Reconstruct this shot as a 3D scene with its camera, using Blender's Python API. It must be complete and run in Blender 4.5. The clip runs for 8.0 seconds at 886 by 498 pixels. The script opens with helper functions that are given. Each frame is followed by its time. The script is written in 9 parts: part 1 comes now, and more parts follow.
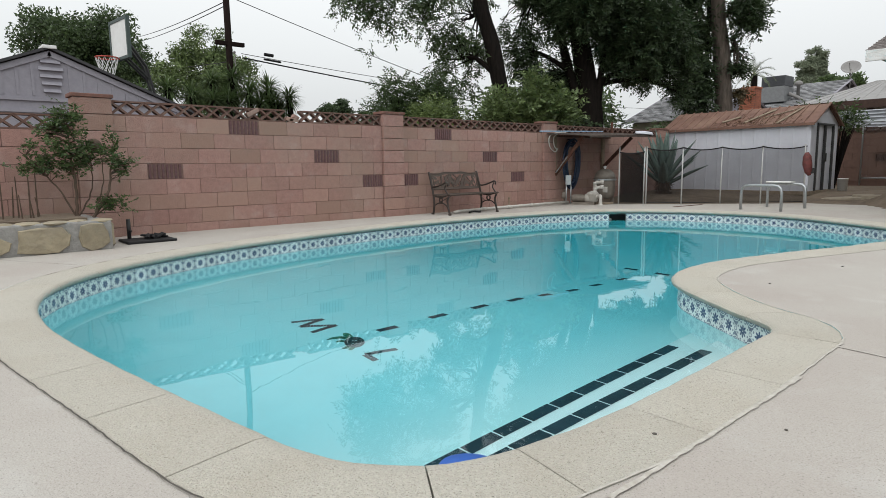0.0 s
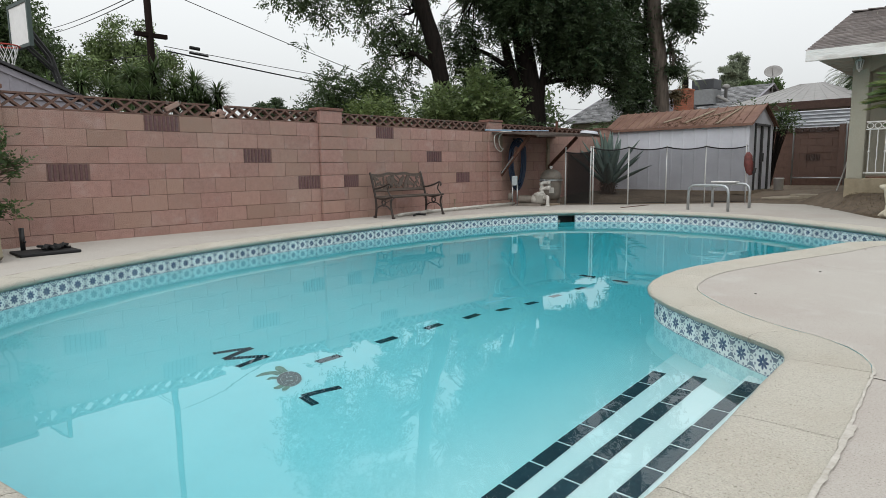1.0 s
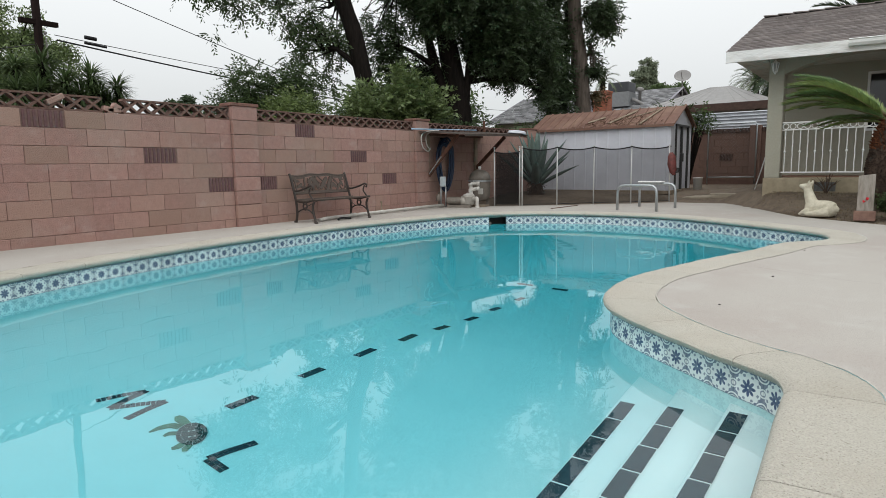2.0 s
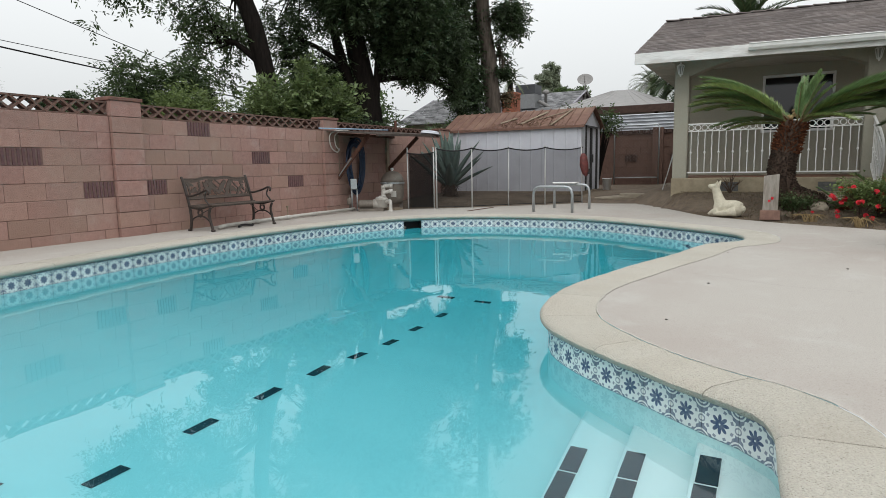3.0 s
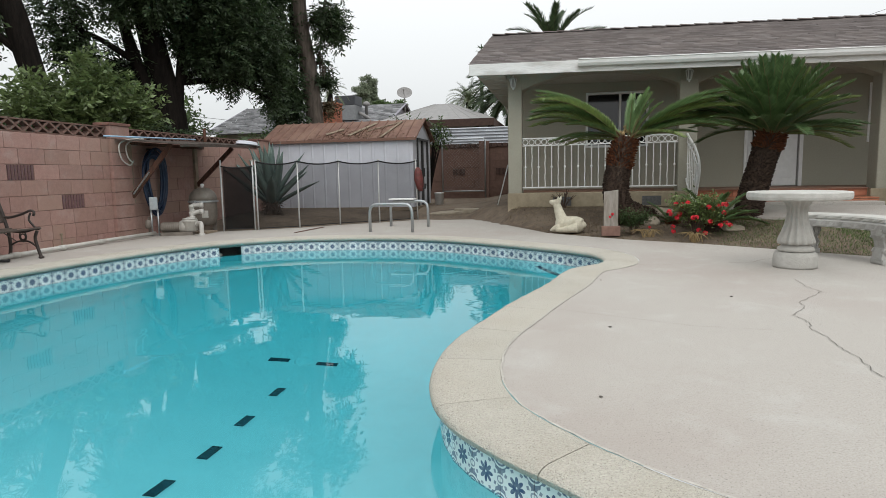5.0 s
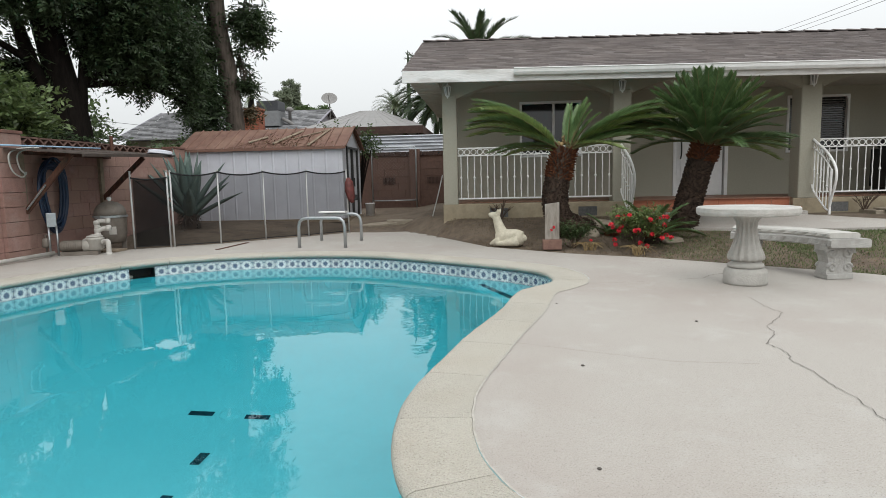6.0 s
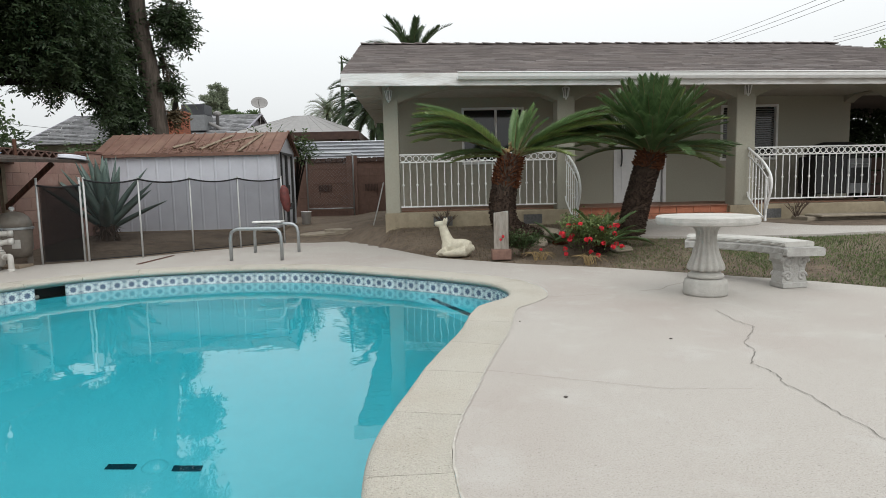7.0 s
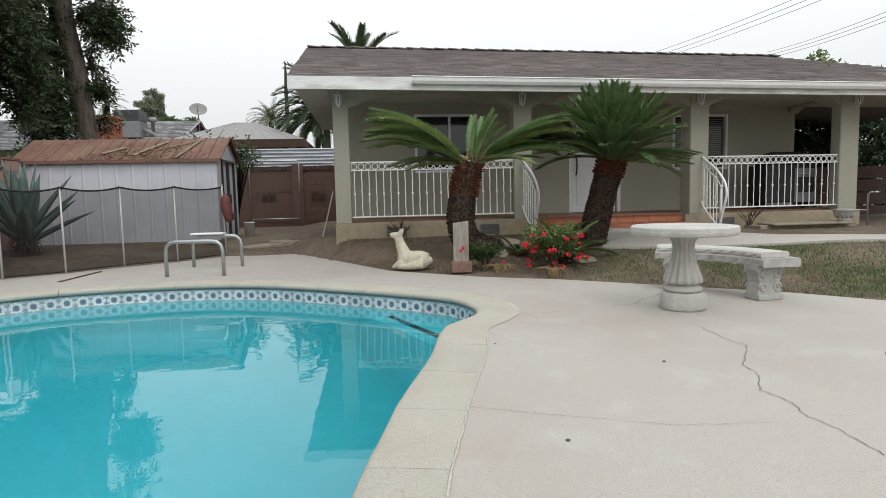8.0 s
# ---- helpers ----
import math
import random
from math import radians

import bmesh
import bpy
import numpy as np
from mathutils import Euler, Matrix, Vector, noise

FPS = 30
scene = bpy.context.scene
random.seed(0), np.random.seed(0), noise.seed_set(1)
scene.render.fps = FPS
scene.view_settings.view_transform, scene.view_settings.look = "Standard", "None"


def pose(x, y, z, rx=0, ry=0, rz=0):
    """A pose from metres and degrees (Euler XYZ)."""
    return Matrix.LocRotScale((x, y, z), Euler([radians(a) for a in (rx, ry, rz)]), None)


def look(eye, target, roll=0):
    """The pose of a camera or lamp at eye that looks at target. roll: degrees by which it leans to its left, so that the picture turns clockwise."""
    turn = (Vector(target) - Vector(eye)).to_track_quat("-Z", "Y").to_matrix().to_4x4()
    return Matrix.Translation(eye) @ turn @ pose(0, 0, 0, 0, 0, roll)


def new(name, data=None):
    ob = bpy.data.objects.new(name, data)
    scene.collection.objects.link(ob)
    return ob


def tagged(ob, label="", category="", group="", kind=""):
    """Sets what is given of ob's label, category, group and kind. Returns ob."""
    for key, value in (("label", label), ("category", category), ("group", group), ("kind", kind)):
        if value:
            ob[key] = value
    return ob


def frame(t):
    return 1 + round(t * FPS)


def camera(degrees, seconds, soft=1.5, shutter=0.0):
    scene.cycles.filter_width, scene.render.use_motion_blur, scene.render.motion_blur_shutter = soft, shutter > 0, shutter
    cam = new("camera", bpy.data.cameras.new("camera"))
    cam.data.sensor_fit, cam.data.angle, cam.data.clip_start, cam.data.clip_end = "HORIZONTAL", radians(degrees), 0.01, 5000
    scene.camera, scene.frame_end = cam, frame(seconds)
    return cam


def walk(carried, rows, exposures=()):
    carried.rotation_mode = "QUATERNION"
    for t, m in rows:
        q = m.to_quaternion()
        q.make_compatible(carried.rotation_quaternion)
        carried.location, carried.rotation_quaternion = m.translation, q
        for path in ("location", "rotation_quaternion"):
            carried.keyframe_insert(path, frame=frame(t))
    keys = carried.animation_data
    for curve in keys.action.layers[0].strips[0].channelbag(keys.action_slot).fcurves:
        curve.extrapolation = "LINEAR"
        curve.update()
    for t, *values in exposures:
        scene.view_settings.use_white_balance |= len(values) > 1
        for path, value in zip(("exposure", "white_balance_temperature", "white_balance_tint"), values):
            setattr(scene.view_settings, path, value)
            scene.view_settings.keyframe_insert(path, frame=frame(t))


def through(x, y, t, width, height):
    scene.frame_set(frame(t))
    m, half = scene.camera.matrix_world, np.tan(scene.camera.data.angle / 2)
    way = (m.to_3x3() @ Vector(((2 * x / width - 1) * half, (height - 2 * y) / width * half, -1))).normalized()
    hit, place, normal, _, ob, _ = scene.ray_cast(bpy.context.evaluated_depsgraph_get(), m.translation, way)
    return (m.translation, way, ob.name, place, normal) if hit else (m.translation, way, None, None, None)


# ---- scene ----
cam = camera(71.9, 8.0, soft=0.75)
PATH = [
    (0, (8.581, -0.251, 0.832), (7.08, 1.044, 0.566), -0.7),
    (0.5, (8.313, -0.07, 0.827), (6.88, 1.299, 0.562), -0.7),
    (1, (8.075, 0.106, 0.819), (6.71, 1.543, 0.554), -0.8),
    (2.5, (7.496, 0.657, 0.819), (6.438, 2.333, 0.551), -1.0),
    (3, (7.343, 0.876, 0.824), (6.411, 2.626, 0.556), -1.1),
    (3.5, (7.189, 1.102, 0.828), (6.399, 2.921, 0.565), -1.1),
    (4, (7.029, 1.325, 0.84), (6.381, 3.2, 0.582), -1.1),
    (4.5, (6.883, 1.564, 0.849), (6.368, 3.48, 0.599), -1.1),
    (6, (6.547, 2.228, 0.972), (6.393, 4.209, 0.745), -1.3),
    (6.5, (6.456, 2.423, 0.98), (6.416, 4.411, 0.762), -1.3),
    (7, (6.38, 2.623, 0.988), (6.441, 4.611, 0.778), -1.3),
    (7.5, (6.317, 2.861, 0.984), (6.47, 4.845, 0.787), -1.3),
    (8, (6.264, 3.081, 0.982), (6.502, 5.058, 0.799), -1.3),
]
walk(cam, [(t, look(e, g, r)) for t, e, g, r in PATH], exposures=[(0, -0.06), (3.5, -0.04), (6, 0.04), (8, 0.04)])

# ---- sky and sun: bright overcast ----
world = bpy.data.worlds.new("overcast_sky")
scene.world = world
world.use_nodes = True
wn = world.node_tree
sky = wn.nodes.new("ShaderNodeTexSky")
sky.sky_type = "NISHITA"
sky.sun_disc = False
sky.sun_elevation = radians(48)
sky.sun_rotation = radians(160)
sky.air_density, sky.dust_density, sky.ozone_density = 1.0, 6.0, 1.0
fade = wn.nodes.new("ShaderNodeHueSaturation")
fade.inputs["Saturation"].default_value = 0.12
veil = wn.nodes.new("ShaderNodeMix")
veil.data_type = "RGBA"
veil.inputs["Factor"].default_value = 0.75
# an overcast sky is about twice as bright overhead as near the horizon
up = wn.nodes.new("ShaderNodeSeparateXYZ")
coord = wn.nodes.new("ShaderNodeTexCoord")
wn.links.new(coord.outputs["Generated"], up.inputs[0])
rise = wn.nodes.new("ShaderNodeMapRange")
rise.inputs["From Min"].default_value, rise.inputs["From Max"].default_value = 0.1, 0.9
rise.inputs["To Min"].default_value, rise.inputs["To Max"].default_value = 0.96, 2.1
wn.links.new(up.outputs["Z"], rise.inputs["Value"])
veil_colour = wn.nodes.new("ShaderNodeVectorMath")
veil_colour.operation = "SCALE"
veil_colour.inputs[0].default_value = (8.2, 8.5, 8.6)
wn.links.new(rise.outputs[0], veil_colour.inputs["Scale"])
wn.links.new(veil_colour.outputs[0], veil.inputs["B"])
wn.links.new(sky.outputs[0], fade.inputs["Color"])
wn.links.new(fade.outputs[0], veil.inputs["A"])
back = wn.nodes["Background"]
wn.links.new(veil.outputs["Result"], back.inputs["Color"])
back.inputs["Strength"].default_value = 0.121
sun_data = bpy.data.lights.new("sun", "SUN")
sun_data.energy, sun_data.angle, sun_data.color = 0.4, radians(40), (1.0, 0.97, 0.93)
sun = new("sun", sun_data)
sun.matrix_world = look((17, -26, 38), (5, 6, 0))

# ---- helpers of this scene ----
def mat(name, c1, c2=None, scale=6.0, rough=0.8, bump=0.0, bscale=None, metal=0.0, spots=None, sscale=1.2, samount=0.5,
        vary=0.0, island=0.0, spec=0.4, stretch=None, specks=None, pale=None, through=0.0, other=None):
    """A grainy surface: colours c1 to c2 by fine noise, a second, larger stain colour, relief, and a lightness that varies from piece to piece."""
    m = bpy.data.materials.new(name)
    m.use_nodes = True
    nt = m.node_tree
    n, l = nt.nodes, nt.links
    b = n["Principled BSDF"]
    b.inputs["Roughness"].default_value = rough
    b.inputs["Metallic"].default_value = metal
    b.inputs["Specular IOR Level"].default_value = spec
    geo = n.new("ShaderNodeNewGeometry")
    vec = geo.outputs["Position"]
    if stretch:
        mp = n.new("ShaderNodeMapping")
        mp.inputs["Scale"].default_value = stretch
        l.new(vec, mp.inputs["Vector"])
        vec = mp.outputs[0]
    c2 = c2 or tuple(v * 0.8 for v in c1)
    fine = n.new("ShaderNodeTexNoise")
    fine.inputs["Scale"].default_value, fine.inputs["Detail"].default_value, fine.inputs["Roughness"].default_value = scale, 6, 0.65
    l.new(vec, fine.inputs["Vector"])
    ramp = n.new("ShaderNodeValToRGB")
    ramp.color_ramp.elements[0].position, ramp.color_ramp.elements[1].position = 0.35, 0.65
    ramp.color_ramp.elements[0].color, ramp.color_ramp.elements[1].color = (*c2, 1), (*c1, 1)
    l.new(fine.outputs[0], ramp.inputs[0])
    col = ramp.outputs[0]
    if spots:
        big = n.new("ShaderNodeTexNoise")
        big.inputs["Scale"].default_value, big.inputs["Detail"].default_value = sscale, 5
        l.new(vec, big.inputs["Vector"])
        r2 = n.new("ShaderNodeMapRange")
        r2.inputs["From Min"].default_value, r2.inputs["From Max"].default_value = 0.45, 0.72
        r2.inputs["To Max"].default_value = samount
        l.new(big.outputs[0], r2.inputs["Value"])
        mx = n.new("ShaderNodeMix")
        mx.data_type = "RGBA"
        mx.inputs["B"].default_value = (*spots, 1)
        l.new(r2.outputs[0], mx.inputs["Factor"])
        l.new(col, mx.inputs["A"])
        col = mx.outputs["Result"]
    for tint, sc, lo, hi, amt in ((pale, 3.1, 0.55, 0.75, 0.4), (specks, 190.0, 0.585, 0.68, 0.62), (specks, 62.0, 0.655, 0.72, 0.55)):
        if tint is None:
            continue
        sn = n.new("ShaderNodeTexNoise")
        sn.inputs["Scale"].default_value, sn.inputs["Detail"].default_value, sn.inputs["Roughness"].default_value = sc, 3, 0.6
        l.new(vec, sn.inputs["Vector"])
        r3 = n.new("ShaderNodeMapRange")
        r3.inputs["From Min"].default_value, r3.inputs["From Max"].default_value, r3.inputs["To Max"].default_value = lo, hi, amt
        l.new(sn.outputs[0], r3.inputs["Value"])
        mx = n.new("ShaderNodeMix")
        mx.data_type = "RGBA"
        mx.inputs["B"].default_value = (*tint, 1)
        l.new(r3.outputs[0], mx.inputs["Factor"])
        l.new(col, mx.inputs["A"])
        col = mx.outputs["Result"]
    if other:
        # some pieces are fired to another colour
        wn = n.new("ShaderNodeTexWhiteNoise")
        wn.noise_dimensions = "1D"
        l.new(n.new("ShaderNodeObjectInfo").outputs["Random"], wn.inputs["W"])
        r4 = n.new("ShaderNodeMapRange")
        r4.inputs["From Min"].default_value, r4.inputs["From Max"].default_value = 0.45, 1.0
        r4.inputs["To Max"].default_value = 0.75
        l.new(wn.outputs["Value"], r4.inputs["Value"])
        mx = n.new("ShaderNodeMix")
        mx.data_type = "RGBA"
        mx.inputs["B"].default_value = (*other, 1)
        l.new(r4.outputs[0], mx.inputs["Factor"])
        l.new(col, mx.inputs["A"])
        col = mx.outputs["Result"]
    if vary or island:
        hs = n.new("ShaderNodeHueSaturation")
        mr = n.new("ShaderNodeMapRange")
        a = vary or island
        mr.inputs["To Min"].default_value, mr.inputs["To Max"].default_value = 1 - a, 1 + a
        src = n.new("ShaderNodeObjectInfo").outputs["Random"] if vary else geo.outputs["Random Per Island"]
        l.new(src, mr.inputs["Value"])
        l.new(mr.outputs[0], hs.inputs["Value"])
        l.new(col, hs.inputs["Color"])
        col = hs.outputs[0]
    l.new(col, b.inputs["Base Color"])
    if through:
        tl = n.new("ShaderNodeBsdfTranslucent")
        both = n.new("ShaderNodeMixShader")
        both.inputs[0].default_value = through
        l.new(col, tl.inputs["Color"])
        l.new(b.outputs[0], both.inputs[1])
        l.new(tl.outputs[0], both.inputs[2])
        l.new(both.outputs[0], n["Material Output"].inputs["Surface"])
    if bump:
        bn = n.new("ShaderNodeTexNoise")
        bn.inputs["Scale"].default_value, bn.inputs["Detail"].default_value = bscale or scale * 2, 5
        l.new(vec, bn.inputs["Vector"])
        bp = n.new("ShaderNodeBump")
        bp.inputs["Strength"].default_value, bp.inputs["Distance"].default_value = bump, 0.02
        l.new(bn.outputs[0], bp.inputs["Height"])
        l.new(bp.outputs[0], b.inputs["Normal"])
    return m


def mesh_of(bm, name, material, smooth=False):
    me = bpy.data.meshes.new(name)
    bmesh.ops.recalc_face_normals(bm, faces=bm.faces)
    bm.to_mesh(me)
    bm.free()
    if smooth:
        for p in me.polygons:
            p.use_smooth = True
    for m in (material if isinstance(material, (list, tuple)) else [material]):
        me.materials.append(m)
    return me


def part(name, bm, material, parent, label="", smooth=False):
    ob = new(name, mesh_of(bm, name, material, smooth))
    ob.parent = parent
    if label:
        ob["label"] = label
    return ob


def piece(name, me, parent, m=None):
    """One more object on a shared mesh."""
    ob = new(name, me)
    ob.parent = parent
    if m is not None:
        ob.matrix_local = m
    return ob


def thing(name, label, category, group="", at=(0, 0, 0), rz=0, kind=""):
    ob = new(name)
    ob.matrix_world = pose(*at, 0, 0, rz)
    ob.empty_display_size = 0.1
    return tagged(ob, label, category, group, kind)


def solid(name, bm, material, label, category="", kind="", group="", smooth=False, at=None):
    ob = new(name, mesh_of(bm, name, material, smooth))
    if at:
        ob.location = at
    return tagged(ob, label, category, group, kind)


def box(bm, x0, x1, y0, y1, z0, z1, m=None, bevel=0.0):
    vs = [bm.verts.new((x, y, z)) for x in (x0, x1) for y in (y0, y1) for z in (z0, z1)]
    fs = [bm.faces.new([vs[i] for i in f]) for f in ((0, 1, 3, 2), (4, 6, 7, 5), (0, 4, 5, 1), (2, 3, 7, 6), (0, 2, 6, 4), (1, 5, 7, 3))]
    if bevel:
        es = list({e for f in fs for e in f.edges})
        made = bmesh.ops.bevel(bm, geom=es, offset=bevel, segments=2, affect="EDGES", profile=0.5)
        vs = list({v for f in made["faces"] for v in f.verts} | {v for v in vs if v.is_valid})
    if m is not None:
        bmesh.ops.transform(bm, matrix=m, verts=[v for v in vs if v.is_valid])
    return vs


def tube(bm, pts, r, segs=8, r1=None, cap=True):
    """A round bar along points; r may taper to r1, or be a list."""
    pts = [Vector(p) for p in pts]
    k = len(pts)
    rad = r if isinstance(r, (list, tuple)) else [r + ((r1 if r1 is not None else r) - r) * i / max(1, k - 1) for i in range(k)]
    rings, side = [], None
    for i, p in enumerate(pts):
        d = (pts[min(i + 1, k - 1)] - pts[max(i - 1, 0)]).normalized()
        if side is None:
            side = d.cross(Vector((0, 0, 1)))
            if side.length < 0.05:
                side = d.cross(Vector((1, 0, 0)))
        side = (side - d * side.dot(d)).normalized()
        up = d.cross(side)
        rings.append([bm.verts.new(p + (side * math.cos(2 * math.pi * j / segs) + up * math.sin(2 * math.pi * j / segs)) * rad[i]) for j in range(segs)])
    for a, b in zip(rings, rings[1:]):
        for j in range(segs):
            bm.faces.new((a[j], a[(j + 1) % segs], b[(j + 1) % segs], b[j]))
    if cap:
        bm.faces.new(rings[0][::-1])
        bm.faces.new(rings[-1])
    return rings


def lathe(bm, prof, segs=24, x=0, y=0, flute=0.0, nf=12, twist=0.0):
    """A turned form from (radius, height) pairs; flutes may wind round it."""
    rings = []
    for r, z in prof:
        ring = []
        for j in range(segs):
            a = 2 * math.pi * j / segs
            rr = r * (1 + flute * math.cos(nf * a + twist * z))
            ring.append(bm.verts.new((x + rr * math.cos(a), y + rr * math.sin(a), z)))
        rings.append(ring)
    for a, b in zip(rings, rings[1:]):
        for j in range(segs):
            bm.faces.new((a[j], a[(j + 1) % segs], b[(j + 1) % segs], b[j]))
    bm.faces.new(rings[0][::-1])
    bm.faces.new(rings[-1])


def spline(pts, step, closed=False):
    """Points at even steps along a smooth curve through the given ones."""
    p = [Vector(v) for v in pts]
    k = len(p)
    fine = []
    for i in range(k if closed else k - 1):
        if closed:
            a, b, c, d = p[i - 1], p[i], p[(i + 1) % k], p[(i + 2) % k]
        else:
            a, b, c, d = p[max(i - 1, 0)], p[i], p[i + 1], p[min(i + 2, k - 1)]
        for j in range(24):
            s = j / 24
            fine.append(0.5 * (2 * b + (c - a) * s + (2 * a - 5 * b + 4 * c - d) * s * s + (3 * b - a - 3 * c + d) * s ** 3))
    fine.append(p[0].copy() if closed else p[-1].copy())
    dist = [0.0]
    for a, b in zip(fine, fine[1:]):
        dist.append(dist[-1] + (b - a).length)
    num = max(2, round(dist[-1] / step))
    out, j = [], 0
    for i in range(num if closed else num + 1):
        want = dist[-1] * i / num
        while j < len(dist) - 2 and dist[j + 1] < want:
            j += 1
        f = (want - dist[j]) / max(1e-9, dist[j + 1] - dist[j])
        out.append(fine[j].lerp(fine[j + 1], min(1, max(0, f))))
    return out


def offset(loop, d):
    """A closed plan loop moved outward (d > 0) along its normals."""
    k, out = len(loop), []
    for i in range(k):
        t = loop[(i + 1) % k] - loop[i - 1]
        nrm = Vector((t.y, -t.x, 0)).normalized()
        out.append(loop[i] + nrm * d)
    return out


def inside(x, y, poly):
    hit, k = False, len(poly)
    for i in range(k):
        ax, ay, bx, by = poly[i][0], poly[i][1], poly[i - 1][0], poly[i - 1][1]
        if (ay > y) != (by > y) and x < (bx - ax) * (y - ay) / (by - ay) + ax:
            hit = not hit
    return hit


def far_from(x, y, poly):
    best = 1e9
    for i in range(len(poly)):
        ax, ay, bx, by = poly[i][0], poly[i][1], poly[i - 1][0], poly[i - 1][1]
        dx, dy = bx - ax, by - ay
        s = max(0, min(1, ((x - ax) * dx + (y - ay) * dy) / max(1e-9, dx * dx + dy * dy)))
        best = min(best, math.hypot(ax + s * dx - x, ay + s * dy - y))
    return best


def smooth_step(a, b, v):
    s = max(0.0, min(1.0, (v - a) / (b - a)))
    return s * s * (3 - 2 * s)


def rnd(a, b):
    return random.uniform(a, b)


def leaf_mesh(bm, p, d, up, ln, wd, fold=0.25, bend=0.2):
    """One pointed leaf of four triangles with a fold along the middle."""
    d = d.normalized()
    s = d.cross(up)
    if s.length < 1e-3:
        s = d.cross(Vector((1, 0, 0)))
    s.normalize()
    nrm = s.cross(d)
    a = bm.verts.new(p)
    b = bm.verts.new(p + d * ln * 0.45 + s * wd * 0.5 + nrm * fold * wd)
    c = bm.verts.new(p + d * ln * 0.45 - s * wd * 0.5 + nrm * fold * wd)
    e = bm.verts.new(p + d * ln - nrm * bend * ln)
    f = bm.verts.new(p + d * ln * 0.5)
    for tri in ((a, b, f), (b, e, f), (a, f, c), (f, e, c)):
        bm.faces.new(tri)

# ---- materials of the setting ----
M_deck = mat("deck_concrete", (0.425, 0.396, 0.360), (0.345, 0.320, 0.290), 130, 0.85, 0.3, 180, spots=(0.325, 0.280, 0.250), sscale=0.7, samount=0.7, specks=(0.12, 0.105, 0.09), pale=(0.459, 0.448, 0.425))
M_coping = mat("coping_concrete", (0.545, 0.515, 0.448), (0.43, 0.40, 0.342), 130, 0.85, 0.8, 150, spots=(0.39, 0.335, 0.262), sscale=2.5, samount=0.35, vary=0.03, specks=(0.114, 0.0988, 0.076))
M_crack = mat("crack_shadow", (0.09, 0.08, 0.07), rough=1.0)
M_seam = mat("seam_mortar", (0.466, 0.44, 0.4), (0.34, 0.315, 0.274), 30, 0.9)
M_plaster = mat("pool_plaster", (0.60, 0.80, 0.80), (0.55, 0.76, 0.765), 3, 0.7, spots=(0.52, 0.74, 0.75), sscale=1.5, samount=0.4)
M_step = mat("step_plaster", (0.78, 0.86, 0.86), (0.72, 0.82, 0.82), 3, 0.7)
M_dark_tile = mat("dark_tile", (0.018, 0.045, 0.06), (0.012, 0.03, 0.045), 20, 0.25, vary=0.2)
M_green_tile = mat("green_tile", (0.025, 0.20, 0.115), (0.012, 0.11, 0.07), 30, 0.3, vary=0.3)
M_shell_tile = mat("dark_shell_tile", (0.012, 0.055, 0.058), (0.006, 0.03, 0.035), 60, 0.3, vary=0.3)
M_grout = mat("grout", (0.55, 0.58, 0.58), (0.40, 0.43, 0.43), 30, 0.9)
M_white_pvc = mat("white_pvc", (0.527, 0.51, 0.476), (0.425, 0.408, 0.374), 8, 0.5, spots=(0.255, 0.23, 0.187), sscale=6, samount=0.35)


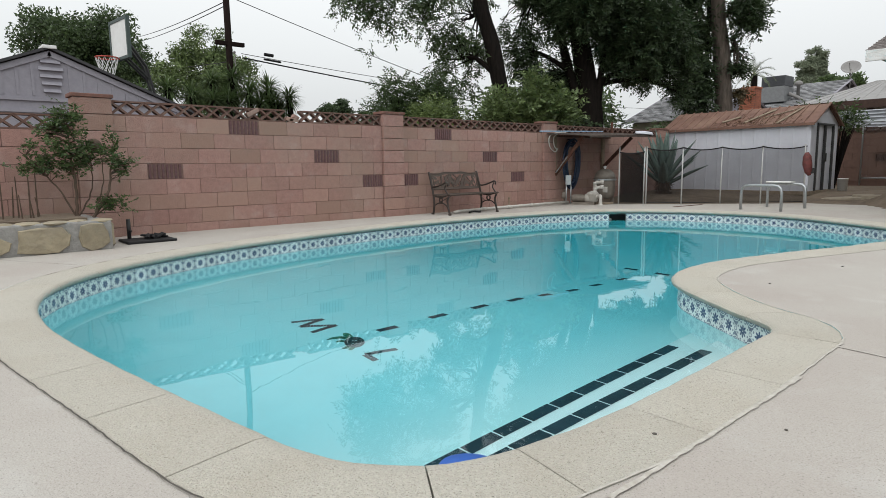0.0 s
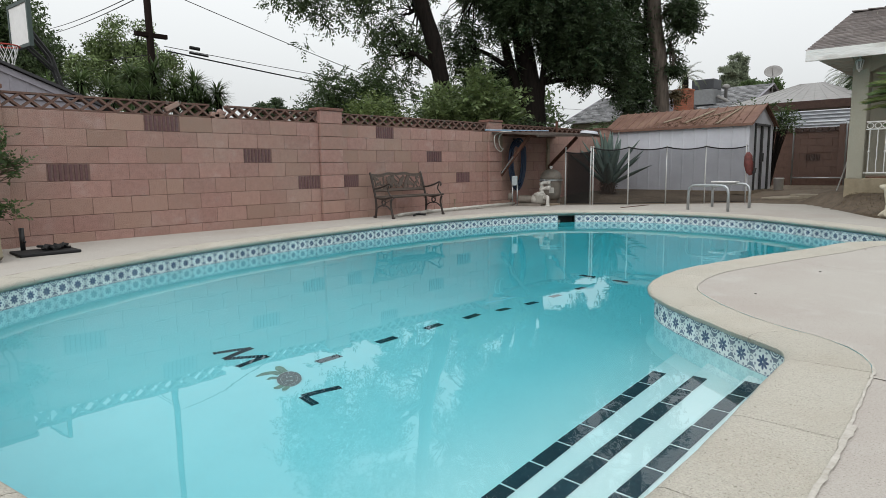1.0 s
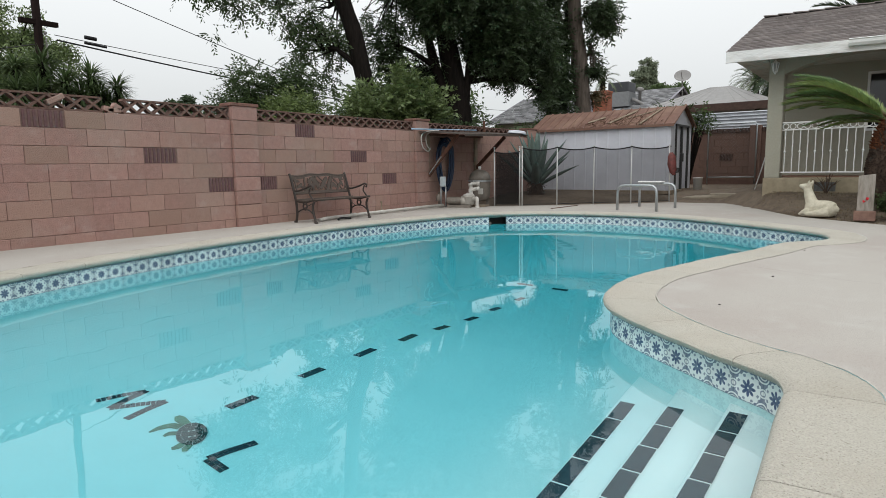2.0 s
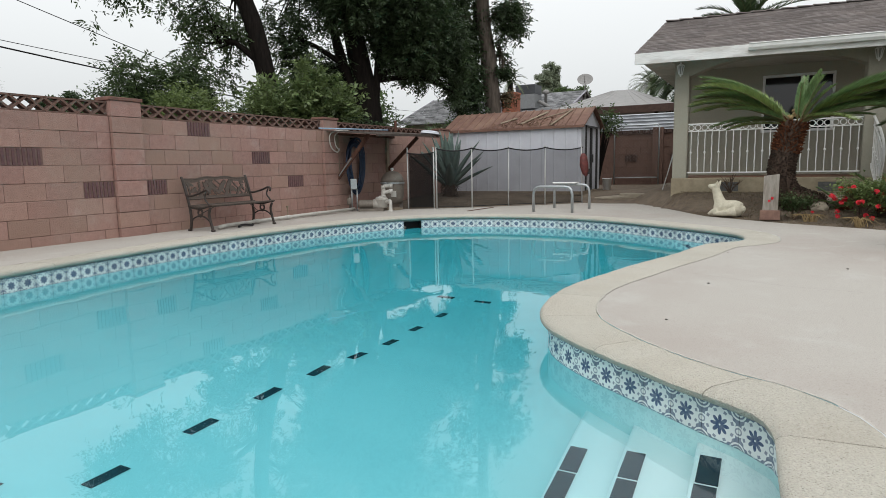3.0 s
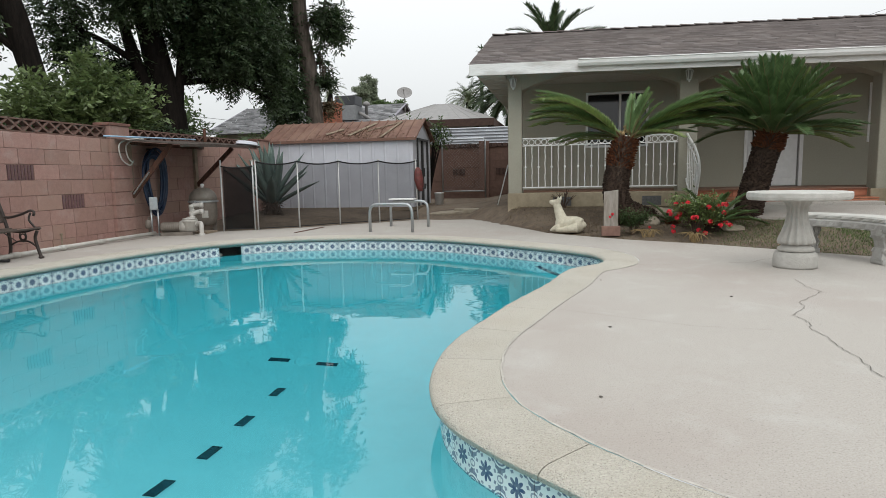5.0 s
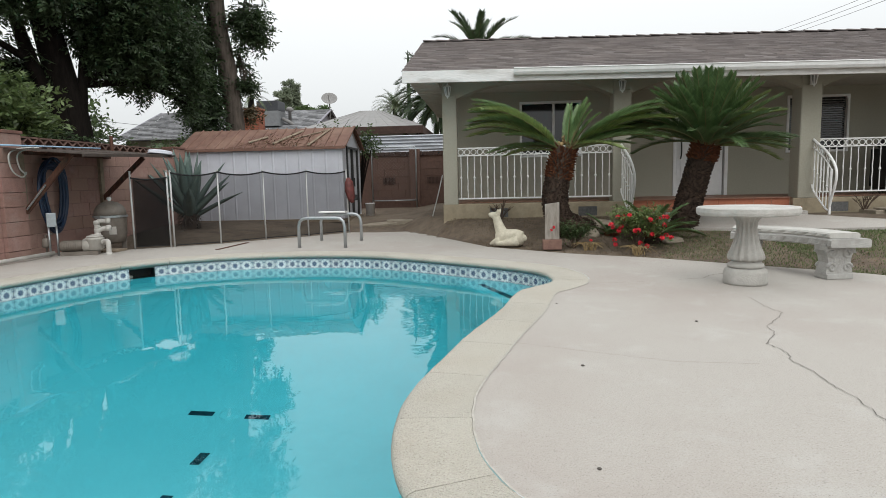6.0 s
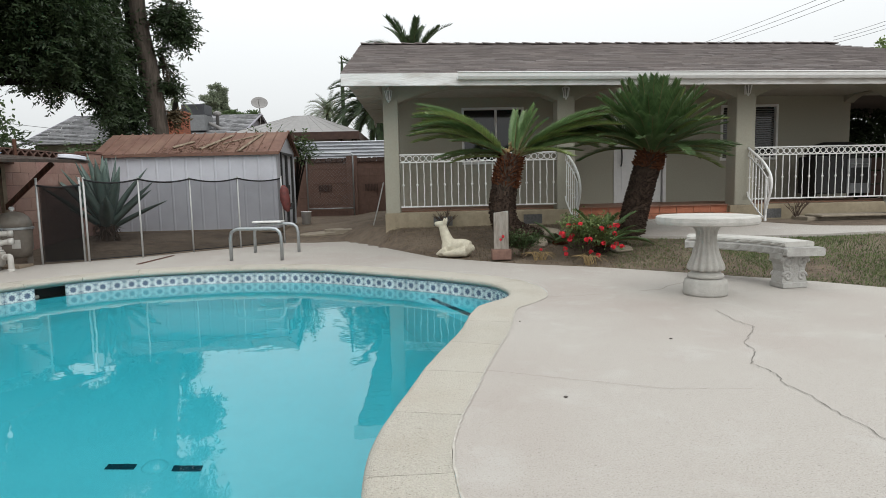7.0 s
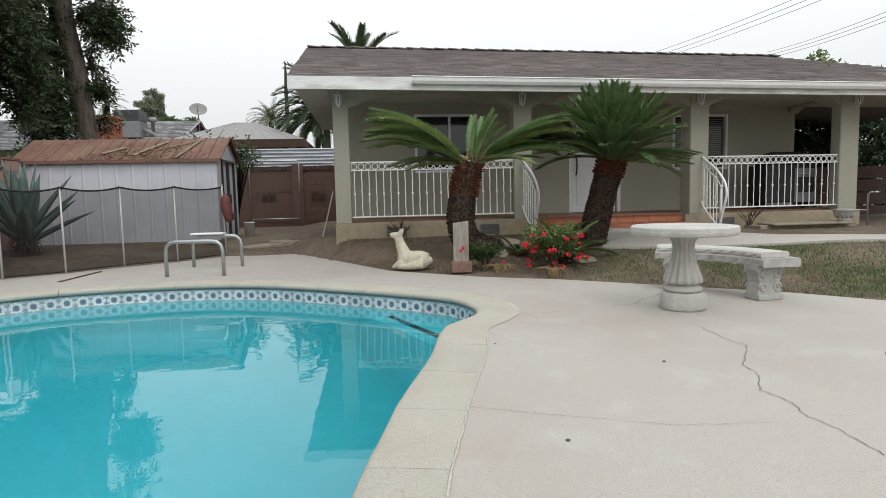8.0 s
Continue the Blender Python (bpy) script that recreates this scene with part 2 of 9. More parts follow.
def flower_tile():
    """White glazed tile with a blue eight-petalled rosette, a ring of arcs and corner quarter circles, in the tile's own plane."""
    m = bpy.data.materials.new("flower_tile")
    m.use_nodes = True
    nt = m.node_tree
    n, l = nt.nodes, nt.links
    b = n["Principled BSDF"]
    b.inputs["Roughness"].default_value = 0.25
    tc = n.new("ShaderNodeTexCoord")
    sep = n.new("ShaderNodeSeparateXYZ")
    l.new(tc.outputs["Object"], sep.inputs[0])

    def mt(op, a, b2=None):
        q = n.new("ShaderNodeMath")
        q.operation = op
        for i, v in enumerate((a, b2)):
            if v is None:
                continue
            if isinstance(v, (int, float)):
                q.inputs[i].default_value = v
            else:
                l.new(v, q.inputs[i])
        return q.outputs[0]

    x, z = mt("DIVIDE", sep.outputs["X"], 0.075), mt("DIVIDE", sep.outputs["Z"], 0.075)
    r = mt("SQRT", mt("ADD", mt("MULTIPLY", x, x), mt("MULTIPLY", z, z)))
    ang = mt("ARCTAN2", z, x)
    petal = mt("ADD", 0.22, mt("MULTIPLY", 0.30, mt("ABSOLUTE", mt("COSINE", mt("MULTIPLY", ang, 4.0)))))
    star = mt("MULTIPLY", mt("LESS_THAN", r, petal), mt("GREATER_THAN", r, 0.05))
    disc = mt("LESS_THAN", r, mt("ADD", 0.88, mt("MULTIPLY", 0.04, mt("COSINE", mt("MULTIPLY", ang, 16.0)))))
    leaf = mt("MULTIPLY", mt("LESS_THAN", mt("ABSOLUTE", mt("SUBTRACT", r, 0.72)), 0.075), mt("GREATER_THAN", mt("COSINE", mt("ADD", mt("MULTIPLY", ang, 8.0), 3.1416)), 0.55))
    ax, az = mt("SUBTRACT", 1.0, mt("ABSOLUTE", x)), mt("SUBTRACT", 1.0, mt("ABSOLUTE", z))
    re = mt("SQRT", mt("ADD", mt("MULTIPLY", ax, ax), mt("MULTIPLY", z, z)))
    boss = mt("LESS_THAN", re, 0.27)
    eye = mt("MULTIPLY", mt("LESS_THAN", re, 0.19), mt("GREATER_THAN", re, 0.11))
    rc = mt("SQRT", mt("ADD", mt("MULTIPLY", ax, ax), mt("MULTIPLY", az, az)))
    arc = mt("LESS_THAN", mt("ABSOLUTE", mt("SUBTRACT", rc, 0.40)), 0.045)
    arc2 = mt("LESS_THAN", mt("ABSOLUTE", mt("SUBTRACT", rc, 0.22)), 0.04)
    plain = mt("MAXIMUM", mt("MAXIMUM", disc, boss), mt("MAXIMUM", arc, arc2))
    ground = mt("MULTIPLY", mt("SUBTRACT", 1.0, plain), 0.84)
    blue = mt("MINIMUM", 1.0, mt("ADD", mt("ADD", star, ground), mt("ADD", mt("MULTIPLY", mt("MULTIPLY", leaf, disc), 0.75), mt("MULTIPLY", eye, 0.7))))
    wear = n.new("ShaderNodeTexNoise")
    wear.inputs["Scale"].default_value = 60
    geo = n.new("ShaderNodeNewGeometry")
    l.new(geo.outputs["Position"], wear.inputs["Vector"])
    worn = mt("MULTIPLY", blue, mt("ADD", 0.70, mt("MULTIPLY", 0.4, wear.outputs[0])))
    mx = n.new("ShaderNodeMix")
    mx.data_type = "RGBA"
    mx.inputs["A"].default_value = (0.70, 0.73, 0.72, 1)
    mx.inputs["B"].default_value = (0.022, 0.052, 0.135, 1)
    l.new(worn, mx.inputs["Factor"])
    hs = n.new("ShaderNodeHueSaturation")
    mr = n.new("ShaderNodeMapRange")
    mr.inputs["To Min"].default_value, mr.inputs["To Max"].default_value = 0.9, 1.08
    l.new(n.new("ShaderNodeObjectInfo").outputs["Random"], mr.inputs["Value"])
    l.new(mr.outputs[0], hs.inputs["Value"])
    l.new(mx.outputs["Result"], hs.inputs["Color"])
    l.new(hs.outputs[0], b.inputs["Base Color"])
    return m


M_flower = flower_tile()


def water_material():
    m = bpy.data.materials.new("pool_water")
    m.use_nodes = True
    nt = m.node_tree
    n, l = nt.nodes, nt.links
    b = n["Principled BSDF"]
    b.inputs["Roughness"].default_value = 0.0
    b.inputs["IOR"].default_value = 1.333
    b.inputs["Transmission Weight"].default_value = 1.0
    geo = n.new("ShaderNodeNewGeometry")
    sep = n.new("ShaderNodeSeparateXYZ")
    l.new(geo.outputs["Position"], sep.inputs[0])
    # the deeper the basin below, the more the water takes out of the red
    deep = n.new("ShaderNodeMapRange")
    deep.interpolation_type = "SMOOTHSTEP"
    deep.inputs["From Min"].default_value, deep.inputs["From Max"].default_value = 1.2, 7.0
    l.new(sep.outputs["Y"], deep.inputs["Value"])
    mx = n.new("ShaderNodeMix")
    mx.data_type = "RGBA"
    mx.inputs["A"].default_value = (0.27, 0.72, 0.82, 1)
    mx.inputs["B"].default_value = (0.034, 0.46, 0.575, 1)
    l.new(deep.outputs[0], mx.inputs["Factor"])
    # only a hand's depth of water lies over the entry steps
    over = n.new("ShaderNodeMapRange")
    over.interpolation_type = "SMOOTHSTEP"
    over.inputs["From Min"].default_value, over.inputs["From Max"].default_value = 6.3, 7.3
    l.new(sep.outputs["X"], over.inputs["Value"])
    end = n.new("ShaderNodeMapRange")
    end.interpolation_type = "SMOOTHSTEP"
    end.inputs["From Min"].default_value, end.inputs["From Max"].default_value = 4.2, 3.2
    l.new(sep.outputs["Y"], end.inputs["Value"])
    both = n.new("ShaderNodeMath")
    both.operation = "MULTIPLY"
    l.new(over.outputs[0], both.inputs[0])
    l.new(end.outputs[0], both.inputs[1])
    thin = n.new("ShaderNodeMix")
    thin.data_type = "RGBA"
    thin.inputs["B"].default_value = (0.80, 0.96, 0.98, 1)
    l.new(both.outputs[0], thin.inputs["Factor"])
    l.new(mx.outputs["Result"], thin.inputs["A"])
    l.new(thin.outputs["Result"], b.inputs["Base Color"])
    # near calm, with ripples that grow towards the deep end
    w1 = n.new("ShaderNodeTexNoise")
    w1.inputs["Scale"].default_value, w1.inputs["Detail"].default_value = 1.5, 1
    w2 = n.new("ShaderNodeTexNoise")
    w2.inputs["Scale"].default_value, w2.inputs["Detail"].default_value = 6.0, 2
    l.new(geo.outputs["Position"], w1.inputs["Vector"])
    l.new(geo.outputs["Position"], w2.inputs["Vector"])
    grow = n.new("ShaderNodeMapRange")
    grow.interpolation_type = "SMOOTHSTEP"
    grow.inputs["From Min"].default_value, grow.inputs["From Max"].default_value = 2.5, 8.5
    grow.inputs["To Min"].default_value, grow.inputs["To Max"].default_value = 0.05, 0.26
    l.new(sep.outputs["Y"], grow.inputs["Value"])
    ad = n.new("ShaderNodeMath")
    ad.operation = "MULTIPLY_ADD"
    l.new(grow.outputs[0], ad.inputs[1])
    l.new(w2.outputs[0], ad.inputs[0])
    half = n.new("ShaderNodeMath")
    half.operation = "MULTIPLY"
    half.inputs[1].default_value = 0.8
    l.new(w1.outputs[0], half.inputs[0])
    l.new(half.outputs[0], ad.inputs[2])
    bp = n.new("ShaderNodeBump")
    bp.inputs["Strength"].default_value, bp.inputs["Distance"].default_value = 0.18, 0.02
    l.new(ad.outputs[0], bp.inputs["Height"])
    l.new(bp.outputs[0], b.inputs["Normal"])
    return m


# ---- pool ----
POOL = [(4.6, 0.20), (3.5, 0.38), (2.67, 1.0), (2.05, 2.05), (1.62, 3.4), (1.36, 5.1), (1.31, 6.6), (1.48, 8.1), (1.9, 9.35), (2.7, 10.08),
        (3.8, 10.34), (4.9, 10.22), (5.95, 9.62), (6.9, 8.88), (7.15, 8.42), (7.17, 8.0), (7.03, 7.74), (6.87, 7.56), (6.77, 7.28), (6.65, 6.72), (6.46, 6.08), (6.36, 5.68), (6.19, 4.75), (6.36, 3.95),
        (7.05, 3.36), (7.4, 3.08), (7.45, 2.6), (7.465, 1.2), (7.18, 0.58), (6.2, 0.38)]
WATER_Z = -0.195


def floor_z(y):
    return -0.8 - 0.25 * max(0, min(1, (y - 2) / 2)) - 0.8 * max(0, min(1, (y - 4) / 2.5))


EDGE = spline([(x, y, 0) for x, y in POOL], 0.1535, closed=True)
# walk round the loop with the basin on the left, so that offset() goes outward
if sum(a.x * b.y - b.x * a.y for a, b in zip(EDGE, EDGE[1:] + EDGE[:1])) < 0:
    EDGE.reverse()
pool = thing("pool", "kidney-shaped swimming pool with pale blue plaster", "pool", kind="structure")
bm = bmesh.new()
rows_ = [(0.012, lambda y: -0.05), (0.012, lambda y: -0.214), (0.0, lambda y: -0.216)]
rows_ += [(0.0, lambda y: floor_z(y) + 0.25), (-0.02, lambda y: floor_z(y) + 0.15), (-0.08, lambda y: floor_z(y) + 0.07), (-0.16, lambda y: floor_z(y) + 0.02), (-0.25, floor_z)]
rings = []
for d, f in rows_:
    rings.append([bm.verts.new((p.x, p.y, f(p.y))) for p in offset(EDGE, d)])
inner = offset(EDGE, -0.25)
for j in range(1, 13):
    s = j / 12 * 0.995
    ring = []
    for p in inner:
        cy = max(1.9, min(8.4, p.y))
        q = p.lerp(Vector((4.0 if cy > 3.2 else 4.8, cy, 0)), s)
        ring.append(bm.verts.new((q.x, q.y, floor_z(q.y))))
    rings.append(ring)
SK = Vector((2.07, 9.58, 0))
for lv, (a, b) in enumerate(zip(rings, rings[1:])):
    for j in range(len(a)):
        if lv == 0 and ((a[j].co + a[j - 1].co) / 2 - SK).to_2d().length < 0.17:
            continue            # skimmer mouth
        bm.faces.new((a[j], a[j - 1], b[j - 1], b[j]))
bmesh.ops.remove_doubles(bm, verts=rings[-1], dist=0.03)
for i in range(30):
    for j in range(36):
        xa, xb, ya, yb = 3.2 + i * 0.08, 3.2 + (i + 1) * 0.08, 1.5 + j * 0.21, 1.5 + (j + 1) * 0.21
        bm.faces.new([bm.verts.new((x, y, floor_z(y) + 0.0015)) for x, y in ((xa, ya), (xb, ya), (xb, yb), (xa, yb))])
bmesh.ops.remove_doubles(bm, verts=bm.verts, dist=0.0005)
part("basin", bm, M_plaster, pool, smooth=True)

for xa, xb, z1 in ((6.63, 6.73, -0.60), (6.878, 6.938, -0.46), (7.148, 7.173, -0.30)):
    bm = bmesh.new()
    vs = box(bm, 0, 1.2, 0.1, 3.75, -1.2, z1, bevel=0.02)
    for v_ in bm.verts:
        if v_.co.x < 0.5:
            v_.co.x += xb + (xa - xb) * (v_.co.y - 1.2) / 2.1
        else:
            v_.co.x = 7.8
    part("pool_step", bm, M_step, pool, "white plaster pool step", smooth=True)
# corner shelf: a white tread over a plastered riser
for nm, z0, z1, o, mt_ in (("pool_step", -0.035, 0, 0.0, M_step), ("riser", -1.7, -0.036, 0.012, M_plaster)):
    bm = bmesh.new()
    box(bm, o, 1.3, -1.0, 1.0, z0, z1, bevel=0.012)
    ob = part(nm, bm, mt_, pool, "white plaster corner shelf" if nm == "pool_step" else "", smooth=True)
    ob.location, ob.rotation_euler = (6.5, 8.42, -0.30), (0, 0, radians(22.2))

bm = bmesh.new()
box(bm, -0.036, 0.036, -0.11, 0.11, 0, 0.006, bevel=0.002)
edge_tile = mesh_of(bm, "edge_tile", M_dark_tile)
for xa, xb, z, y1, pitch in ((6.683, 6.768, -0.60, 3.315, 0.2095), (6.932, 6.988, -0.46, 3.245, 0.2185), (7.203, 7.223, -0.30, 3.18, 0.2215)):
    lean_deg = math.degrees(math.atan2(xb - xa, 2.1))
    for i in range(int((y1 - 0.8) / pitch) + 1):
        y = y1 - (i + 0.5) * pitch
        piece("edge_tile", edge_tile, pool, Matrix.Translation((xa + (xb - xa) * (y1 - y) / 2.1 + rnd(-0.002, 0.002), y, z + 0.001)) @ Matrix.Rotation(radians(lean_deg + rnd(-0.6, 0.6)), 4, "Z") @ Matrix.Diagonal((1, (pitch - 0.012) / 0.22, 1, 1)))
for i in range(5):
    a = radians(22.2)
    q = Vector((6.5, 8.42, 0)) + Vector((-math.sin(a), math.cos(a), 0)) * (-0.45 + i * 0.236) + Vector((math.cos(a), math.sin(a), 0)) * 0.174
    piece("edge_tile", edge_tile, pool, pose(q.x, q.y, -0.299, 0, 0, 22.2))

# lane of dark tiles along the floor, and two by the drain
bm = bmesh.new()
box(bm, -0.032, 0.032, -0.095, 0.095, 0, 0.006, bevel=0.002)
lane_tile = mesh_of(bm, "lane_tile", M_dark_tile)
slope = math.degrees(math.atan2(-0.8, 2.5))
for x, y in ((4.89, 2.37), (4.83, 2.92), (4.81, 3.42), (4.82, 3.87), (4.82, 4.29), (4.80, 4.75), (4.73, 5.26), (4.66, 5.86)):
    piece("lane_tile", lane_tile, pool, pose(x, y, floor_z(y) + 0.004, (slope if y > 4.05 else -7 if y > 2.1 else 0), 0, 4))
for x in (4.31, 4.75):
    piece("lane_tile", lane_tile, pool, pose(x, 6.61, floor_z(6.61) + 0.004, 0, 0, 93))
bm = bmesh.new()
lathe(bm, [(0.085, -0.002), (0.085, 0.01), (0.06, 0.018), (0.02, 0.02)], 20)
ob = part("drain_cover", bm, M_plaster, pool, "round floor drain cover", smooth=True)
ob.location = (4.53, 6.62, -1.85)

# mosaic letters M and L, and a turtle between them
bm = bmesh.new()
box(bm, -0.0105, 0.0105, -0.0105, 0.0105, 0, 0.005)
chip = mesh_of(bm, "mosaic_chip", M_dark_tile)


def stroke(ax, ay, bx, by):
    d = Vector((bx - ax, by - ay, 0))
    k = max(2, round(d.length / 0.024))
    ang = math.degrees(math.atan2(d.y, d.x))
    for i in range(k):
        for side in (-0.012, 0.012):
            s = (i + 0.5) / k
            nx, ny = -d.y / d.length * side, d.x / d.length * side
            y = ay + d.y * s + ny
            piece("mosaic_chip", chip, pool, pose(ax + d.x * s + nx, y, floor_z(y) + 0.003, 0, 0, ang))


for s_ in ((4.29, 1.88, 4.36, 2.12), (4.36, 2.12, 4.44, 1.88), (4.44, 1.88, 4.58, 2.11), (4.58, 2.11, 4.63, 1.87), (5.33, 2.13, 5.29, 1.90), (5.29, 1.90, 5.43, 1.89)):
    stroke(*s_)


def turtle(cx, cy, z, rz):
    """A mosaic sea turtle: an oval shell of dark plates in pale grout, a head and green flippers."""
    ob = thing("turtle_mosaic", "green tile mosaic of a sea turtle on the pool floor", "mosaic", at=(cx, cy, z), rz=rz)
    a_, b_ = 0.117, 0.072
    bm = bmesh.new()
    lathe(bm, [(1.0, 0.0), (1.0, 0.003), (0.9, 0.0035)], 28)
    for v_ in bm.verts:
        v_.co.x *= a_
        v_.co.y *= b_
    part("grout_bed", bm, M_grout, ob, "pale grout under the shell")

    def plate(pts):
        bm = bmesh.new()
        m = Vector((sum(q[0] for q in pts) / len(pts), sum(q[1] for q in pts) / len(pts), 0))
        rings = []
        for z2, k in ((0.002, 1.0), (0.008, 1.0), (0.009, 0.93)):
            rings.append([bm.verts.new((m.x + ((q[0] - m.x) * 0.93) * k, m.y + ((q[1] - m.y) * 0.91) * k, z2)) for q in pts])
        for r0, r1 in zip(rings, rings[1:]):
            for k in range(len(pts)):
                bm.faces.new((r0[k], r0[(k + 1) % len(pts)], r1[(k + 1) % len(pts)], r1[k]))
        bm.faces.new(rings[-1])
        part("shell_plate", bm, M_shell_tile, ob)

    def rim(k, f):
        return (a_ * f * math.cos(k), b_ * f * math.sin(k))
    n_ = 12
    for i in range(n_):
        k0, k1 = 2 * math.pi * i / n_, 2 * math.pi * (i + 1) / n_
        plate([rim(k0, 0.70), rim(k1, 0.70), rim(k1, 0.98), rim((k0 + k1) / 2, 1.0), rim(k0, 0.98)])
    spine = [(-0.082, 0.0), (-0.03, 0.0), (0.03, 0.0), (0.082, 0.0)]
    for (xa, _), (xb, _) in zip(spine, spine[1:]):
        w = 0.019
        plate([(xa, 0), (xa + 0.012, w), (xb - 0.012, w), (xb, 0), (xb - 0.012, -w), (xa + 0.012, -w)])
    for sg in (-1, 1):
        for xa, xb in ((-0.066, -0.022), (-0.022, 0.022), (0.022, 0.066)):
            k = [math.acos(max(-1, min(1, x / (a_ * 0.7)))) for x in (xa, xb)]
            plate([(xa, sg * 0.016), (xb, sg * 0.016), (xb, sg * b_ * 0.7 * math.sin(k[1])), (xa, sg * b_ * 0.7 * math.sin(k[0]))][::sg])

    def limb_of(name, pts, widths, label):
        bm = bmesh.new()
        line = spline([(x, y, 0) for x, y in pts], 0.012)
        k = len(line)
        lo, hi = [], []
        for i, q in enumerate(line):
            t = (line[min(i + 1, k - 1)] - line[max(i - 1, 0)]).normalized()
            s_ = i / (k - 1) * (len(widths) - 1)
            w = widths[int(s_)] + (widths[min(int(s_) + 1, len(widths) - 1)] - widths[int(s_)]) * (s_ - int(s_))
            for z2, ring in ((0.001, lo), (0.006, hi)):
                ring.append((bm.verts.new((q.x - t.y * w, q.y + t.x * w, z2)), bm.verts.new((q.x + t.y * w, q.y - t.x * w, z2))))
        for i in range(k - 1):
            bm.faces.new((hi[i][0], hi[i][1], hi[i + 1][1], hi[i + 1][0]))
            for e in (0, 1):
                bm.faces.new((lo[i][e], lo[i + 1][e], hi[i + 1][e], hi[i][e]))
        part(name, bm, M_green_tile, ob, label)
    limb_of("head", [(-0.115, -0.02), (-0.17, -0.045), (-0.225, -0.065)], (0.02, 0.024, 0.028, 0.012), "green mosaic head")
    limb_of("flipper", [(-0.09, -0.05), (-0.125, -0.09), (-0.12, -0.14), (-0.09, -0.19)], (0.022, 0.024, 0.02, 0.004), "long green front flipper")
    limb_of("flipper", [(-0.03, -0.065), (-0.04, -0.10), (-0.02, -0.125)], (0.016, 0.018, 0.006), "short green flipper")
    limb_of("flipper", [(0.085, -0.04), (0.11, -0.065), (0.115, -0.09)], (0.016, 0.02, 0.010), "green rear flipper")
    limb_of("flipper", [(0.11, -0.01), (0.14, -0.03), (0.165, -0.035)], (0.014, 0.018, 0.010), "green rear flipper")


turtle(5.03, 1.985, -0.797, -30.7)

bm = bmesh.new()
top = [bm.verts.new((p.x, p.y, WATER_Z)) for p in offset(EDGE, 0.004)]
bm.faces.new(top)
bmesh.ops.triangulate(bm, faces=bm.faces[:])
water = solid("water", bm, water_material(), "calm clear turquoise pool water", kind="structure")
if water.data.polygons[0].normal.z < 0:
    water.data.flip_normals()
water.visible_shadow = False

# coping of cast stones, each about 0.6 m long
coping = thing("coping", "pale exposed-aggregate concrete pool coping", "coping", kind="structure")
PROFILE = [(0.0, -0.055), (-0.022, -0.052), (-0.036, -0.036), (-0.038, -0.018), (-0.028, -0.004), (-0.008, 0.003), (0.10, 0.003), (0.296, 0.0), (0.300, -0.012), (0.300, -0.08), (0.02, -0.08)]
FINE = spline([(p.x, p.y, 0) for p in EDGE], 0.075, closed=True)
k_all = len(FINE)


def coping_width(p):
    """The coping narrows round the bulge of the deck and by the near rim."""
    bulge = math.exp(-((p.x - 7.0) ** 2 + (p.y - 3.45) ** 2) / 0.28)
    return 0.275 + 0.025 * smooth_step(5.0, 6.0, p.y) - 0.098 * bulge + 0.02 * smooth_step(5.0, 4.0, p.x)


def overhang(p):
    """How far the rounded nose stands out over the tiles, as a share of the usual."""
    return 1.15 + 0.75 * math.exp(-((p.x - 7.0) ** 2 + (p.y - 3.4) ** 2) / 0.35) + 0.8 * smooth_step(6.1, 6.8, p.x) * smooth_step(0.95, 0.65, p.y)


def coping_line(d, grow=0.0):
    """A line round the basin: d from 0 at its rim to 0.3 at the deck, scaled to the coping's width there."""
    k, out = len(FINE), []
    for i in range(k):
        t = FINE[(i + 2) % k] - FINE[i - 2]
        nrm = Vector((t.y, -t.x, 0)).normalized()
        out.append(FINE[i] + nrm * ((d * coping_width(FINE[i]) / 0.3 if d > 0.02 else d * overhang(FINE[i])) + grow))
    return out


offs = [coping_line(d) for d, z in PROFILE]
JOINTS = [(7.35, 0.72), (7.475, 1.045), (7.485, 1.565), (7.46, 2.15), (7.40, 2.89), (7.18, 3.22), (6.70, 3.56)]
cuts = sorted(min(range(k_all), key=lambda i: (FINE[i] - Vector((*q, 0))).length) for q in JOINTS)
gap_a, gap_b = cuts[-1], cuts[0] + k_all
if max(b - a for a, b in zip(cuts, cuts[1:])) > gap_b - gap_a:       # the known joints straddle the loop's start
    w_i = max(range(len(cuts) - 1), key=lambda i: cuts[i + 1] - cuts[i])
    gap_a, gap_b = cuts[w_i], cuts[w_i + 1]
more = round((gap_b - gap_a) / 8)
cuts = sorted({c % k_all for c in cuts} | {round(gap_a + (gap_b - gap_a) * q / more) % k_all for q in range(1, more)})
for s0, s1 in zip(cuts, cuts[1:] + [cuts[0] + k_all]):
    idx = list(range(s0, s1 + 1))
    bm = bmesh.new()
    rings = []
    for q, i in enumerate(idx):
        ring = []
        for (d, z), off in zip(PROFILE, offs):
            a = off[i % k_all]
            if q == 0:
                a = a.lerp(off[(i + 1) % k_all], 0.032)
            elif q == len(idx) - 1:
                a = a.lerp(off[(i - 1) % k_all], 0.032)
            ring.append(bm.verts.new((a.x, a.y, z + 0.0015 * math.sin(i * 1.7 + d * 9))))
        rings.append(ring)
    for a, b in zip(rings, rings[1:]):
        for j in range(len(a)):
            bm.faces.new((a[j], a[j - 1], b[j - 1], b[j]))
    bm.faces.new(rings[0])
    bm.faces.new(rings[-1][::-1])
    stone = part("coping_stone", bm, M_coping, coping, smooth=True)
    stone.data.set_sharp_from_angle(angle=radians(50))
OUTER = coping_line(0.30, 0.004)

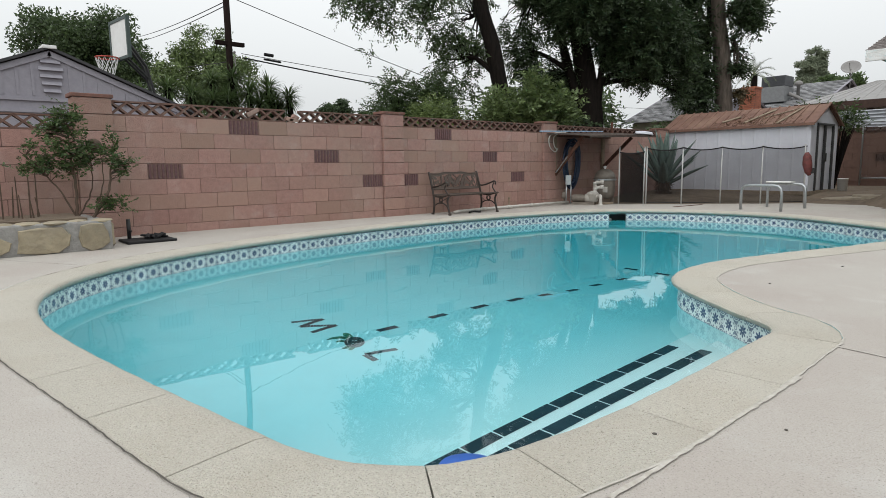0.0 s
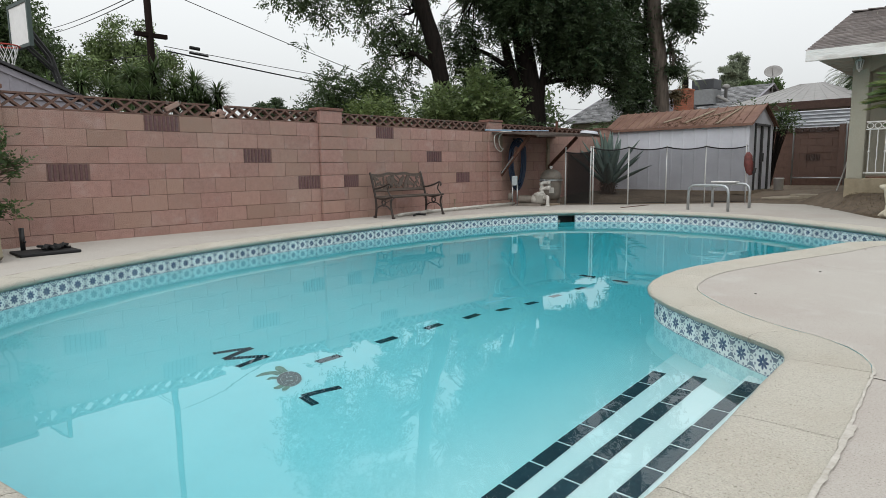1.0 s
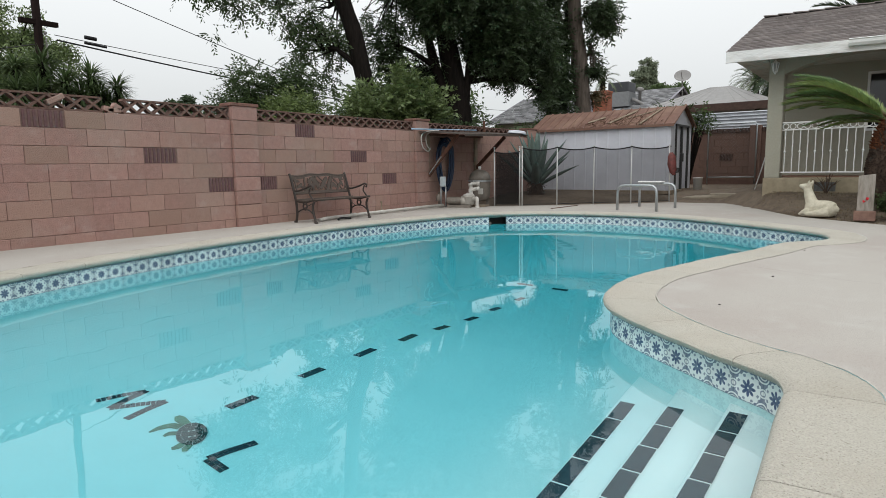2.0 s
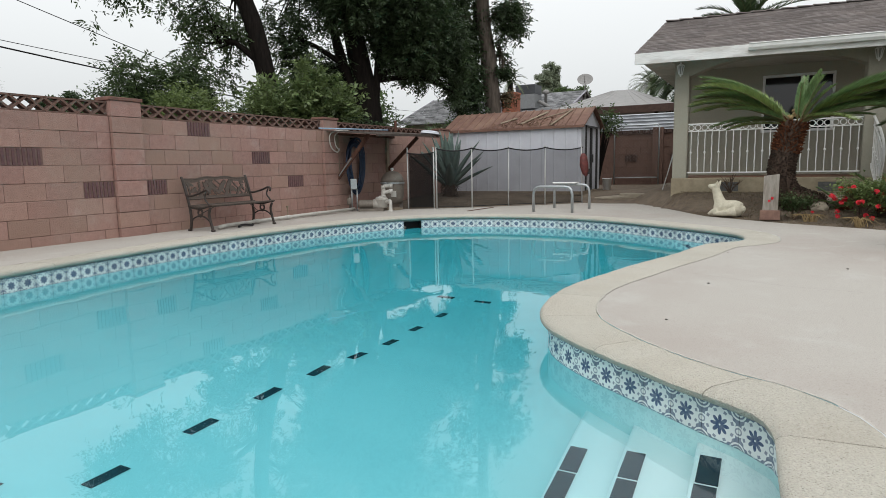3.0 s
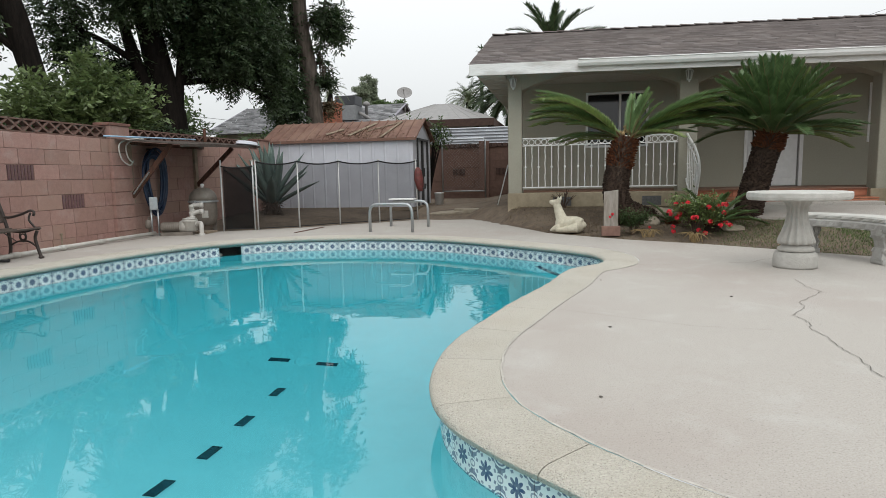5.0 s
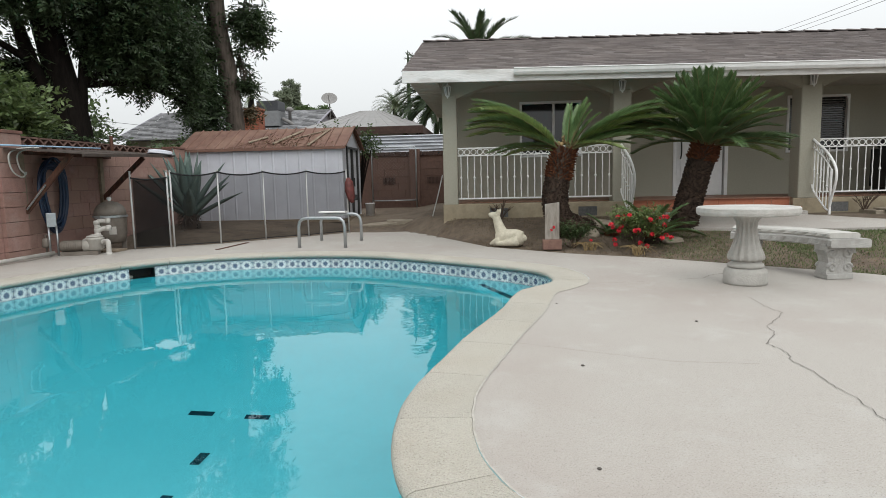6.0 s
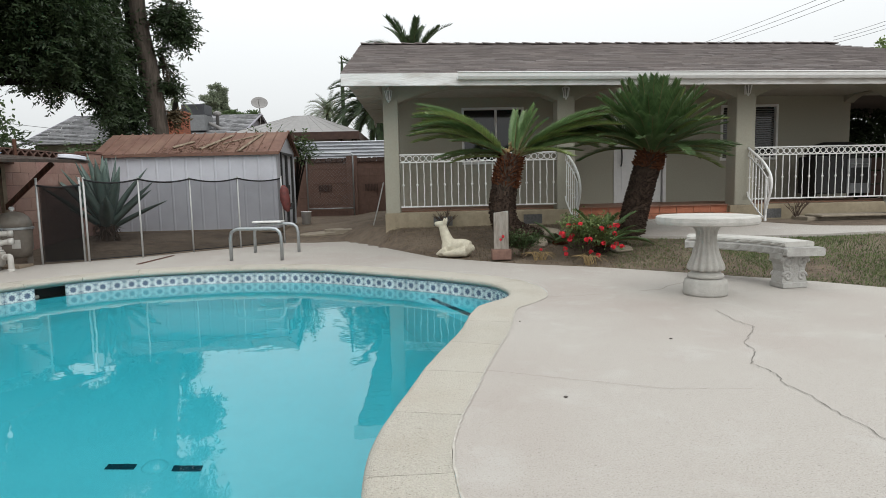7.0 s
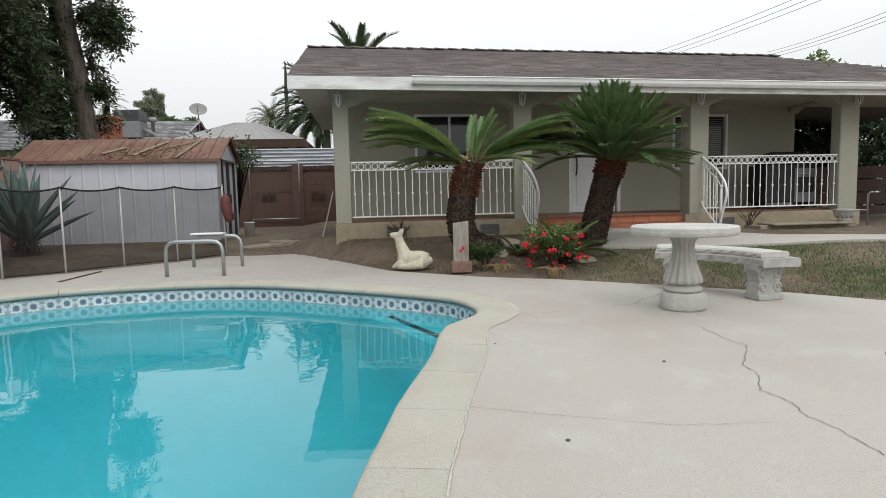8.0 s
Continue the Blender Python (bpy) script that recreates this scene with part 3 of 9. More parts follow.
# skimmer mouth in the tile band
bm = bmesh.new()
box(bm, -0.26, 0.26, 0.014, 0.30, -0.215, -0.075)
for f in list(bm.faces):
    if f.calc_center_median().y < 0.05:
        bm.faces.remove(f)
skim = solid("skimmer", bm, mat("skimmer_shade", (0.05, 0.06, 0.06), rough=0.7), "dark skimmer opening in the pool tile band", "skimmer")
skim.matrix_world = pose(SK.x, SK.y, 0, 0, 0, 47)
bm = bmesh.new()
tube(bm, [(-0.12, 0.03, -0.185), (-0.09, 0.08, -0.18), (-0.03, 0.10, -0.18)], 0.022, 10)
part("weir_float", bm, M_white_pvc, skim, "white float", smooth=True)

# waterline tiles
tiles = thing("waterline_tiles", "blue and white flowered waterline tiles", "tiles", kind="structure")
bm = bmesh.new()
box(bm, -0.0755, 0.0755, 0, 0.01, -0.075, 0.075, bevel=0.0015)
tile_mesh = mesh_of(bm, "tile", M_flower)
for i, p in enumerate(EDGE):
    q = EDGE[(i + 1) % len(EDGE)]
    mid = (p + q) / 2
    if (mid - SK).length < 0.15:
        continue
    t = q - p
    piece("tile", tile_mesh, tiles, pose(mid.x, mid.y, -0.137, 0, 0, math.degrees(math.atan2(t.y, t.x)) + 180))

# ---- deck and ground ----
DECK = [(-0.02, -9), (16, -9), (16, 3.2), (12.6, 5.2), (10.55, 7.66), (10.09, 8.2), (9.24, 8.89), (8.39, 9.55), (7.53, 10.04), (6.52, 10.9), (5.93, 12.05),
        (5.34, 13.2), (4.97, 13.72), (4.4, 13.62), (3.9, 13.74), (3.3, 13.05), (2.65, 12.5), (2.1, 11.95), (1.5, 11.55), (0.9, 11.2), (-0.02, 11.3)]
bm = bmesh.new()
outer = [bm.verts.new((x, y, -0.001)) for x, y in DECK]
hole = [bm.verts.new((p.x, p.y, -0.001)) for p in OUTER]
edges = [bm.edges.new((l_[i], l_[i - 1])) for l_ in (outer, hole) for i in range(len(l_))]
bmesh.ops.triangle_fill(bm, edges=edges, use_beauty=True)
low = [bm.verts.new((x, y, -0.12)) for x, y in DECK]
for i in range(len(DECK)):
    bm.faces.new((outer[i], outer[i - 1], low[i - 1], low[i]))
deck = solid("deck", bm, M_deck, "worn pale concrete pool deck with hairline cracks", kind="structure")


def ribbon(name, pts, width, z, material, label, jag=0.0, kind="structure"):
    """A thin strip lying on the deck along a line."""
    bm = bmesh.new()
    line = []
    for a, b in zip(pts, pts[1:]):
        k = max(1, int(math.hypot(b[0] - a[0], b[1] - a[1]) / 0.03))
        for i in range(k):
            line.append(Vector((a[0] + (b[0] - a[0]) * i / k + rnd(-jag, jag), a[1] + (b[1] - a[1]) * i / k + rnd(-jag, jag), 0)))
    line.append(Vector((*pts[-1], 0)))
    pairs = []
    for i, p in enumerate(line):
        t = line[min(i + 1, len(line) - 1)] - line[max(i - 1, 0)]
        nrm = Vector((t.y, -t.x, 0)).normalized() * width * (rnd(0.5, 1.0) if jag else 1) * 0.5
        pairs.append((bm.verts.new((p.x + nrm.x, p.y + nrm.y, z)), bm.verts.new((p.x - nrm.x, p.y - nrm.y, z))))
    for a, b in zip(pairs, pairs[1:]):
        bm.faces.new((a[0], a[1], b[1], b[0]))
    return solid(name, bm, material, label, kind=kind)


seam = [(p.x, p.y) for p in coping_line(0.30, 0.002)]
first = max(range(len(seam)), key=lambda i: seam[i][1])
seam = seam[first:] + seam[:first + 1]
run = []
for q in seam + [(5.0, 0.0)]:
    dark_gap = q[1] < 0.45 and 3.6 < q[0] < 7.2
    if not dark_gap:
        run.append(q)
    if dark_gap and len(run) > 1:
        ribbon("deck_seam", run, 0.012, 0.004, M_seam, "pale mortar seam between coping and deck", 0.003)
    if dark_gap:
        run = []
ribbon("deck_seam", [(7.752, 2.3), (7.756, 1.9), (7.758, 1.5), (7.762, 1.0)], 0.019, 0.0045, M_seam, "rough patch of mortar in the deck seam", 0.003)
ribbon("deck_crack", [(8.56, 7.09), (8.53, 6.78), (8.55, 6.53), (8.43, 6.34), (8.29, 6.17), (8.27, 6.01), (8.11, 5.74), (8.14, 5.56), (8.09, 5.42), (8.11, 5.24), (8.09, 5.05), (8.10, 4.88), (8.07, 4.63), (8.20, 4.20), (8.50, 3.60), (8.60, 2.90)], 0.0045, 0.003, M_crack, "jagged dark crack across the deck", 0.009)
ribbon("deck_crack", [(8.28, 7.95), (8.51, 8.01), (8.66, 8.2), (8.83, 8.3), (8.99, 8.49)], 0.007, 0.003, M_crack, "short dark crack beside the table", 0.008)
ribbon("deck_joint", [(7.41, 7.80), (7.6, 7.80), (7.95, 7.86)], 0.003, 0.003, M_crack, "hairline crack from the coping", 0.004)
ribbon("deck_joint", [(6.68, 5.78), (7.06, 5.60), (7.5, 5.40), (7.9, 5.36)], 0.0022, 0.003, M_crack, "hairline crack from the coping", 0.004)
ribbon("deck_joint", [(7.71, 2.86), (8.6, 2.75), (10.5, 2.6)], 0.012, 0.003, M_seam, "saw-cut deck joint")
ribbon("deck_joint", [(6.80, 9.27), (7.13, 9.77), (7.44, 10.2)], 0.008, 0.003, M_seam, "saw-cut deck joint")
ribbon("deck_joint", [(3.3, -0.1), (2.6, -0.9), (0.5, -3.0)], 0.008, 0.003, M_crack, "deck joint beside the coping", 0.003)
ribbon("deck_joint", [(2.43, 0.85), (1.7, 0.45), (0.9, 0.1)], 0.006, 0.003, M_crack, "deck joint", 0.003)
near = coping_line(0.30, 0.005)
ribbon("deck_crack", sorted((p.x, p.y) for p in near if p.y < 0.35 and 3.6 < p.x < 7.2), 0.007, 0.005, M_crack, "open dark gap between coping and deck", 0.003)


def ground_z(x, y):
    if x < 0:
        return 0.0
    d = 0.0 if inside(x, y, DECK) else far_from(x, y, DECK)
    if y < 6:
        d = min(d, max(0.0, (y - 2) * 0.5))
    near = smooth_step(11.7, 12.7, y) * smooth_step(4.6, 5.4, x)
    return 0.27 * near * smooth_step(-0.05, 0.4, d) + (1 - near) * (-0.03 + (0.19 + 0.11 * smooth_step(4.2, 5.4, x)) * smooth_step(-0.2, 2.9, d)) - 0.03 * near * (1 - smooth_step(0.0, 0.3, d)) + 0.012 * noise.noise((x * 1.3, y * 1.3, 0)) * min(1, d * 3)


M_dirt = mat("dry_soil", (0.148, 0.11, 0.0784), (0.08, 0.06, 0.0432), 7, 1.0, 0.8, 30, spots=(0.196, 0.156, 0.116), sscale=0.8, samount=0.7)
bm = bmesh.new()
INNER = [(x * 0.985 + 0.1 if x > 1 else x, y - 0.25 if y > 3 else y) for x, y in DECK]
step = 0.2
nx, ny = int(24 / step), int(42 / step)
grid = {}
for i in range(nx + 1):
    for j in range(ny + 1):
        x, y = -3 + i * step, -12 + j * step
        grid[i, j] = (x, y)
vert = {}


def gv(i, j):
    if (i, j) not in vert:
        x, y = grid[i, j]
        vert[i, j] = bm.verts.new((x, y, ground_z(x, y)))
    return vert[i, j]


for i in range(nx):
    for j in range(ny):
        cx, cy = grid[i, j][0] + step / 2, grid[i, j][1] + step / 2
        if inside(cx, cy, DECK) and far_from(cx, cy, DECK) > 0.45:
            continue
        bm.faces.new((gv(i, j), gv(i + 1, j), gv(i + 1, j + 1), gv(i, j + 1)))
# the sheet goes on to the horizon
R = 900
ring0 = [(-3, -12), (21, -12), (21, 30), (-3, 30)]
far_ring = [(-R, -R), (R, -R), (R, R), (-R, R)]
a_ = [bm.verts.new((x, y, ground_z(x, y) - 0.01)) for x, y in ring0]
b_ = [bm.verts.new((x, y, 0.0)) for x, y in far_ring]
for i in range(4):
    bm.faces.new((a_[i], a_[(i + 1) % 4], b_[(i + 1) % 4], b_[i]))
ground = solid("ground", bm, M_dirt, "dry brown garden soil with sparse grass", kind="structure", smooth=True)

# ---- block wall along the yard ----
M_block = mat("pink_block", (0.365, 0.212, 0.181), (0.302, 0.174, 0.148), 14, 0.95, 0.6, 90, spots=(0.32, 0.235, 0.19), sscale=0.9, samount=0.6, vary=0.09, pale=(0.46, 0.36, 0.325), other=(0.30, 0.196, 0.152), specks=(0.172, 0.112, 0.0946))
M_block_rest = mat("pink_block_far", (0.355, 0.208, 0.178), (0.295, 0.17, 0.146), 14, 0.95, 0.6, 90, spots=(0.31, 0.215, 0.168), sscale=0.9, samount=0.6, island=0.10)
M_mortar = mat("wall_mortar", (0.2, 0.124, 0.108), (0.144, 0.088, 0.076), 30, 1.0)
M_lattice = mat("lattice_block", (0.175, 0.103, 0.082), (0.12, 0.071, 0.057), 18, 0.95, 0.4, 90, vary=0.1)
M_cap = mat("wall_cap", (0.20, 0.10, 0.078), (0.13, 0.068, 0.055), 12, 0.95, 0.4)
M_vent = mat("vent_block", (0.15, 0.080, 0.082), (0.11, 0.06, 0.062), 25, 0.95, vary=0.1)
TOP, CH, CL = 1.525, 0.2015, 0.406
wall_west = thing("wall_west", "pink slump-block garden wall with lattice top", "wall", kind="structure")
bm = bmesh.new()
box(bm, -0.17, -0.008, 1.3, 15.0, -0.4, TOP - 0.004)
box(bm, -0.17, -0.008, -9, 1.29, -0.4, TOP - CH - 0.004)
part("mortar_core", bm, M_mortar, wall_west)


def block_mesh(name, ln, mtl):
    bm = bmesh.new()
    box(bm, -0.1, 0.0, 0.0022, ln - 0.0022, 0.0022, CH - 0.0022, bevel=0.005)
    return mesh_of(bm, name, mtl)


blocks = {}
for ln in (0.4435, 0.404, 0.22, 0.34, 0.15):
    blocks[ln] = block_mesh("block", ln, M_block)
bm = bmesh.new()
box(bm, -0.1, -0.02, 0.006, CL - 0.006, 0.006, CH - 0.006)
for i in range(8):
    y = 0.012 + i * 0.0495
    box(bm, -0.05, 0.004, y, y + 0.026, 0.008, CH - 0.008, bevel=0.003)
vent_mesh = mesh_of(bm, "vent_block", M_vent)

VENTS = {(0, 4): 0.35, (1, 1): 3.20, (1, 3): 4.53, (1, 4): 2.09, (1, 5): 5.42, (2, 1): 6.99, (2, 3): 8.21, (2, 5): 9.01}
# each bay: from, to, courses missing at the top, block pitch, first joint of odd and of even courses
BAYS = [(-9.0, 1.29, 1, 0.4435, -8.53, -8.75), (1.72, 5.82, 0, 0.4435, 1.87, 2.092), (6.25, 9.97, 0, 0.404, 6.59, 6.37), (10.41, 14.7, 0, 0.404, 10.6, 10.8)]
rest = bmesh.new()
for bi, (ya, yb, low_rows, pitch, odd, even) in enumerate(BAYS):
    for row in range(1 + low_rows, 9):
        z = TOP - row * CH
        if z + CH < -0.06:
            continue
        y = odd if row % 2 else even
        seq = [(ya, y - ya)]
        while y < yb - 0.03:
            ln = min(pitch, yb - y)
            if random.random() < 0.045 and ln == pitch:
                seq += [(y, ln / 2), (y + ln / 2, ln / 2)]       # two halves in place of a whole block
            else:
                seq.append((y, ln))
            y += pitch
        for y0, ln in seq:
            if any((bi, row) == k_ and abs(y0 - v_) < 0.06 for k_, v_ in VENTS.items()) or (bi == 2 and row == 5 and y0 == ya):
                piece("vent_block", vent_mesh, wall_west, Matrix.Translation((0, y0, z)) @ Matrix.Diagonal((1, ln / CL, 1, 1)))
                continue
            jut = rnd(-0.004, 0.003)
            if y0 < 0.2 or y0 > 14.8:
                box(rest, -0.1, jut, y0 + 0.005, y0 + ln - 0.005, z + 0.005, z + CH - 0.005)
            else:
                key = min(blocks, key=lambda q: abs(q - ln))
                piece("block", blocks[key], wall_west, Matrix.Translation((jut, y0, z + rnd(-0.0015, 0.0015))) @ Matrix.Diagonal((1, ln / key, 1, 1)))
tagged(part("block_rest", rest, M_block_rest, wall_west), kind="stuff")

# pillars: stacked blocks with a cap, slightly proud of the wall
bm = bmesh.new()
box(bm, -0.2, 0.05, 0.004, 0.426, 0.005, CH - 0.005, bevel=0.005)
pillar_block = mesh_of(bm, "pillar_block", M_block)
bm = bmesh.new()
box(bm, -0.22, 0.065, -0.02, 0.45, 0, 0.045, bevel=0.008)
cap_mesh = mesh_of(bm, "pillar_cap", M_cap)
for y0 in (1.29, 5.82, 9.97, 14.6):
    for row in range(0, 9):
        z = TOP + CH - row * CH
        if z + CH > 0:
            piece("pillar_block", pillar_block, wall_west, pose(rnd(-0.003, 0.003), y0, z - CH))
    piece("pillar_cap", cap_mesh, wall_west, pose(0, y0, TOP + CH - 0.002))
    bm = bmesh.new()
    box(bm, -0.19, 0.04, y0 + 0.008, y0 + 0.422, -0.1, TOP + CH - 0.01)
    part("pillar_core", bm, M_mortar, wall_west)

# openwork lattice blocks along the top
bm = bmesh.new()
LW, LH = 0.40, 0.185
for z0, z1 in ((0, 0.022), (LH - 0.022, LH)):
    box(bm, -0.12, -0.02, 0.002, LW - 0.002, z0, z1)
for i in range(2):
    y0, y1 = i * LW / 2, (i + 1) * LW / 2
    for ya, yb in ((y0, y1), (y1, y0)):
        d = Vector((0, yb - ya, LH - 0.03))
        mid = Vector((-0.07, (ya + yb) / 2, LH / 2))
        ang = math.degrees(math.atan2(d.z, d.y))
        sgn = 0.003 if yb > ya else 0
        box(bm, -0.05 + sgn, 0.05 - sgn, -d.length / 2, d.length / 2, -0.013, 0.013, m=Matrix.Translation(mid) @ Matrix.Rotation(radians(ang), 4, "X"))
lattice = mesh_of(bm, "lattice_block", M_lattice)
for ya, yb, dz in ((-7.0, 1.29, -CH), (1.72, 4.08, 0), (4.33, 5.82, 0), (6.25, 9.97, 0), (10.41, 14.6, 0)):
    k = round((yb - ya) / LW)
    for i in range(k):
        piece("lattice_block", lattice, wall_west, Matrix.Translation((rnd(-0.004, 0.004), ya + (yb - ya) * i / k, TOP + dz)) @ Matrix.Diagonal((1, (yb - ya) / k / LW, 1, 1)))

# broken lumps where the lattice has fallen out
for y0, ln, rx, z in ((3.50, 0.20, 28, 0.05), (4.09, 0.12, -12, 0.03), (4.14, 0.16, 5, 0.0), (4.20, 0.10, -30, 0.08)):
    bm = bmesh.new()
    box(bm, -0.12, -0.03, 0, ln, 0, 0.06, bevel=0.008)
    part("broken_block", bm, M_block, wall_west).matrix_local = pose(0.02, y0, TOP + z, rx)

# ---- house with porch ----
M_stucco = mat("grey_green_stucco", (0.36, 0.347, 0.284), (0.324, 0.31, 0.252), 40, 0.95, 0.35, 160, spots=(0.378, 0.36, 0.297), sscale=0.7, samount=0.4)
M_plinth = mat("plinth_stucco", (0.36, 0.305, 0.215), (0.29, 0.242, 0.168), 12, 0.95, 0.4, 80, spots=(0.189, 0.155, 0.103), sscale=1.2, samount=0.6)
M_white = mat("white_paint", (0.74, 0.74, 0.73), (0.68, 0.68, 0.67), 10, 0.5, spots=(0.55, 0.54, 0.52), sscale=3, samount=0.25)
M_flake = mat("flaking_white_paint", (0.74, 0.735, 0.72), (0.66, 0.655, 0.64), 6, 0.7, 0.4, 30, spots=(0.30, 0.26, 0.22), sscale=4.5, samount=0.55, stretch=(0.6, 1, 2.2))
M_shingle = mat("asphalt_shingle", (0.205, 0.18, 0.173), (0.13, 0.115, 0.111), 90, 1.0, 0.3, 200, spots=(0.24, 0.21, 0.195), sscale=0.7, samount=0.5, island=0.20)
M_shingle_tab = mat("shingle_tab", (0.205, 0.18, 0.173), (0.13, 0.115, 0.111), 90, 1.0, 0.3, 200, spots=(0.24, 0.21, 0.195), sscale=0.7, samount=0.5, vary=0.2)
M_terra = mat("terracotta_tile", (0.378, 0.144, 0.0765), (0.306, 0.108, 0.0585), 9, 0.6, 0.15, 40, spots=(0.405, 0.198, 0.126), sscale=2, samount=0.5)
M_glass_dark = mat("dark_window_glass", (0.012, 0.013, 0.014), rough=0.06, spec=0.6)
M_soffit = mat("soffit_board", (0.48, 0.47, 0.42), (0.41, 0.40, 0.35), 12, 0.9)
M_rail = mat("white_iron", (0.82, 0.82, 0.80), (0.74, 0.74, 0.72), 25, 0.45, spots=(0.45, 0.42, 0.38), sscale=6, samount=0.25)
M_blackmetal = mat("black_iron", (0.018, 0.018, 0.018), (0.03, 0.03, 0.03), 20, 0.45, metal=0.3)
M_vgrille = mat("vent_grille", (0.16, 0.16, 0.155), (0.10, 0.10, 0.10), 30, 0.7)

house = thing("house", "low stucco house with arched porch and shingle roof", "house")
FY, BY = 12.97, 14.55      # porch front and back wall
FLOOR = 0.545
COLS = [(5.75, 6.0), (8.66, 8.965), (11.72, 12.055), (14.50, 14.86)]

# foundation and porch floor
bm = bmesh.new()
box(bm, 5.735, 8.97, FY, 16.6, 0.0, FLOOR - 0.02, bevel=0.012)
part("foundation", bm, M_plinth, house, "stained ochre stucco foundation")
bm = bmesh.new()
box(bm, 11.65, 14.93, FY, 16.6, 0.0, FLOOR - 0.02, bevel=0.012)
part("foundation", bm, M_plinth, house, "stained ochre stucco foundation")
bm = bmesh.new()
box(bm, 8.97, 11.65, FY + 0.1, 16.6, 0.0, FLOOR - 0.022)
part("foundation", bm, M_plinth, house)
bm = bmesh.new()
box(bm, 5.75, 8.96, FY + 0.30, BY, FLOOR - 0.02, FLOOR)
box(bm, 8.972, 11.648, FY + 0.06, BY, FLOOR - 0.02, FLOOR)
box(bm, 11.66, 14.88, FY + 0.30, BY, FLOOR - 0.02, FLOOR)
# floor colour has the porch shade put in: darker than the step's terracotta
part("porch_floor", bm, mat("shaded_porch_tile", (0.22, 0.115, 0.075), (0.16, 0.085, 0.058), 9, 0.6, 0.15, 40, spots=(0.25, 0.15, 0.105), sscale=2, samount=0.5), house, "terracotta porch floor")
# terracotta step between the middle columns: one tile after the other
stp = thing("porch_step", "terracotta tiled porch step", "step")
bm = bmesh.new()
box(bm, 8.98, 11.64, FY - 0.32, FY + 0.09, 0.2, FLOOR - 0.17)
part("core", bm, M_plinth, stp)
for i in range(9):
    w = 2.66 / 9
    bm = bmesh.new()
    box(bm, 8.98 + i * w + 0.003, 8.98 + (i + 1) * w - 0.003, FY - 0.335, FY + 0.09, FLOOR - 0.17, FLOOR - 0.145, bevel=0.005)
    part("tread_tile", bm, M_terra, stp)
    bm = bmesh.new()
    box(bm, 8.98 + i * w + 0.003, 8.98 + (i + 1) * w - 0.003, FY - 0.335, FY - 0.32, 0.22, FLOOR - 0.175, bevel=0.004)
    part("riser_tile", bm, M_terra, stp)
    bm = bmesh.new()
    box(bm, 8.98 + i * w + 0.003, 8.98 + (i + 1) * w - 0.003, FY + 0.09, FY + 0.104, FLOOR - 0.14, FLOOR - 0.004, bevel=0.004)
    part("riser_tile", bm, M_terra, stp)

# back wall with openings
bm = bmesh.new()
OPEN = [(7.16, 8.36, 1.36, 2.44), (10.17, 11.10, FLOOR, 2.58), (12.22, 13.36, 1.33, 2.40)]
xs = sorted({5.69, 14.80, *[o[0] for o in OPEN], *[o[1] for o in OPEN]})
for a, b in zip(xs, xs[1:]):
    o = next((o for o in OPEN if abs(o[0] - a) < 1e-6), None)
    if o:
        if o[2] > FLOOR:
            box(bm, a, b, BY, BY + 0.18, FLOOR - 0.2, o[2])
        box(bm, a, b, BY, BY + 0.18, o[3], 2.9)
    else:
        box(bm, a, b, BY, BY + 0.18, FLOOR - 0.2, 2.9)
bmesh.ops.remove_doubles(bm, verts=bm.verts, dist=0.001)
part("wall", bm, M_stucco, house, "grey-green stucco wall")
bm = bmesh.new()
box(bm, 14.62, 14.80, BY + 0.18, 18.8, 0.1, 2.9)
box(bm, 5.69, 5.87, BY + 0.18, 18.8, 0.1, 2.9)
box(bm, 5.69, 14.80, 18.8, 19.0, 0.1, 2.9)
part("side_walls", bm, M_stucco, house)
# porch ends close to the columns on the west side
for ca, cb in COLS:
    bm = bmesh.new()
    box(bm, ca, cb, FY, FY + (0.34 if ca < 14 else 0.24), FLOOR - 0.03, 2.42, bevel=0.02)
    part("column", bm, M_stucco, house, "square stucco porch column")
for (ca, cb), (da, db) in zip(COLS, COLS[1:]):
    # flat arch between two columns
    bm = bmesh.new()
    k = 20
    low_f, low_b, up_f, up_b = [], [], [], []
    for i in range(k + 1):
        s = i / k
        x = cb - 0.01 + (da - cb + 0.02) * s
        z = 2.34 + 0.27 * (1 - abs(2 * s - 1) ** 2.4)
        low_f.append(bm.verts.new((x, FY + 0.02, z)))
        low_b.append(bm.verts.new((x, FY + 0.32, z)))
        up_f.append(bm.verts.new((x, FY + 0.02, 2.72)))
        up_b.append(bm.verts.new((x, FY + 0.32, 2.72)))
    for i in range(k):
        bm.faces.new((low_f[i], low_f[i + 1], up_f[i + 1], up_f[i]))
        bm.faces.new((low_b[i], up_b[i], up_b[i + 1], low_b[i + 1]))
        bm.faces.new((low_f[i], low_b[i], low_b[i + 1], low_f[i + 1]))
        bm.faces.new((up_f[i], up_f[i + 1], up_b[i + 1], up_b[i]))
    part("arch", bm, M_stucco, house, "shallow stucco arch")
for ca, cb in COLS:
    bm = bmesh.new()
    box(bm, ca, cb, FY + 0.003, FY + (0.337 if ca < 14 else 0.237), 2.40, 2.72)
    part("column_head", bm, M_stucco, house)
bm = bmesh.new()
prev = None
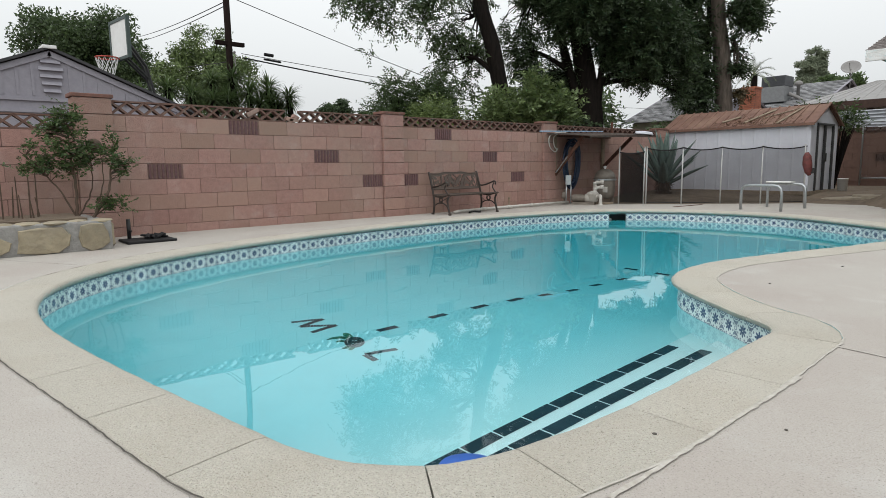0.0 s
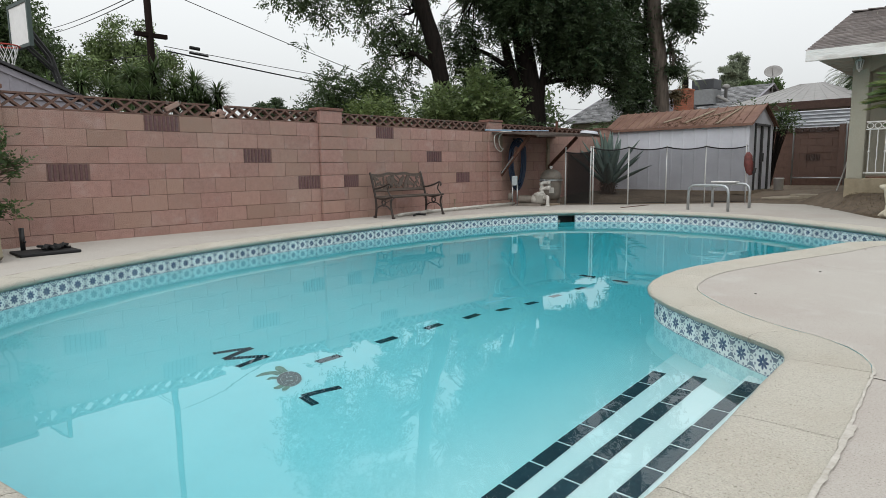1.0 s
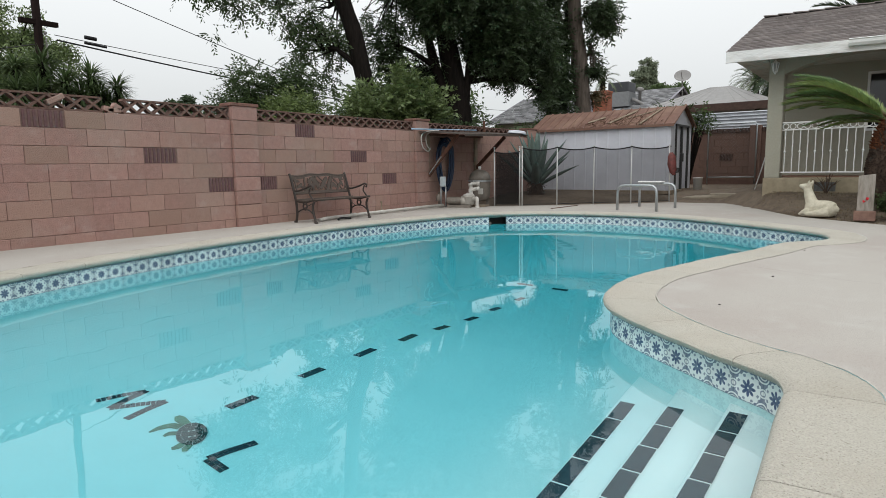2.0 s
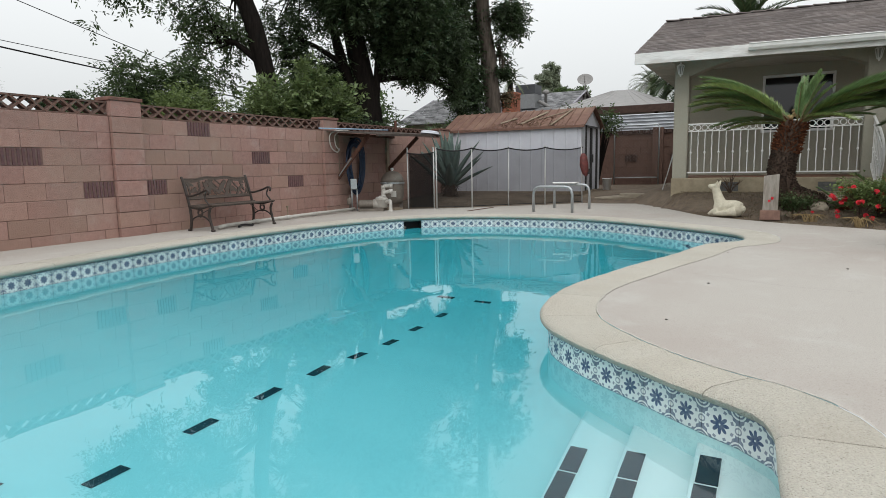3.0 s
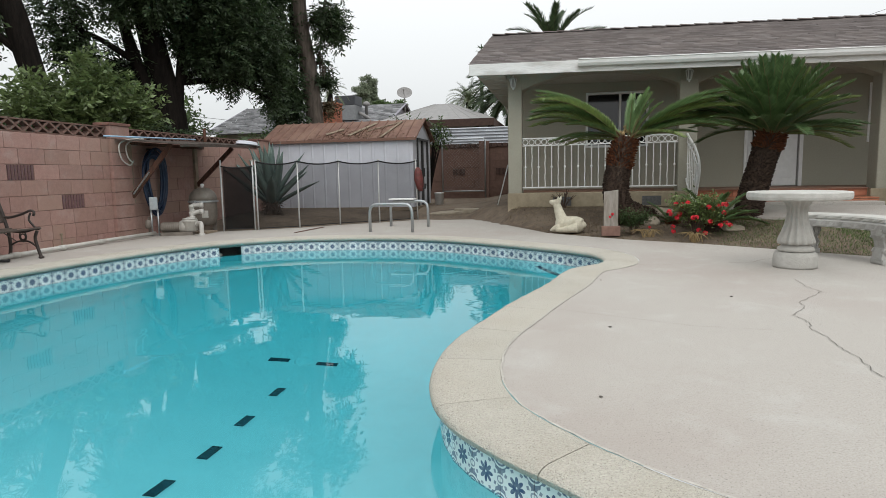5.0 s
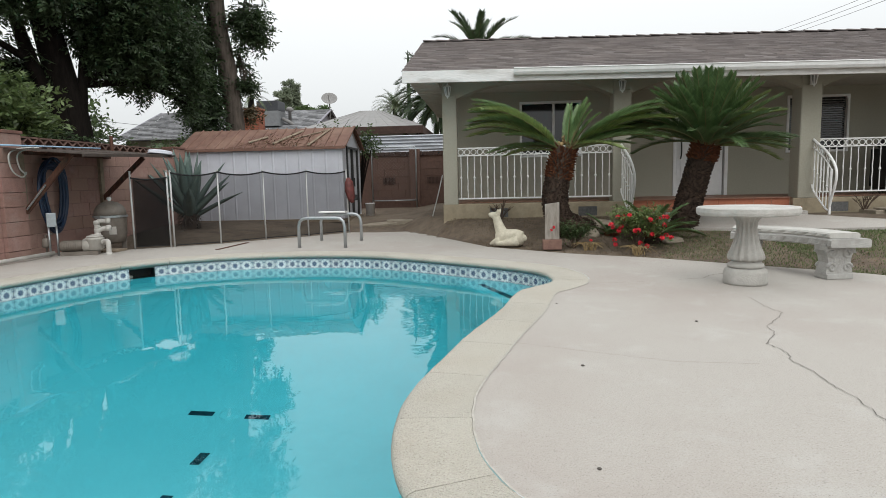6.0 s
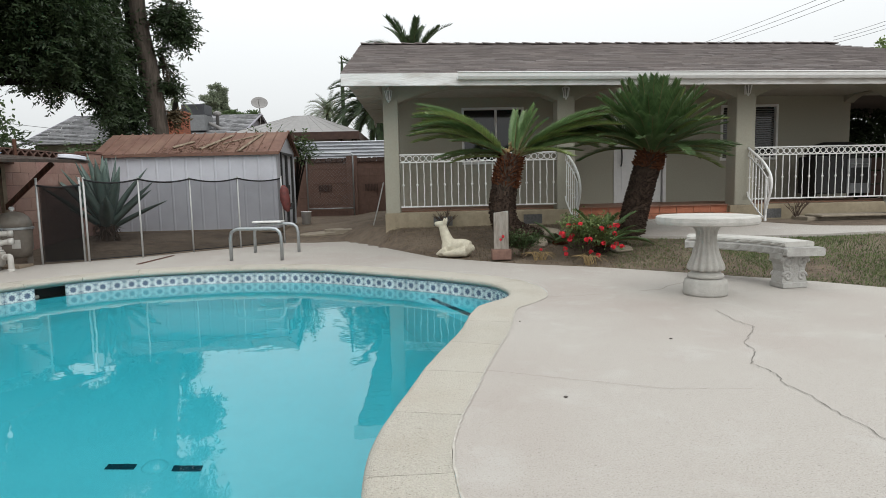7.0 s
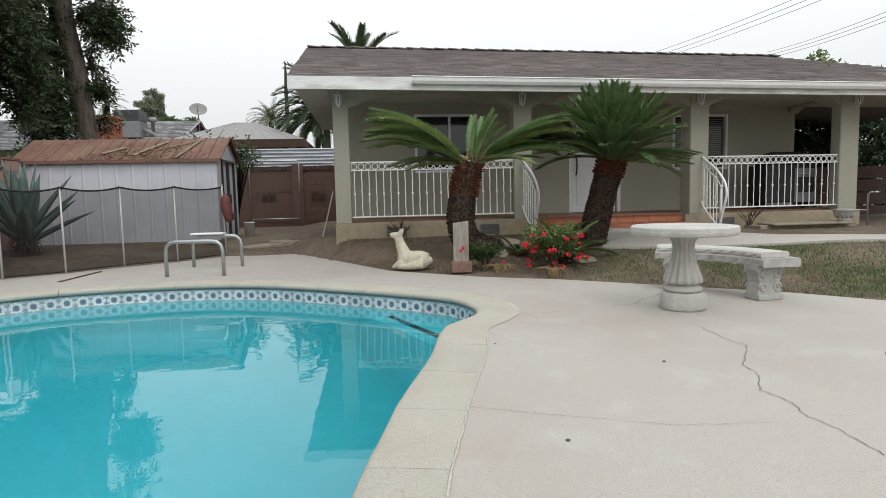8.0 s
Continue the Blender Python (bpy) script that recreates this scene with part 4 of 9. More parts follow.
for i in range(17):          # arch over the open east end
    s = i / 16
    y, z = FY + 0.24 + (BY - FY - 0.24) * s, 2.40 + 0.12 * (1 - abs(2 * s - 1) ** 4)
    q = [bm.verts.new(c) for c in ((14.66, y, z), (14.86, y, z), (14.86, y, 2.7), (14.66, y, 2.7))]
    if prev:
        for j in range(4):
            bm.faces.new((prev[j], prev[(j + 1) % 4], q[(j + 1) % 4], q[j]))
    prev = q
part("arch", bm, M_stucco, house, "shallow stucco arch")
bm = bmesh.new()
box(bm, 5.25, 16.9, 12.45, BY, 2.70, 2.72)
box(bm, 5.25, 5.69, BY, 19.0, 2.70, 2.72)
part("porch_ceiling", bm, M_soffit, house, "painted porch ceiling")

# roof: front slope, back slope, hip at the east end
EY0, RY, EY1 = 12.33, 15.75, 19.2
EZ, RZ = 2.765, 3.955
EX0, EX1, RX1 = 5.16, 18.7, 14.95
bm = bmesh.new()
pts = [(EX0, EY0, EZ - 0.02), (EX1, EY0, EZ - 0.02), (EX1, EY1, EZ - 0.02), (EX0, EY1, EZ - 0.02), (EX0, RY, RZ - 0.02), (RX1, RY, RZ - 0.02)]
v = [bm.verts.new(p) for p in pts]
for f in ((0, 1, 5, 4), (1, 2, 5), (2, 3, 4, 5), (0, 4, 3), (0, 3, 2, 1)):
    bm.faces.new([v[i] for i in f])
roof = part("roof", bm, M_shingle, house, "brown-grey asphalt shingle roof")
# shingle tabs on the front slope, each lapping over the row below
bm = bmesh.new()
rows_n = 26
ln_s = math.hypot(RY - EY0, RZ - EZ)
for r in range(rows_n):
    s0, s1 = r / rows_n, (r + 1.25) / rows_n
    x = EX0 - 0.01 - rnd(0, 0.3)
    end = EX1 - (EX1 - RX1) * (r + 0.5) / rows_n
    while x < end:
        w = rnd(0.22, 0.36)
        xa, xb = max(x + 0.004, EX0 - 0.01), min(x + w, end)
        x += w
        if xb - xa < 0.03:
            continue
        lift = rnd(0.012, 0.024)
        y0, z0 = EY0 - 0.01 + (RY - EY0) * s0, EZ - 0.012 + (RZ - EZ) * s0
        s1c = min(s1, 1.0)
        y1, z1 = EY0 + (RY - EY0) * s1c, EZ - 0.014 + (RZ - EZ) * s1c
        q = [bm.verts.new(c) for c in ((xa, y0, z0), (xb, y0, z0), (xb, y0, z0 + lift), (xa, y0, z0 + lift), (xb, y1, z1), (xa, y1, z1))]
        bm.faces.new((q[0], q[1], q[2], q[3]))
        bm.faces.new((q[3], q[2], q[4], q[5]))
        if r < 7:              # the lowest courses are tabs of their own
            one = bmesh.new()
            for f in ((0, 1, 2, 3), (3, 2, 4, 5)):
                one.faces.new([one.verts.new(q[i].co) for i in f])
            bmesh.ops.remove_doubles(one, verts=one.verts, dist=0.0005)
            bmesh.ops.delete(bm, geom=q, context="VERTS")
            part("shingle", one, M_shingle_tab, house)
tagged(part("shingle_rest", bm, M_shingle, house), kind="stuff")
bm = bmesh.new()
x = EX0
while x < RX1:
    w = 0.3
    vs = box(bm, x, x + w * 0.98, RY - 0.13, RY + 0.13, RZ + 0.0, RZ + 0.02)
    for q in vs:
        q.co.z += 0.02 * (x + w - q.co.x) / w - abs(q.co.y - RY) * 0.35 + 0.02
    x += w * 0.93
tagged(part("ridge_capping", bm, M_shingle, house), kind="stuff")
bm = bmesh.new()
box(bm, EX0, EX1, EY0 - 0.02, EY0 + 0.02, EZ - 0.195, EZ - 0.008, bevel=0.004)
part("fascia", bm, M_flake, house, "flaking white eave board")
bm = bmesh.new()
for ya, yb in ((EY0, RY), (EY1, RY)):
    vs = [bm.verts.new(c) for c in ((EX0 - 0.004, ya, EZ - 0.19), (EX0 - 0.004, ya, EZ - 0.01), (EX0 - 0.004, yb, RZ - 0.01), (EX0 - 0.004, yb, RZ - 0.19),
                                    (EX0 + 0.03, ya, EZ - 0.19), (EX0 + 0.03, ya, EZ - 0.01), (EX0 + 0.03, yb, RZ - 0.01), (EX0 + 0.03, yb, RZ - 0.19))]
    for f in ((0, 1, 2, 3), (4, 7, 6, 5), (0, 4, 5, 1), (1, 5, 6, 2), (2, 6, 7, 3), (3, 7, 4, 0)):
        bm.faces.new([vs[i] for i in f])
part("bargeboard", bm, M_flake, house, "white gable board")
# gutter: an open half-round trough with a rolled lip
bm = bmesh.new()
prof = [(0.0, 0.0), (0.0, -0.085), (-0.03, -0.105), (-0.075, -0.10), (-0.10, -0.06), (-0.105, -0.012), (-0.118, -0.002), (-0.112, 0.008), (-0.098, 0.004), (-0.095, -0.05), (-0.07, -0.09), (-0.03, -0.095), (-0.01, -0.08), (-0.01, 0.0)]
for xa, xb in ((6.96, 18.8),):
    r0 = [bm.verts.new((xa, EY0 - 0.022 + a, EZ - 0.012 + b)) for a, b in prof]
    r1 = [bm.verts.new((xb, EY0 - 0.022 + a, EZ - 0.012 + b)) for a, b in prof]
    for i in range(len(prof)):
        bm.faces.new((r0[i], r0[i - 1], r1[i - 1], r1[i]))
    bm.faces.new(r0)
part("gutter", bm, M_white, house, "white metal gutter")
# sloping boards under the west gable overhang
for i in range(15):
    bm = bmesh.new()
    y = 12.75 + i * 0.42
    box(bm, 5.19, 5.69, y, y + 0.365, 2.664, 2.694, bevel=0.01)
    part("soffit_board", bm, M_soffit, house)
# the old roof has settled a little towards its east end
sag = Matrix.Translation((EX0, 0, EZ - 0.035)) @ Matrix.Rotation(radians(0.75), 4, "Y") @ Matrix.Translation((-EX0, 0, -EZ))
for ob in house.children:
    if ob.name.split(".")[0] in ("roof", "shingle", "shingle_rest", "ridge_capping", "fascia", "bargeboard", "gutter", "soffit_board", "porch_ceiling"):
        ob.matrix_local = sag @ ob.matrix_local
# gable wall
bm = bmesh.new()
vs = [bm.verts.new(c) for c in ((5.69, BY, 2.72), (5.69, 19.0, 2.72), (5.69, RY + 0.6, 3.75), (5.69, RY - 0.6, 3.75))]
bm.faces.new(vs)
part("gable", bm, M_stucco, house)


def window(xa, xb, za, zb, mullions, lines=0):
    w = thing("window", "dark window with white frame and mullions", "window")
    w.parent = house
    bm = bmesh.new()
    for a, b, c, d in ((xa, xa + 0.045, za, zb), (xb - 0.045, xb, za, zb), (xa + 0.045, xb - 0.045, za, za + 0.045), (xa + 0.045, xb - 0.045, zb - 0.045, zb)):
        box(bm, a, b, BY - 0.02, BY + 0.10, c, d, bevel=0.005)
    part("window_frame", bm, M_white, w)
    bm = bmesh.new()
    for f in mullions:
        x = xa + (xb - xa) * f
        box(bm, x - 0.022, x + 0.022, BY + 0.02, BY + 0.08, za + 0.045, zb - 0.045)
    part("mullion", bm, M_white, w)
    if lines:
        for i in range(lines):
            bm = bmesh.new()
            z = za + 0.06 + (zb - za - 0.12) * i / lines
            box(bm, xa + 0.05, xb - 0.05, BY + 0.052, BY + 0.058, z, z + 0.022)
            part("blind_slat", bm, M_vgrille, w)
    bm = bmesh.new()
    box(bm, xa + 0.04, xb - 0.04, BY + 0.065, BY + 0.072, za + 0.04, zb - 0.04)
    part("pane", bm, M_glass_dark, w)
    return w


def into(child, parent):
    """Makes a thing built apart a part of another."""
    child.parent = parent
    for key in ("category", "group"):
        if key in child:
            del child[key]


for spec in ((7.16, 8.36, 1.36, 2.44, (0.55,), 0), (12.22, 13.36, 1.33, 2.40, (0.42,), 22)):
    into(window(*spec), house)
# front door with raised panels and a black handle
door = thing("door", "white panelled front door", "door")
bm = bmesh.new()
box(bm, 10.20, 11.07, BY + 0.04, BY + 0.09, FLOOR + 0.005, 2.55, bevel=0.004)
for za, zb in ((FLOOR + 0.15, FLOOR + 0.75), (FLOOR + 0.9, FLOOR + 1.35), (FLOOR + 1.5, 2.45)):
    for xa in (10.28, 10.68):
        box(bm, xa, xa + 0.31, BY + 0.03, BY + 0.045, za, zb, bevel=0.006)
part("leaf", bm, M_white, door)
bm = bmesh.new()
tube(bm, [(10.27, BY + 0.02, FLOOR + 0.72), (10.27, BY - 0.03, FLOOR + 0.78), (10.27, BY - 0.04, FLOOR + 0.9), (10.27, BY - 0.03, FLOOR + 1.02), (10.27, BY + 0.02, FLOOR + 1.06)], 0.014)
lathe(bm, [(0.03, FLOOR + 1.15), (0.03, FLOOR + 1.22)], 10, 10.27, BY + 0.02)
part("door_handle", bm, M_blackmetal, door, "black iron door handle", smooth=True)
bm = bmesh.new()
box(bm, 10.12, 10.18, BY - 0.02, BY + 0.1, FLOOR, 2.62)
box(bm, 11.09, 11.15, BY - 0.02, BY + 0.1, FLOOR, 2.62)
box(bm, 10.18, 11.09, BY - 0.02, BY + 0.1, 2.575, 2.62)
part("door_casing", bm, M_white, door)
into(door, house)
for xa in (6.53, 8.06, 12.2):
    gr = thing("foundation_vent", "grey louvred foundation vent", "vent")
    bm = bmesh.new()
    for a, b, c, d in ((xa, xa + 0.36, 0.27, 0.29), (xa, xa + 0.36, 0.45, 0.47), (xa, xa + 0.02, 0.29, 0.45), (xa + 0.34, xa + 0.36, 0.29, 0.45)):
        box(bm, a, b, FY - 0.014, FY + 0.03, c, d)
    part("rim", bm, M_plinth, gr)
    bm = bmesh.new()
    box(bm, xa + 0.02, xa + 0.34, FY - 0.006, FY + 0.02, 0.29, 0.45)
    for i in range(9):
        box(bm, xa + 0.02, xa + 0.34, FY - 0.012, FY - 0.006, 0.295 + i * 0.017, 0.303 + i * 0.017)
    part("grille", bm, M_vgrille, gr)
    into(gr, house)


def wall_lantern(x):
    w = thing("wall_lantern", "small white carriage lantern on a porch column", "lantern", "porch lanterns", at=(x, FY, 2.46))
    w.scale = (0.9, 0.9, 0.78)
    bm = bmesh.new()
    box(bm, -0.035, 0.035, -0.012, 0, -0.10, 0.08, bevel=0.004)
    tube(bm, [(0, -0.01, -0.06), (0, -0.06, -0.12), (0, -0.09, -0.08)], 0.009)
    part("bracket", bm, M_white, w)
    bm = bmesh.new()
    for i in range(6):
        a = i * math.pi / 3
        tube(bm, [(0.035 * math.cos(a), -0.09 + 0.035 * math.sin(a), -0.09), (0.065 * math.cos(a), -0.09 + 0.065 * math.sin(a), 0.09)], 0.0095, 6)
    lathe(bm, [(0.075, 0.09), (0.07, 0.10), (0.03, 0.13), (0.012, 0.15), (0.012, 0.17)], 6, 0, -0.09)
    lathe(bm, [(0.012, -0.15), (0.02, -0.12), (0.04, -0.095)], 6, 0, -0.09)
    part("cage", bm, M_white, w)
    bm = bmesh.new()
    lathe(bm, [(0.03, -0.085), (0.058, 0.088)], 6, 0, -0.09)
    part("lantern_glass", bm, mat("lantern_glass", (0.30, 0.30, 0.29), rough=0.12), w)


for ca, cb in COLS:
    wall_lantern((ca + cb) / 2 - (0.02 if ca < 14 else -0.1))


def railing(xa, xb):
    """Porch railing: ring frieze between two rails, twisted balusters with knuckles, bottom rail."""
    r = thing("porch_railing", "white wrought-iron porch railing with ring frieze", "railing", "porch railings", at=(xa, FY + 0.06, FLOOR))
    ln = xb - xa
    for z, h in ((0.94, 0.022), (0.815, 0.018), (0.065, 0.022)):
        bm = bmesh.new()
        box(bm, 0, ln, -0.018, 0.018, z, z + h, bevel=0.003)
        part("rail", bm, M_rail, r)
    k = round(ln / 0.109)
    bm = bmesh.new()
    for i in range(20):
        a0, a1 = 2 * math.pi * i / 20, 2 * math.pi * (i + 1) / 20
        q = [bm.verts.new((rr * math.cos(a), yy, rr * math.sin(a))) for a in (a0, a1) for rr, yy in ((0.052, -0.006), (0.052, 0.006), (0.040, 0.006), (0.040, -0.006))]
        for f in ((0, 1, 5, 4), (1, 2, 6, 5), (2, 3, 7, 6), (3, 0, 4, 7)):
            bm.faces.new([q[j] for j in f])
    ring = mesh_of(bm, "ring", M_rail)
    for i in range(k):
        piece("ring", ring, r, pose((i + 0.5) * ln / k, 0, 0.886))
    kb = round(ln / 0.118)
    for kind_ in (0, 1):
        bm = bmesh.new()
        pts = [(0.003 * math.sin(s * 1.4) * kind_, 0.003 * math.cos(s * 1.4) * kind_, 0.085 + 0.73 * s / 14) for s in range(15)]
        tube(bm, pts, 0.0085, 6, cap=False)
        if not kind_:
            lathe(bm, [(0.009, 0.42), (0.019, 0.435), (0.019, 0.45), (0.009, 0.465)], 8)
        me = mesh_of(bm, "baluster", M_rail)
        for i in range(kb):
            if i % 2 == kind_:
                piece("baluster", me, r, pose((i + 0.5) * ln / kb, 0, 0))


railing(6.0, 8.67)
railing(12.055, 14.51)


def hand_rail(x, m):
    """Curved stair rail that sweeps down from a column to a newel foot."""
    r = thing("stair_rail", "white curved wrought-iron stair handrail", "railing", "stair rails", at=(x, FY - 0.0, FLOOR))
    r.matrix_world = r.matrix_world @ m
    top = spline([(0, 0.0, 0.945), (0, -0.16, 0.86), (0, -0.44, 0.71), (0, -0.66, 0.52), (0, -0.73, 0.36), (0, -0.70, 0.20), (0, -0.60, -0.04), (0, -0.57, -0.16)], 0.04)
    bm = bmesh.new()
    tube(bm, top, 0.021, 8)
    part("grip", bm, M_rail, r, smooth=True)
    low = spline([(0, 0.0, 0.20), (0, -0.06, 0.10), (0, -0.42, -0.16), (0, -0.57, -0.22)], 0.06)
    bm = bmesh.new()
    tube(bm, low, 0.014, 6)
    part("lower_rail", bm, M_rail, r)
    mid = spline([(0, 0.0, 0.81), (0, -0.16, 0.73), (0, -0.42, 0.58), (0, -0.60, 0.42)], 0.06)
    bm = bmesh.new()
    tube(bm, mid, 0.011, 6)
    part("middle_rail", bm, M_rail, r)
    bm = bmesh.new()
    box(bm, -0.016, 0.016, -0.59, -0.558, -0.33, 0.45, bevel=0.003)
    part("newel", bm, M_rail, r, "square iron newel post")

    def at(line, y):
        return min(line, key=lambda q: abs(q.y - y)).z
    for i in range(5):
        y = -0.06 - 0.10 * i
        bm = bmesh.new()
        tube(bm, [(0, y, at(low, y)), (0, y, at(mid, y))], 0.009, 6)
        zk = (at(low, y) + at(mid, y)) / 2
        lathe(bm, [(0.009, zk - 0.02), (0.018, zk), (0.009, zk + 0.02)], 8, 0, y)
        part("baluster", bm, M_rail, r)
    for i in range(5):
        y = -0.06 - 0.105 * i
        zc = (at(mid, y) + at(top[:14], y)) / 2
        bm = bmesh.new()
        tube(bm, [(0, y + 0.042 * math.cos(a), zc + 0.042 * math.sin(a)) for a in [2 * math.pi * j / 14 for j in range(15)]], 0.006, 5, cap=False)
        part("ring", bm, M_rail, r)


hand_rail(8.80, pose(0, 0, 0, 0, 0, 5))
hand_rail(11.94, pose(0, 0, 0, 0, 0, 0))

# ---- metal shed ----
M_shedwall = mat("grey_shed_metal", (0.58, 0.59, 0.64), (0.52, 0.53, 0.58), 3, 0.55, spots=(0.36, 0.36, 0.39), sscale=1.4, samount=0.4, metal=0.1)
M_rust = mat("rusty_roof", (0.20, 0.112, 0.085), (0.145, 0.08, 0.06), 5, 0.85, 0.3, 40, spots=(0.24, 0.15, 0.11), sscale=1.6, samount=0.7)
M_trimdark = mat("dark_door_trim", (0.03, 0.03, 0.03), rough=0.6)
M_oldwood = mat("weathered_board", (0.36, 0.33, 0.29), (0.22, 0.19, 0.16), 5, 0.95, 0.5, 40, stretch=(6, 6, 1))
M_plank = mat("grey_plank", (0.289, 0.23, 0.17), (0.187, 0.145, 0.102), 7, 0.95, 0.4, 30)
M_litter = mat("leaf_litter", (0.20, 0.13, 0.075), (0.12, 0.075, 0.045), 30, 1.0, island=0.4)
M_galv = mat("galvanised_steel", (0.42, 0.44, 0.45), (0.34, 0.36, 0.37), 20, 0.35, metal=0.75)
M_stone = mat("cast_stone", (0.504, 0.491, 0.462), (0.42, 0.407, 0.378), 16, 0.9, 0.4, 90, spots=(0.302, 0.29, 0.26), sscale=3.2, samount=0.6)
M_stone_grey = mat("weathered_cast_stone", (0.42, 0.412, 0.391), (0.336, 0.328, 0.307), 16, 0.9, 0.4, 90, spots=(0.218, 0.21, 0.193), sscale=3.5, samount=0.6)
M_rock = mat("tan_rock", (0.306, 0.264, 0.204), (0.23, 0.196, 0.149), 9, 0.95, 0.6, 30)

shed = thing("shed", "grey metal garden shed with rusty ribbed roof", "shed")
SX0, SX1, SY0, SY1, SB, SE, SR = -0.15, 3.43, 15.2, 16.98, 0.17, 1.74, 2.19
SM = (SY0 + SY1) / 2


def ribbed(bm, a, b, z0, z1, n_dir, pitch, depth=0.009):
    """A sheet from a to b (plan), folded into vertical ribs that stand out along n_dir."""
    ln = math.hypot(b[0] - a[0], b[1] - a[1])
    ux, uy = (b[0] - a[0]) / ln, (b[1] - a[1]) / ln
    s, line = 0.0, []
    while s < ln:
        for ds, o in ((0, 0), (0.02, depth), (0.035, depth), (0.055, 0)):
            if s + ds <= ln:
                line.append((s + ds, o))
        s += pitch
    line.append((ln, 0))
    prev = None
    for s, o in line:
        x, y = a[0] + ux * s + n_dir[0] * o, a[1] + uy * s + n_dir[1] * o
        cur = (bm.verts.new((x, y, z0)), bm.verts.new((x, y, z1)))
        if prev:
            bm.faces.new((prev[0], cur[0], cur[1], prev[1]))
        prev = cur


bm = bmesh.new()
ribbed(bm, (SX0, SY0), (SX1, SY0), SB, SE, (0, -1), 0.29)
part("front_wall", bm, M_shedwall, shed)
bm = bmesh.new()
ribbed(bm, (SX1, SY0), (SX1, SY0 + 0.36), SB, SE, (1, 0), 0.18)
part("end_wall", bm, M_shedwall, shed)
bm = bmesh.new()
ribbed(bm, (SX1, SY1 - 0.34), (SX1, SY1), SB, SE, (1, 0), 0.17)
part("end_wall", bm, M_shedwall, shed)
bm = bmesh.new()
box(bm, SX0, SX0 + 0.02, SY0, SY1, SB, SE)
box(bm, SX0, SX1, SY1 - 0.02, SY1, SB, SE)
part("rear_wall", bm, M_shedwall, shed)
bm = bmesh.new()
vs = [bm.verts.new(c) for c in ((SX1 + 0.01, SY0, SE), (SX1 + 0.01, SY1, SE), (SX1 + 0.01, SM, SR - 0.02), (SX1 - 0.02, SY0, SE), (SX1 - 0.02, SY1, SE), (SX1 - 0.02, SM, SR - 0.02))]
for f in ((0, 1, 2), (5, 4, 3), (0, 2, 5, 3), (1, 4, 5, 2), (0, 3, 4, 1)):
    bm.faces.new([vs[i] for i in f])
part("gable", bm, M_shedwall, shed)
for ya, yb in ((SY0 + 0.42, SY0 + 0.86), (SY0 + 0.93, SY0 + 1.40)):
    bm = bmesh.new()
    ribbed(bm, (SX1 - 0.02, ya), (SX1 - 0.02, yb), SB + 0.02, SE - 0.04, (1, 0), 0.22)
    part("sliding_door", bm, M_shedwall, shed, "grey ribbed sliding door")
bm = bmesh.new()
for ya, yb in ((SY0 + 0.36, SY0 + 0.42), (SY0 + 0.86, SY0 + 0.93), (SY0 + 1.40, SY0 + 1.46)):
    box(bm, SX1 - 0.03, SX1 + 0.03, ya, yb, SB, SE - 0.01)
box(bm, SX1 - 0.03, SX1 + 0.032, SY0 + 0.36, SY0 + 1.46, SE - 0.05, SE - 0.005)
part("door_trim", bm, M_trimdark, shed, "black door trim")
for y in (SY0 + 0.84, SY0 + 0.96):
    bm = bmesh.new()
    box(bm, SX1 + 0.0, SX1 + 0.045, y - 0.02, y + 0.02, 0.85, 1.05, bevel=0.006)
    part("door_handle", bm, M_trimdark, shed)
bm = bmesh.new()
box(bm, SX0, SX1 + 0.02, SY0 - 0.03, SY0 + 0.05, SB - 0.07, SB + 0.01)
box(bm, SX1 - 0.05, SX1 + 0.04, SY0, SY1, SB - 0.07, SB + 0.01)
part("skid", bm, M_plank, shed, "weathered base timbers")
for sgn, ya in ((-1, SY0 - 0.08), (1, SY1 + 0.08)):
    k = 17
    for i in range(k):
        bm = bmesh.new()
        xa, xb = SX0 - 0.06 + (SX1 - SX0 + 0.14) * i / k, SX0 - 0.06 + (SX1 - SX0 + 0.14) * (i + 1) / k
        za = SE - 0.03
        q = [bm.verts.new(c) for c in ((xa, ya, za), (xb - 0.035, ya, za), (xb - 0.025, ya, za + 0.026), (xb - 0.008, ya, za + 0.026), (xb, ya, za),
                                       (xa, SM, SR), (xb - 0.035, SM, SR), (xb - 0.025, SM, SR + 0.026), (xb - 0.008, SM, SR + 0.026), (xb, SM, SR))]
        for j in range(4):
            bm.faces.new((q[j], q[j + 1], q[j + 6], q[j + 5]))
        part("roof_panel", bm, M_rust, shed, "rust-brown ribbed roof panel")
bm = bmesh.new()
box(bm, SX0 - 0.07, SX1 + 0.09, SY0 - 0.095, SY0 - 0.075, SE - 0.075, SE - 0.015)
part("eave_trim", bm, M_rust, shed)
bm = bmesh.new()
for sgn, ya in ((-1, SY0 - 0.09), (1, SY1 + 0.09)):
    tube(bm, [(SX1 + 0.085, ya, SE - 0.03), (SX1 + 0.085, SM, SR + 0.01)], 0.025, 6)
part("verge_trim", bm, M_rust, shed)


def on_roof(x, s):
    """A place on the shed's front slope, s from eave to ridge."""
    return Vector((x, SY0 - 0.08 + (SM - SY0 + 0.08) * s, SE - 0.03 + (SR - SE + 0.03) * s + 0.016))


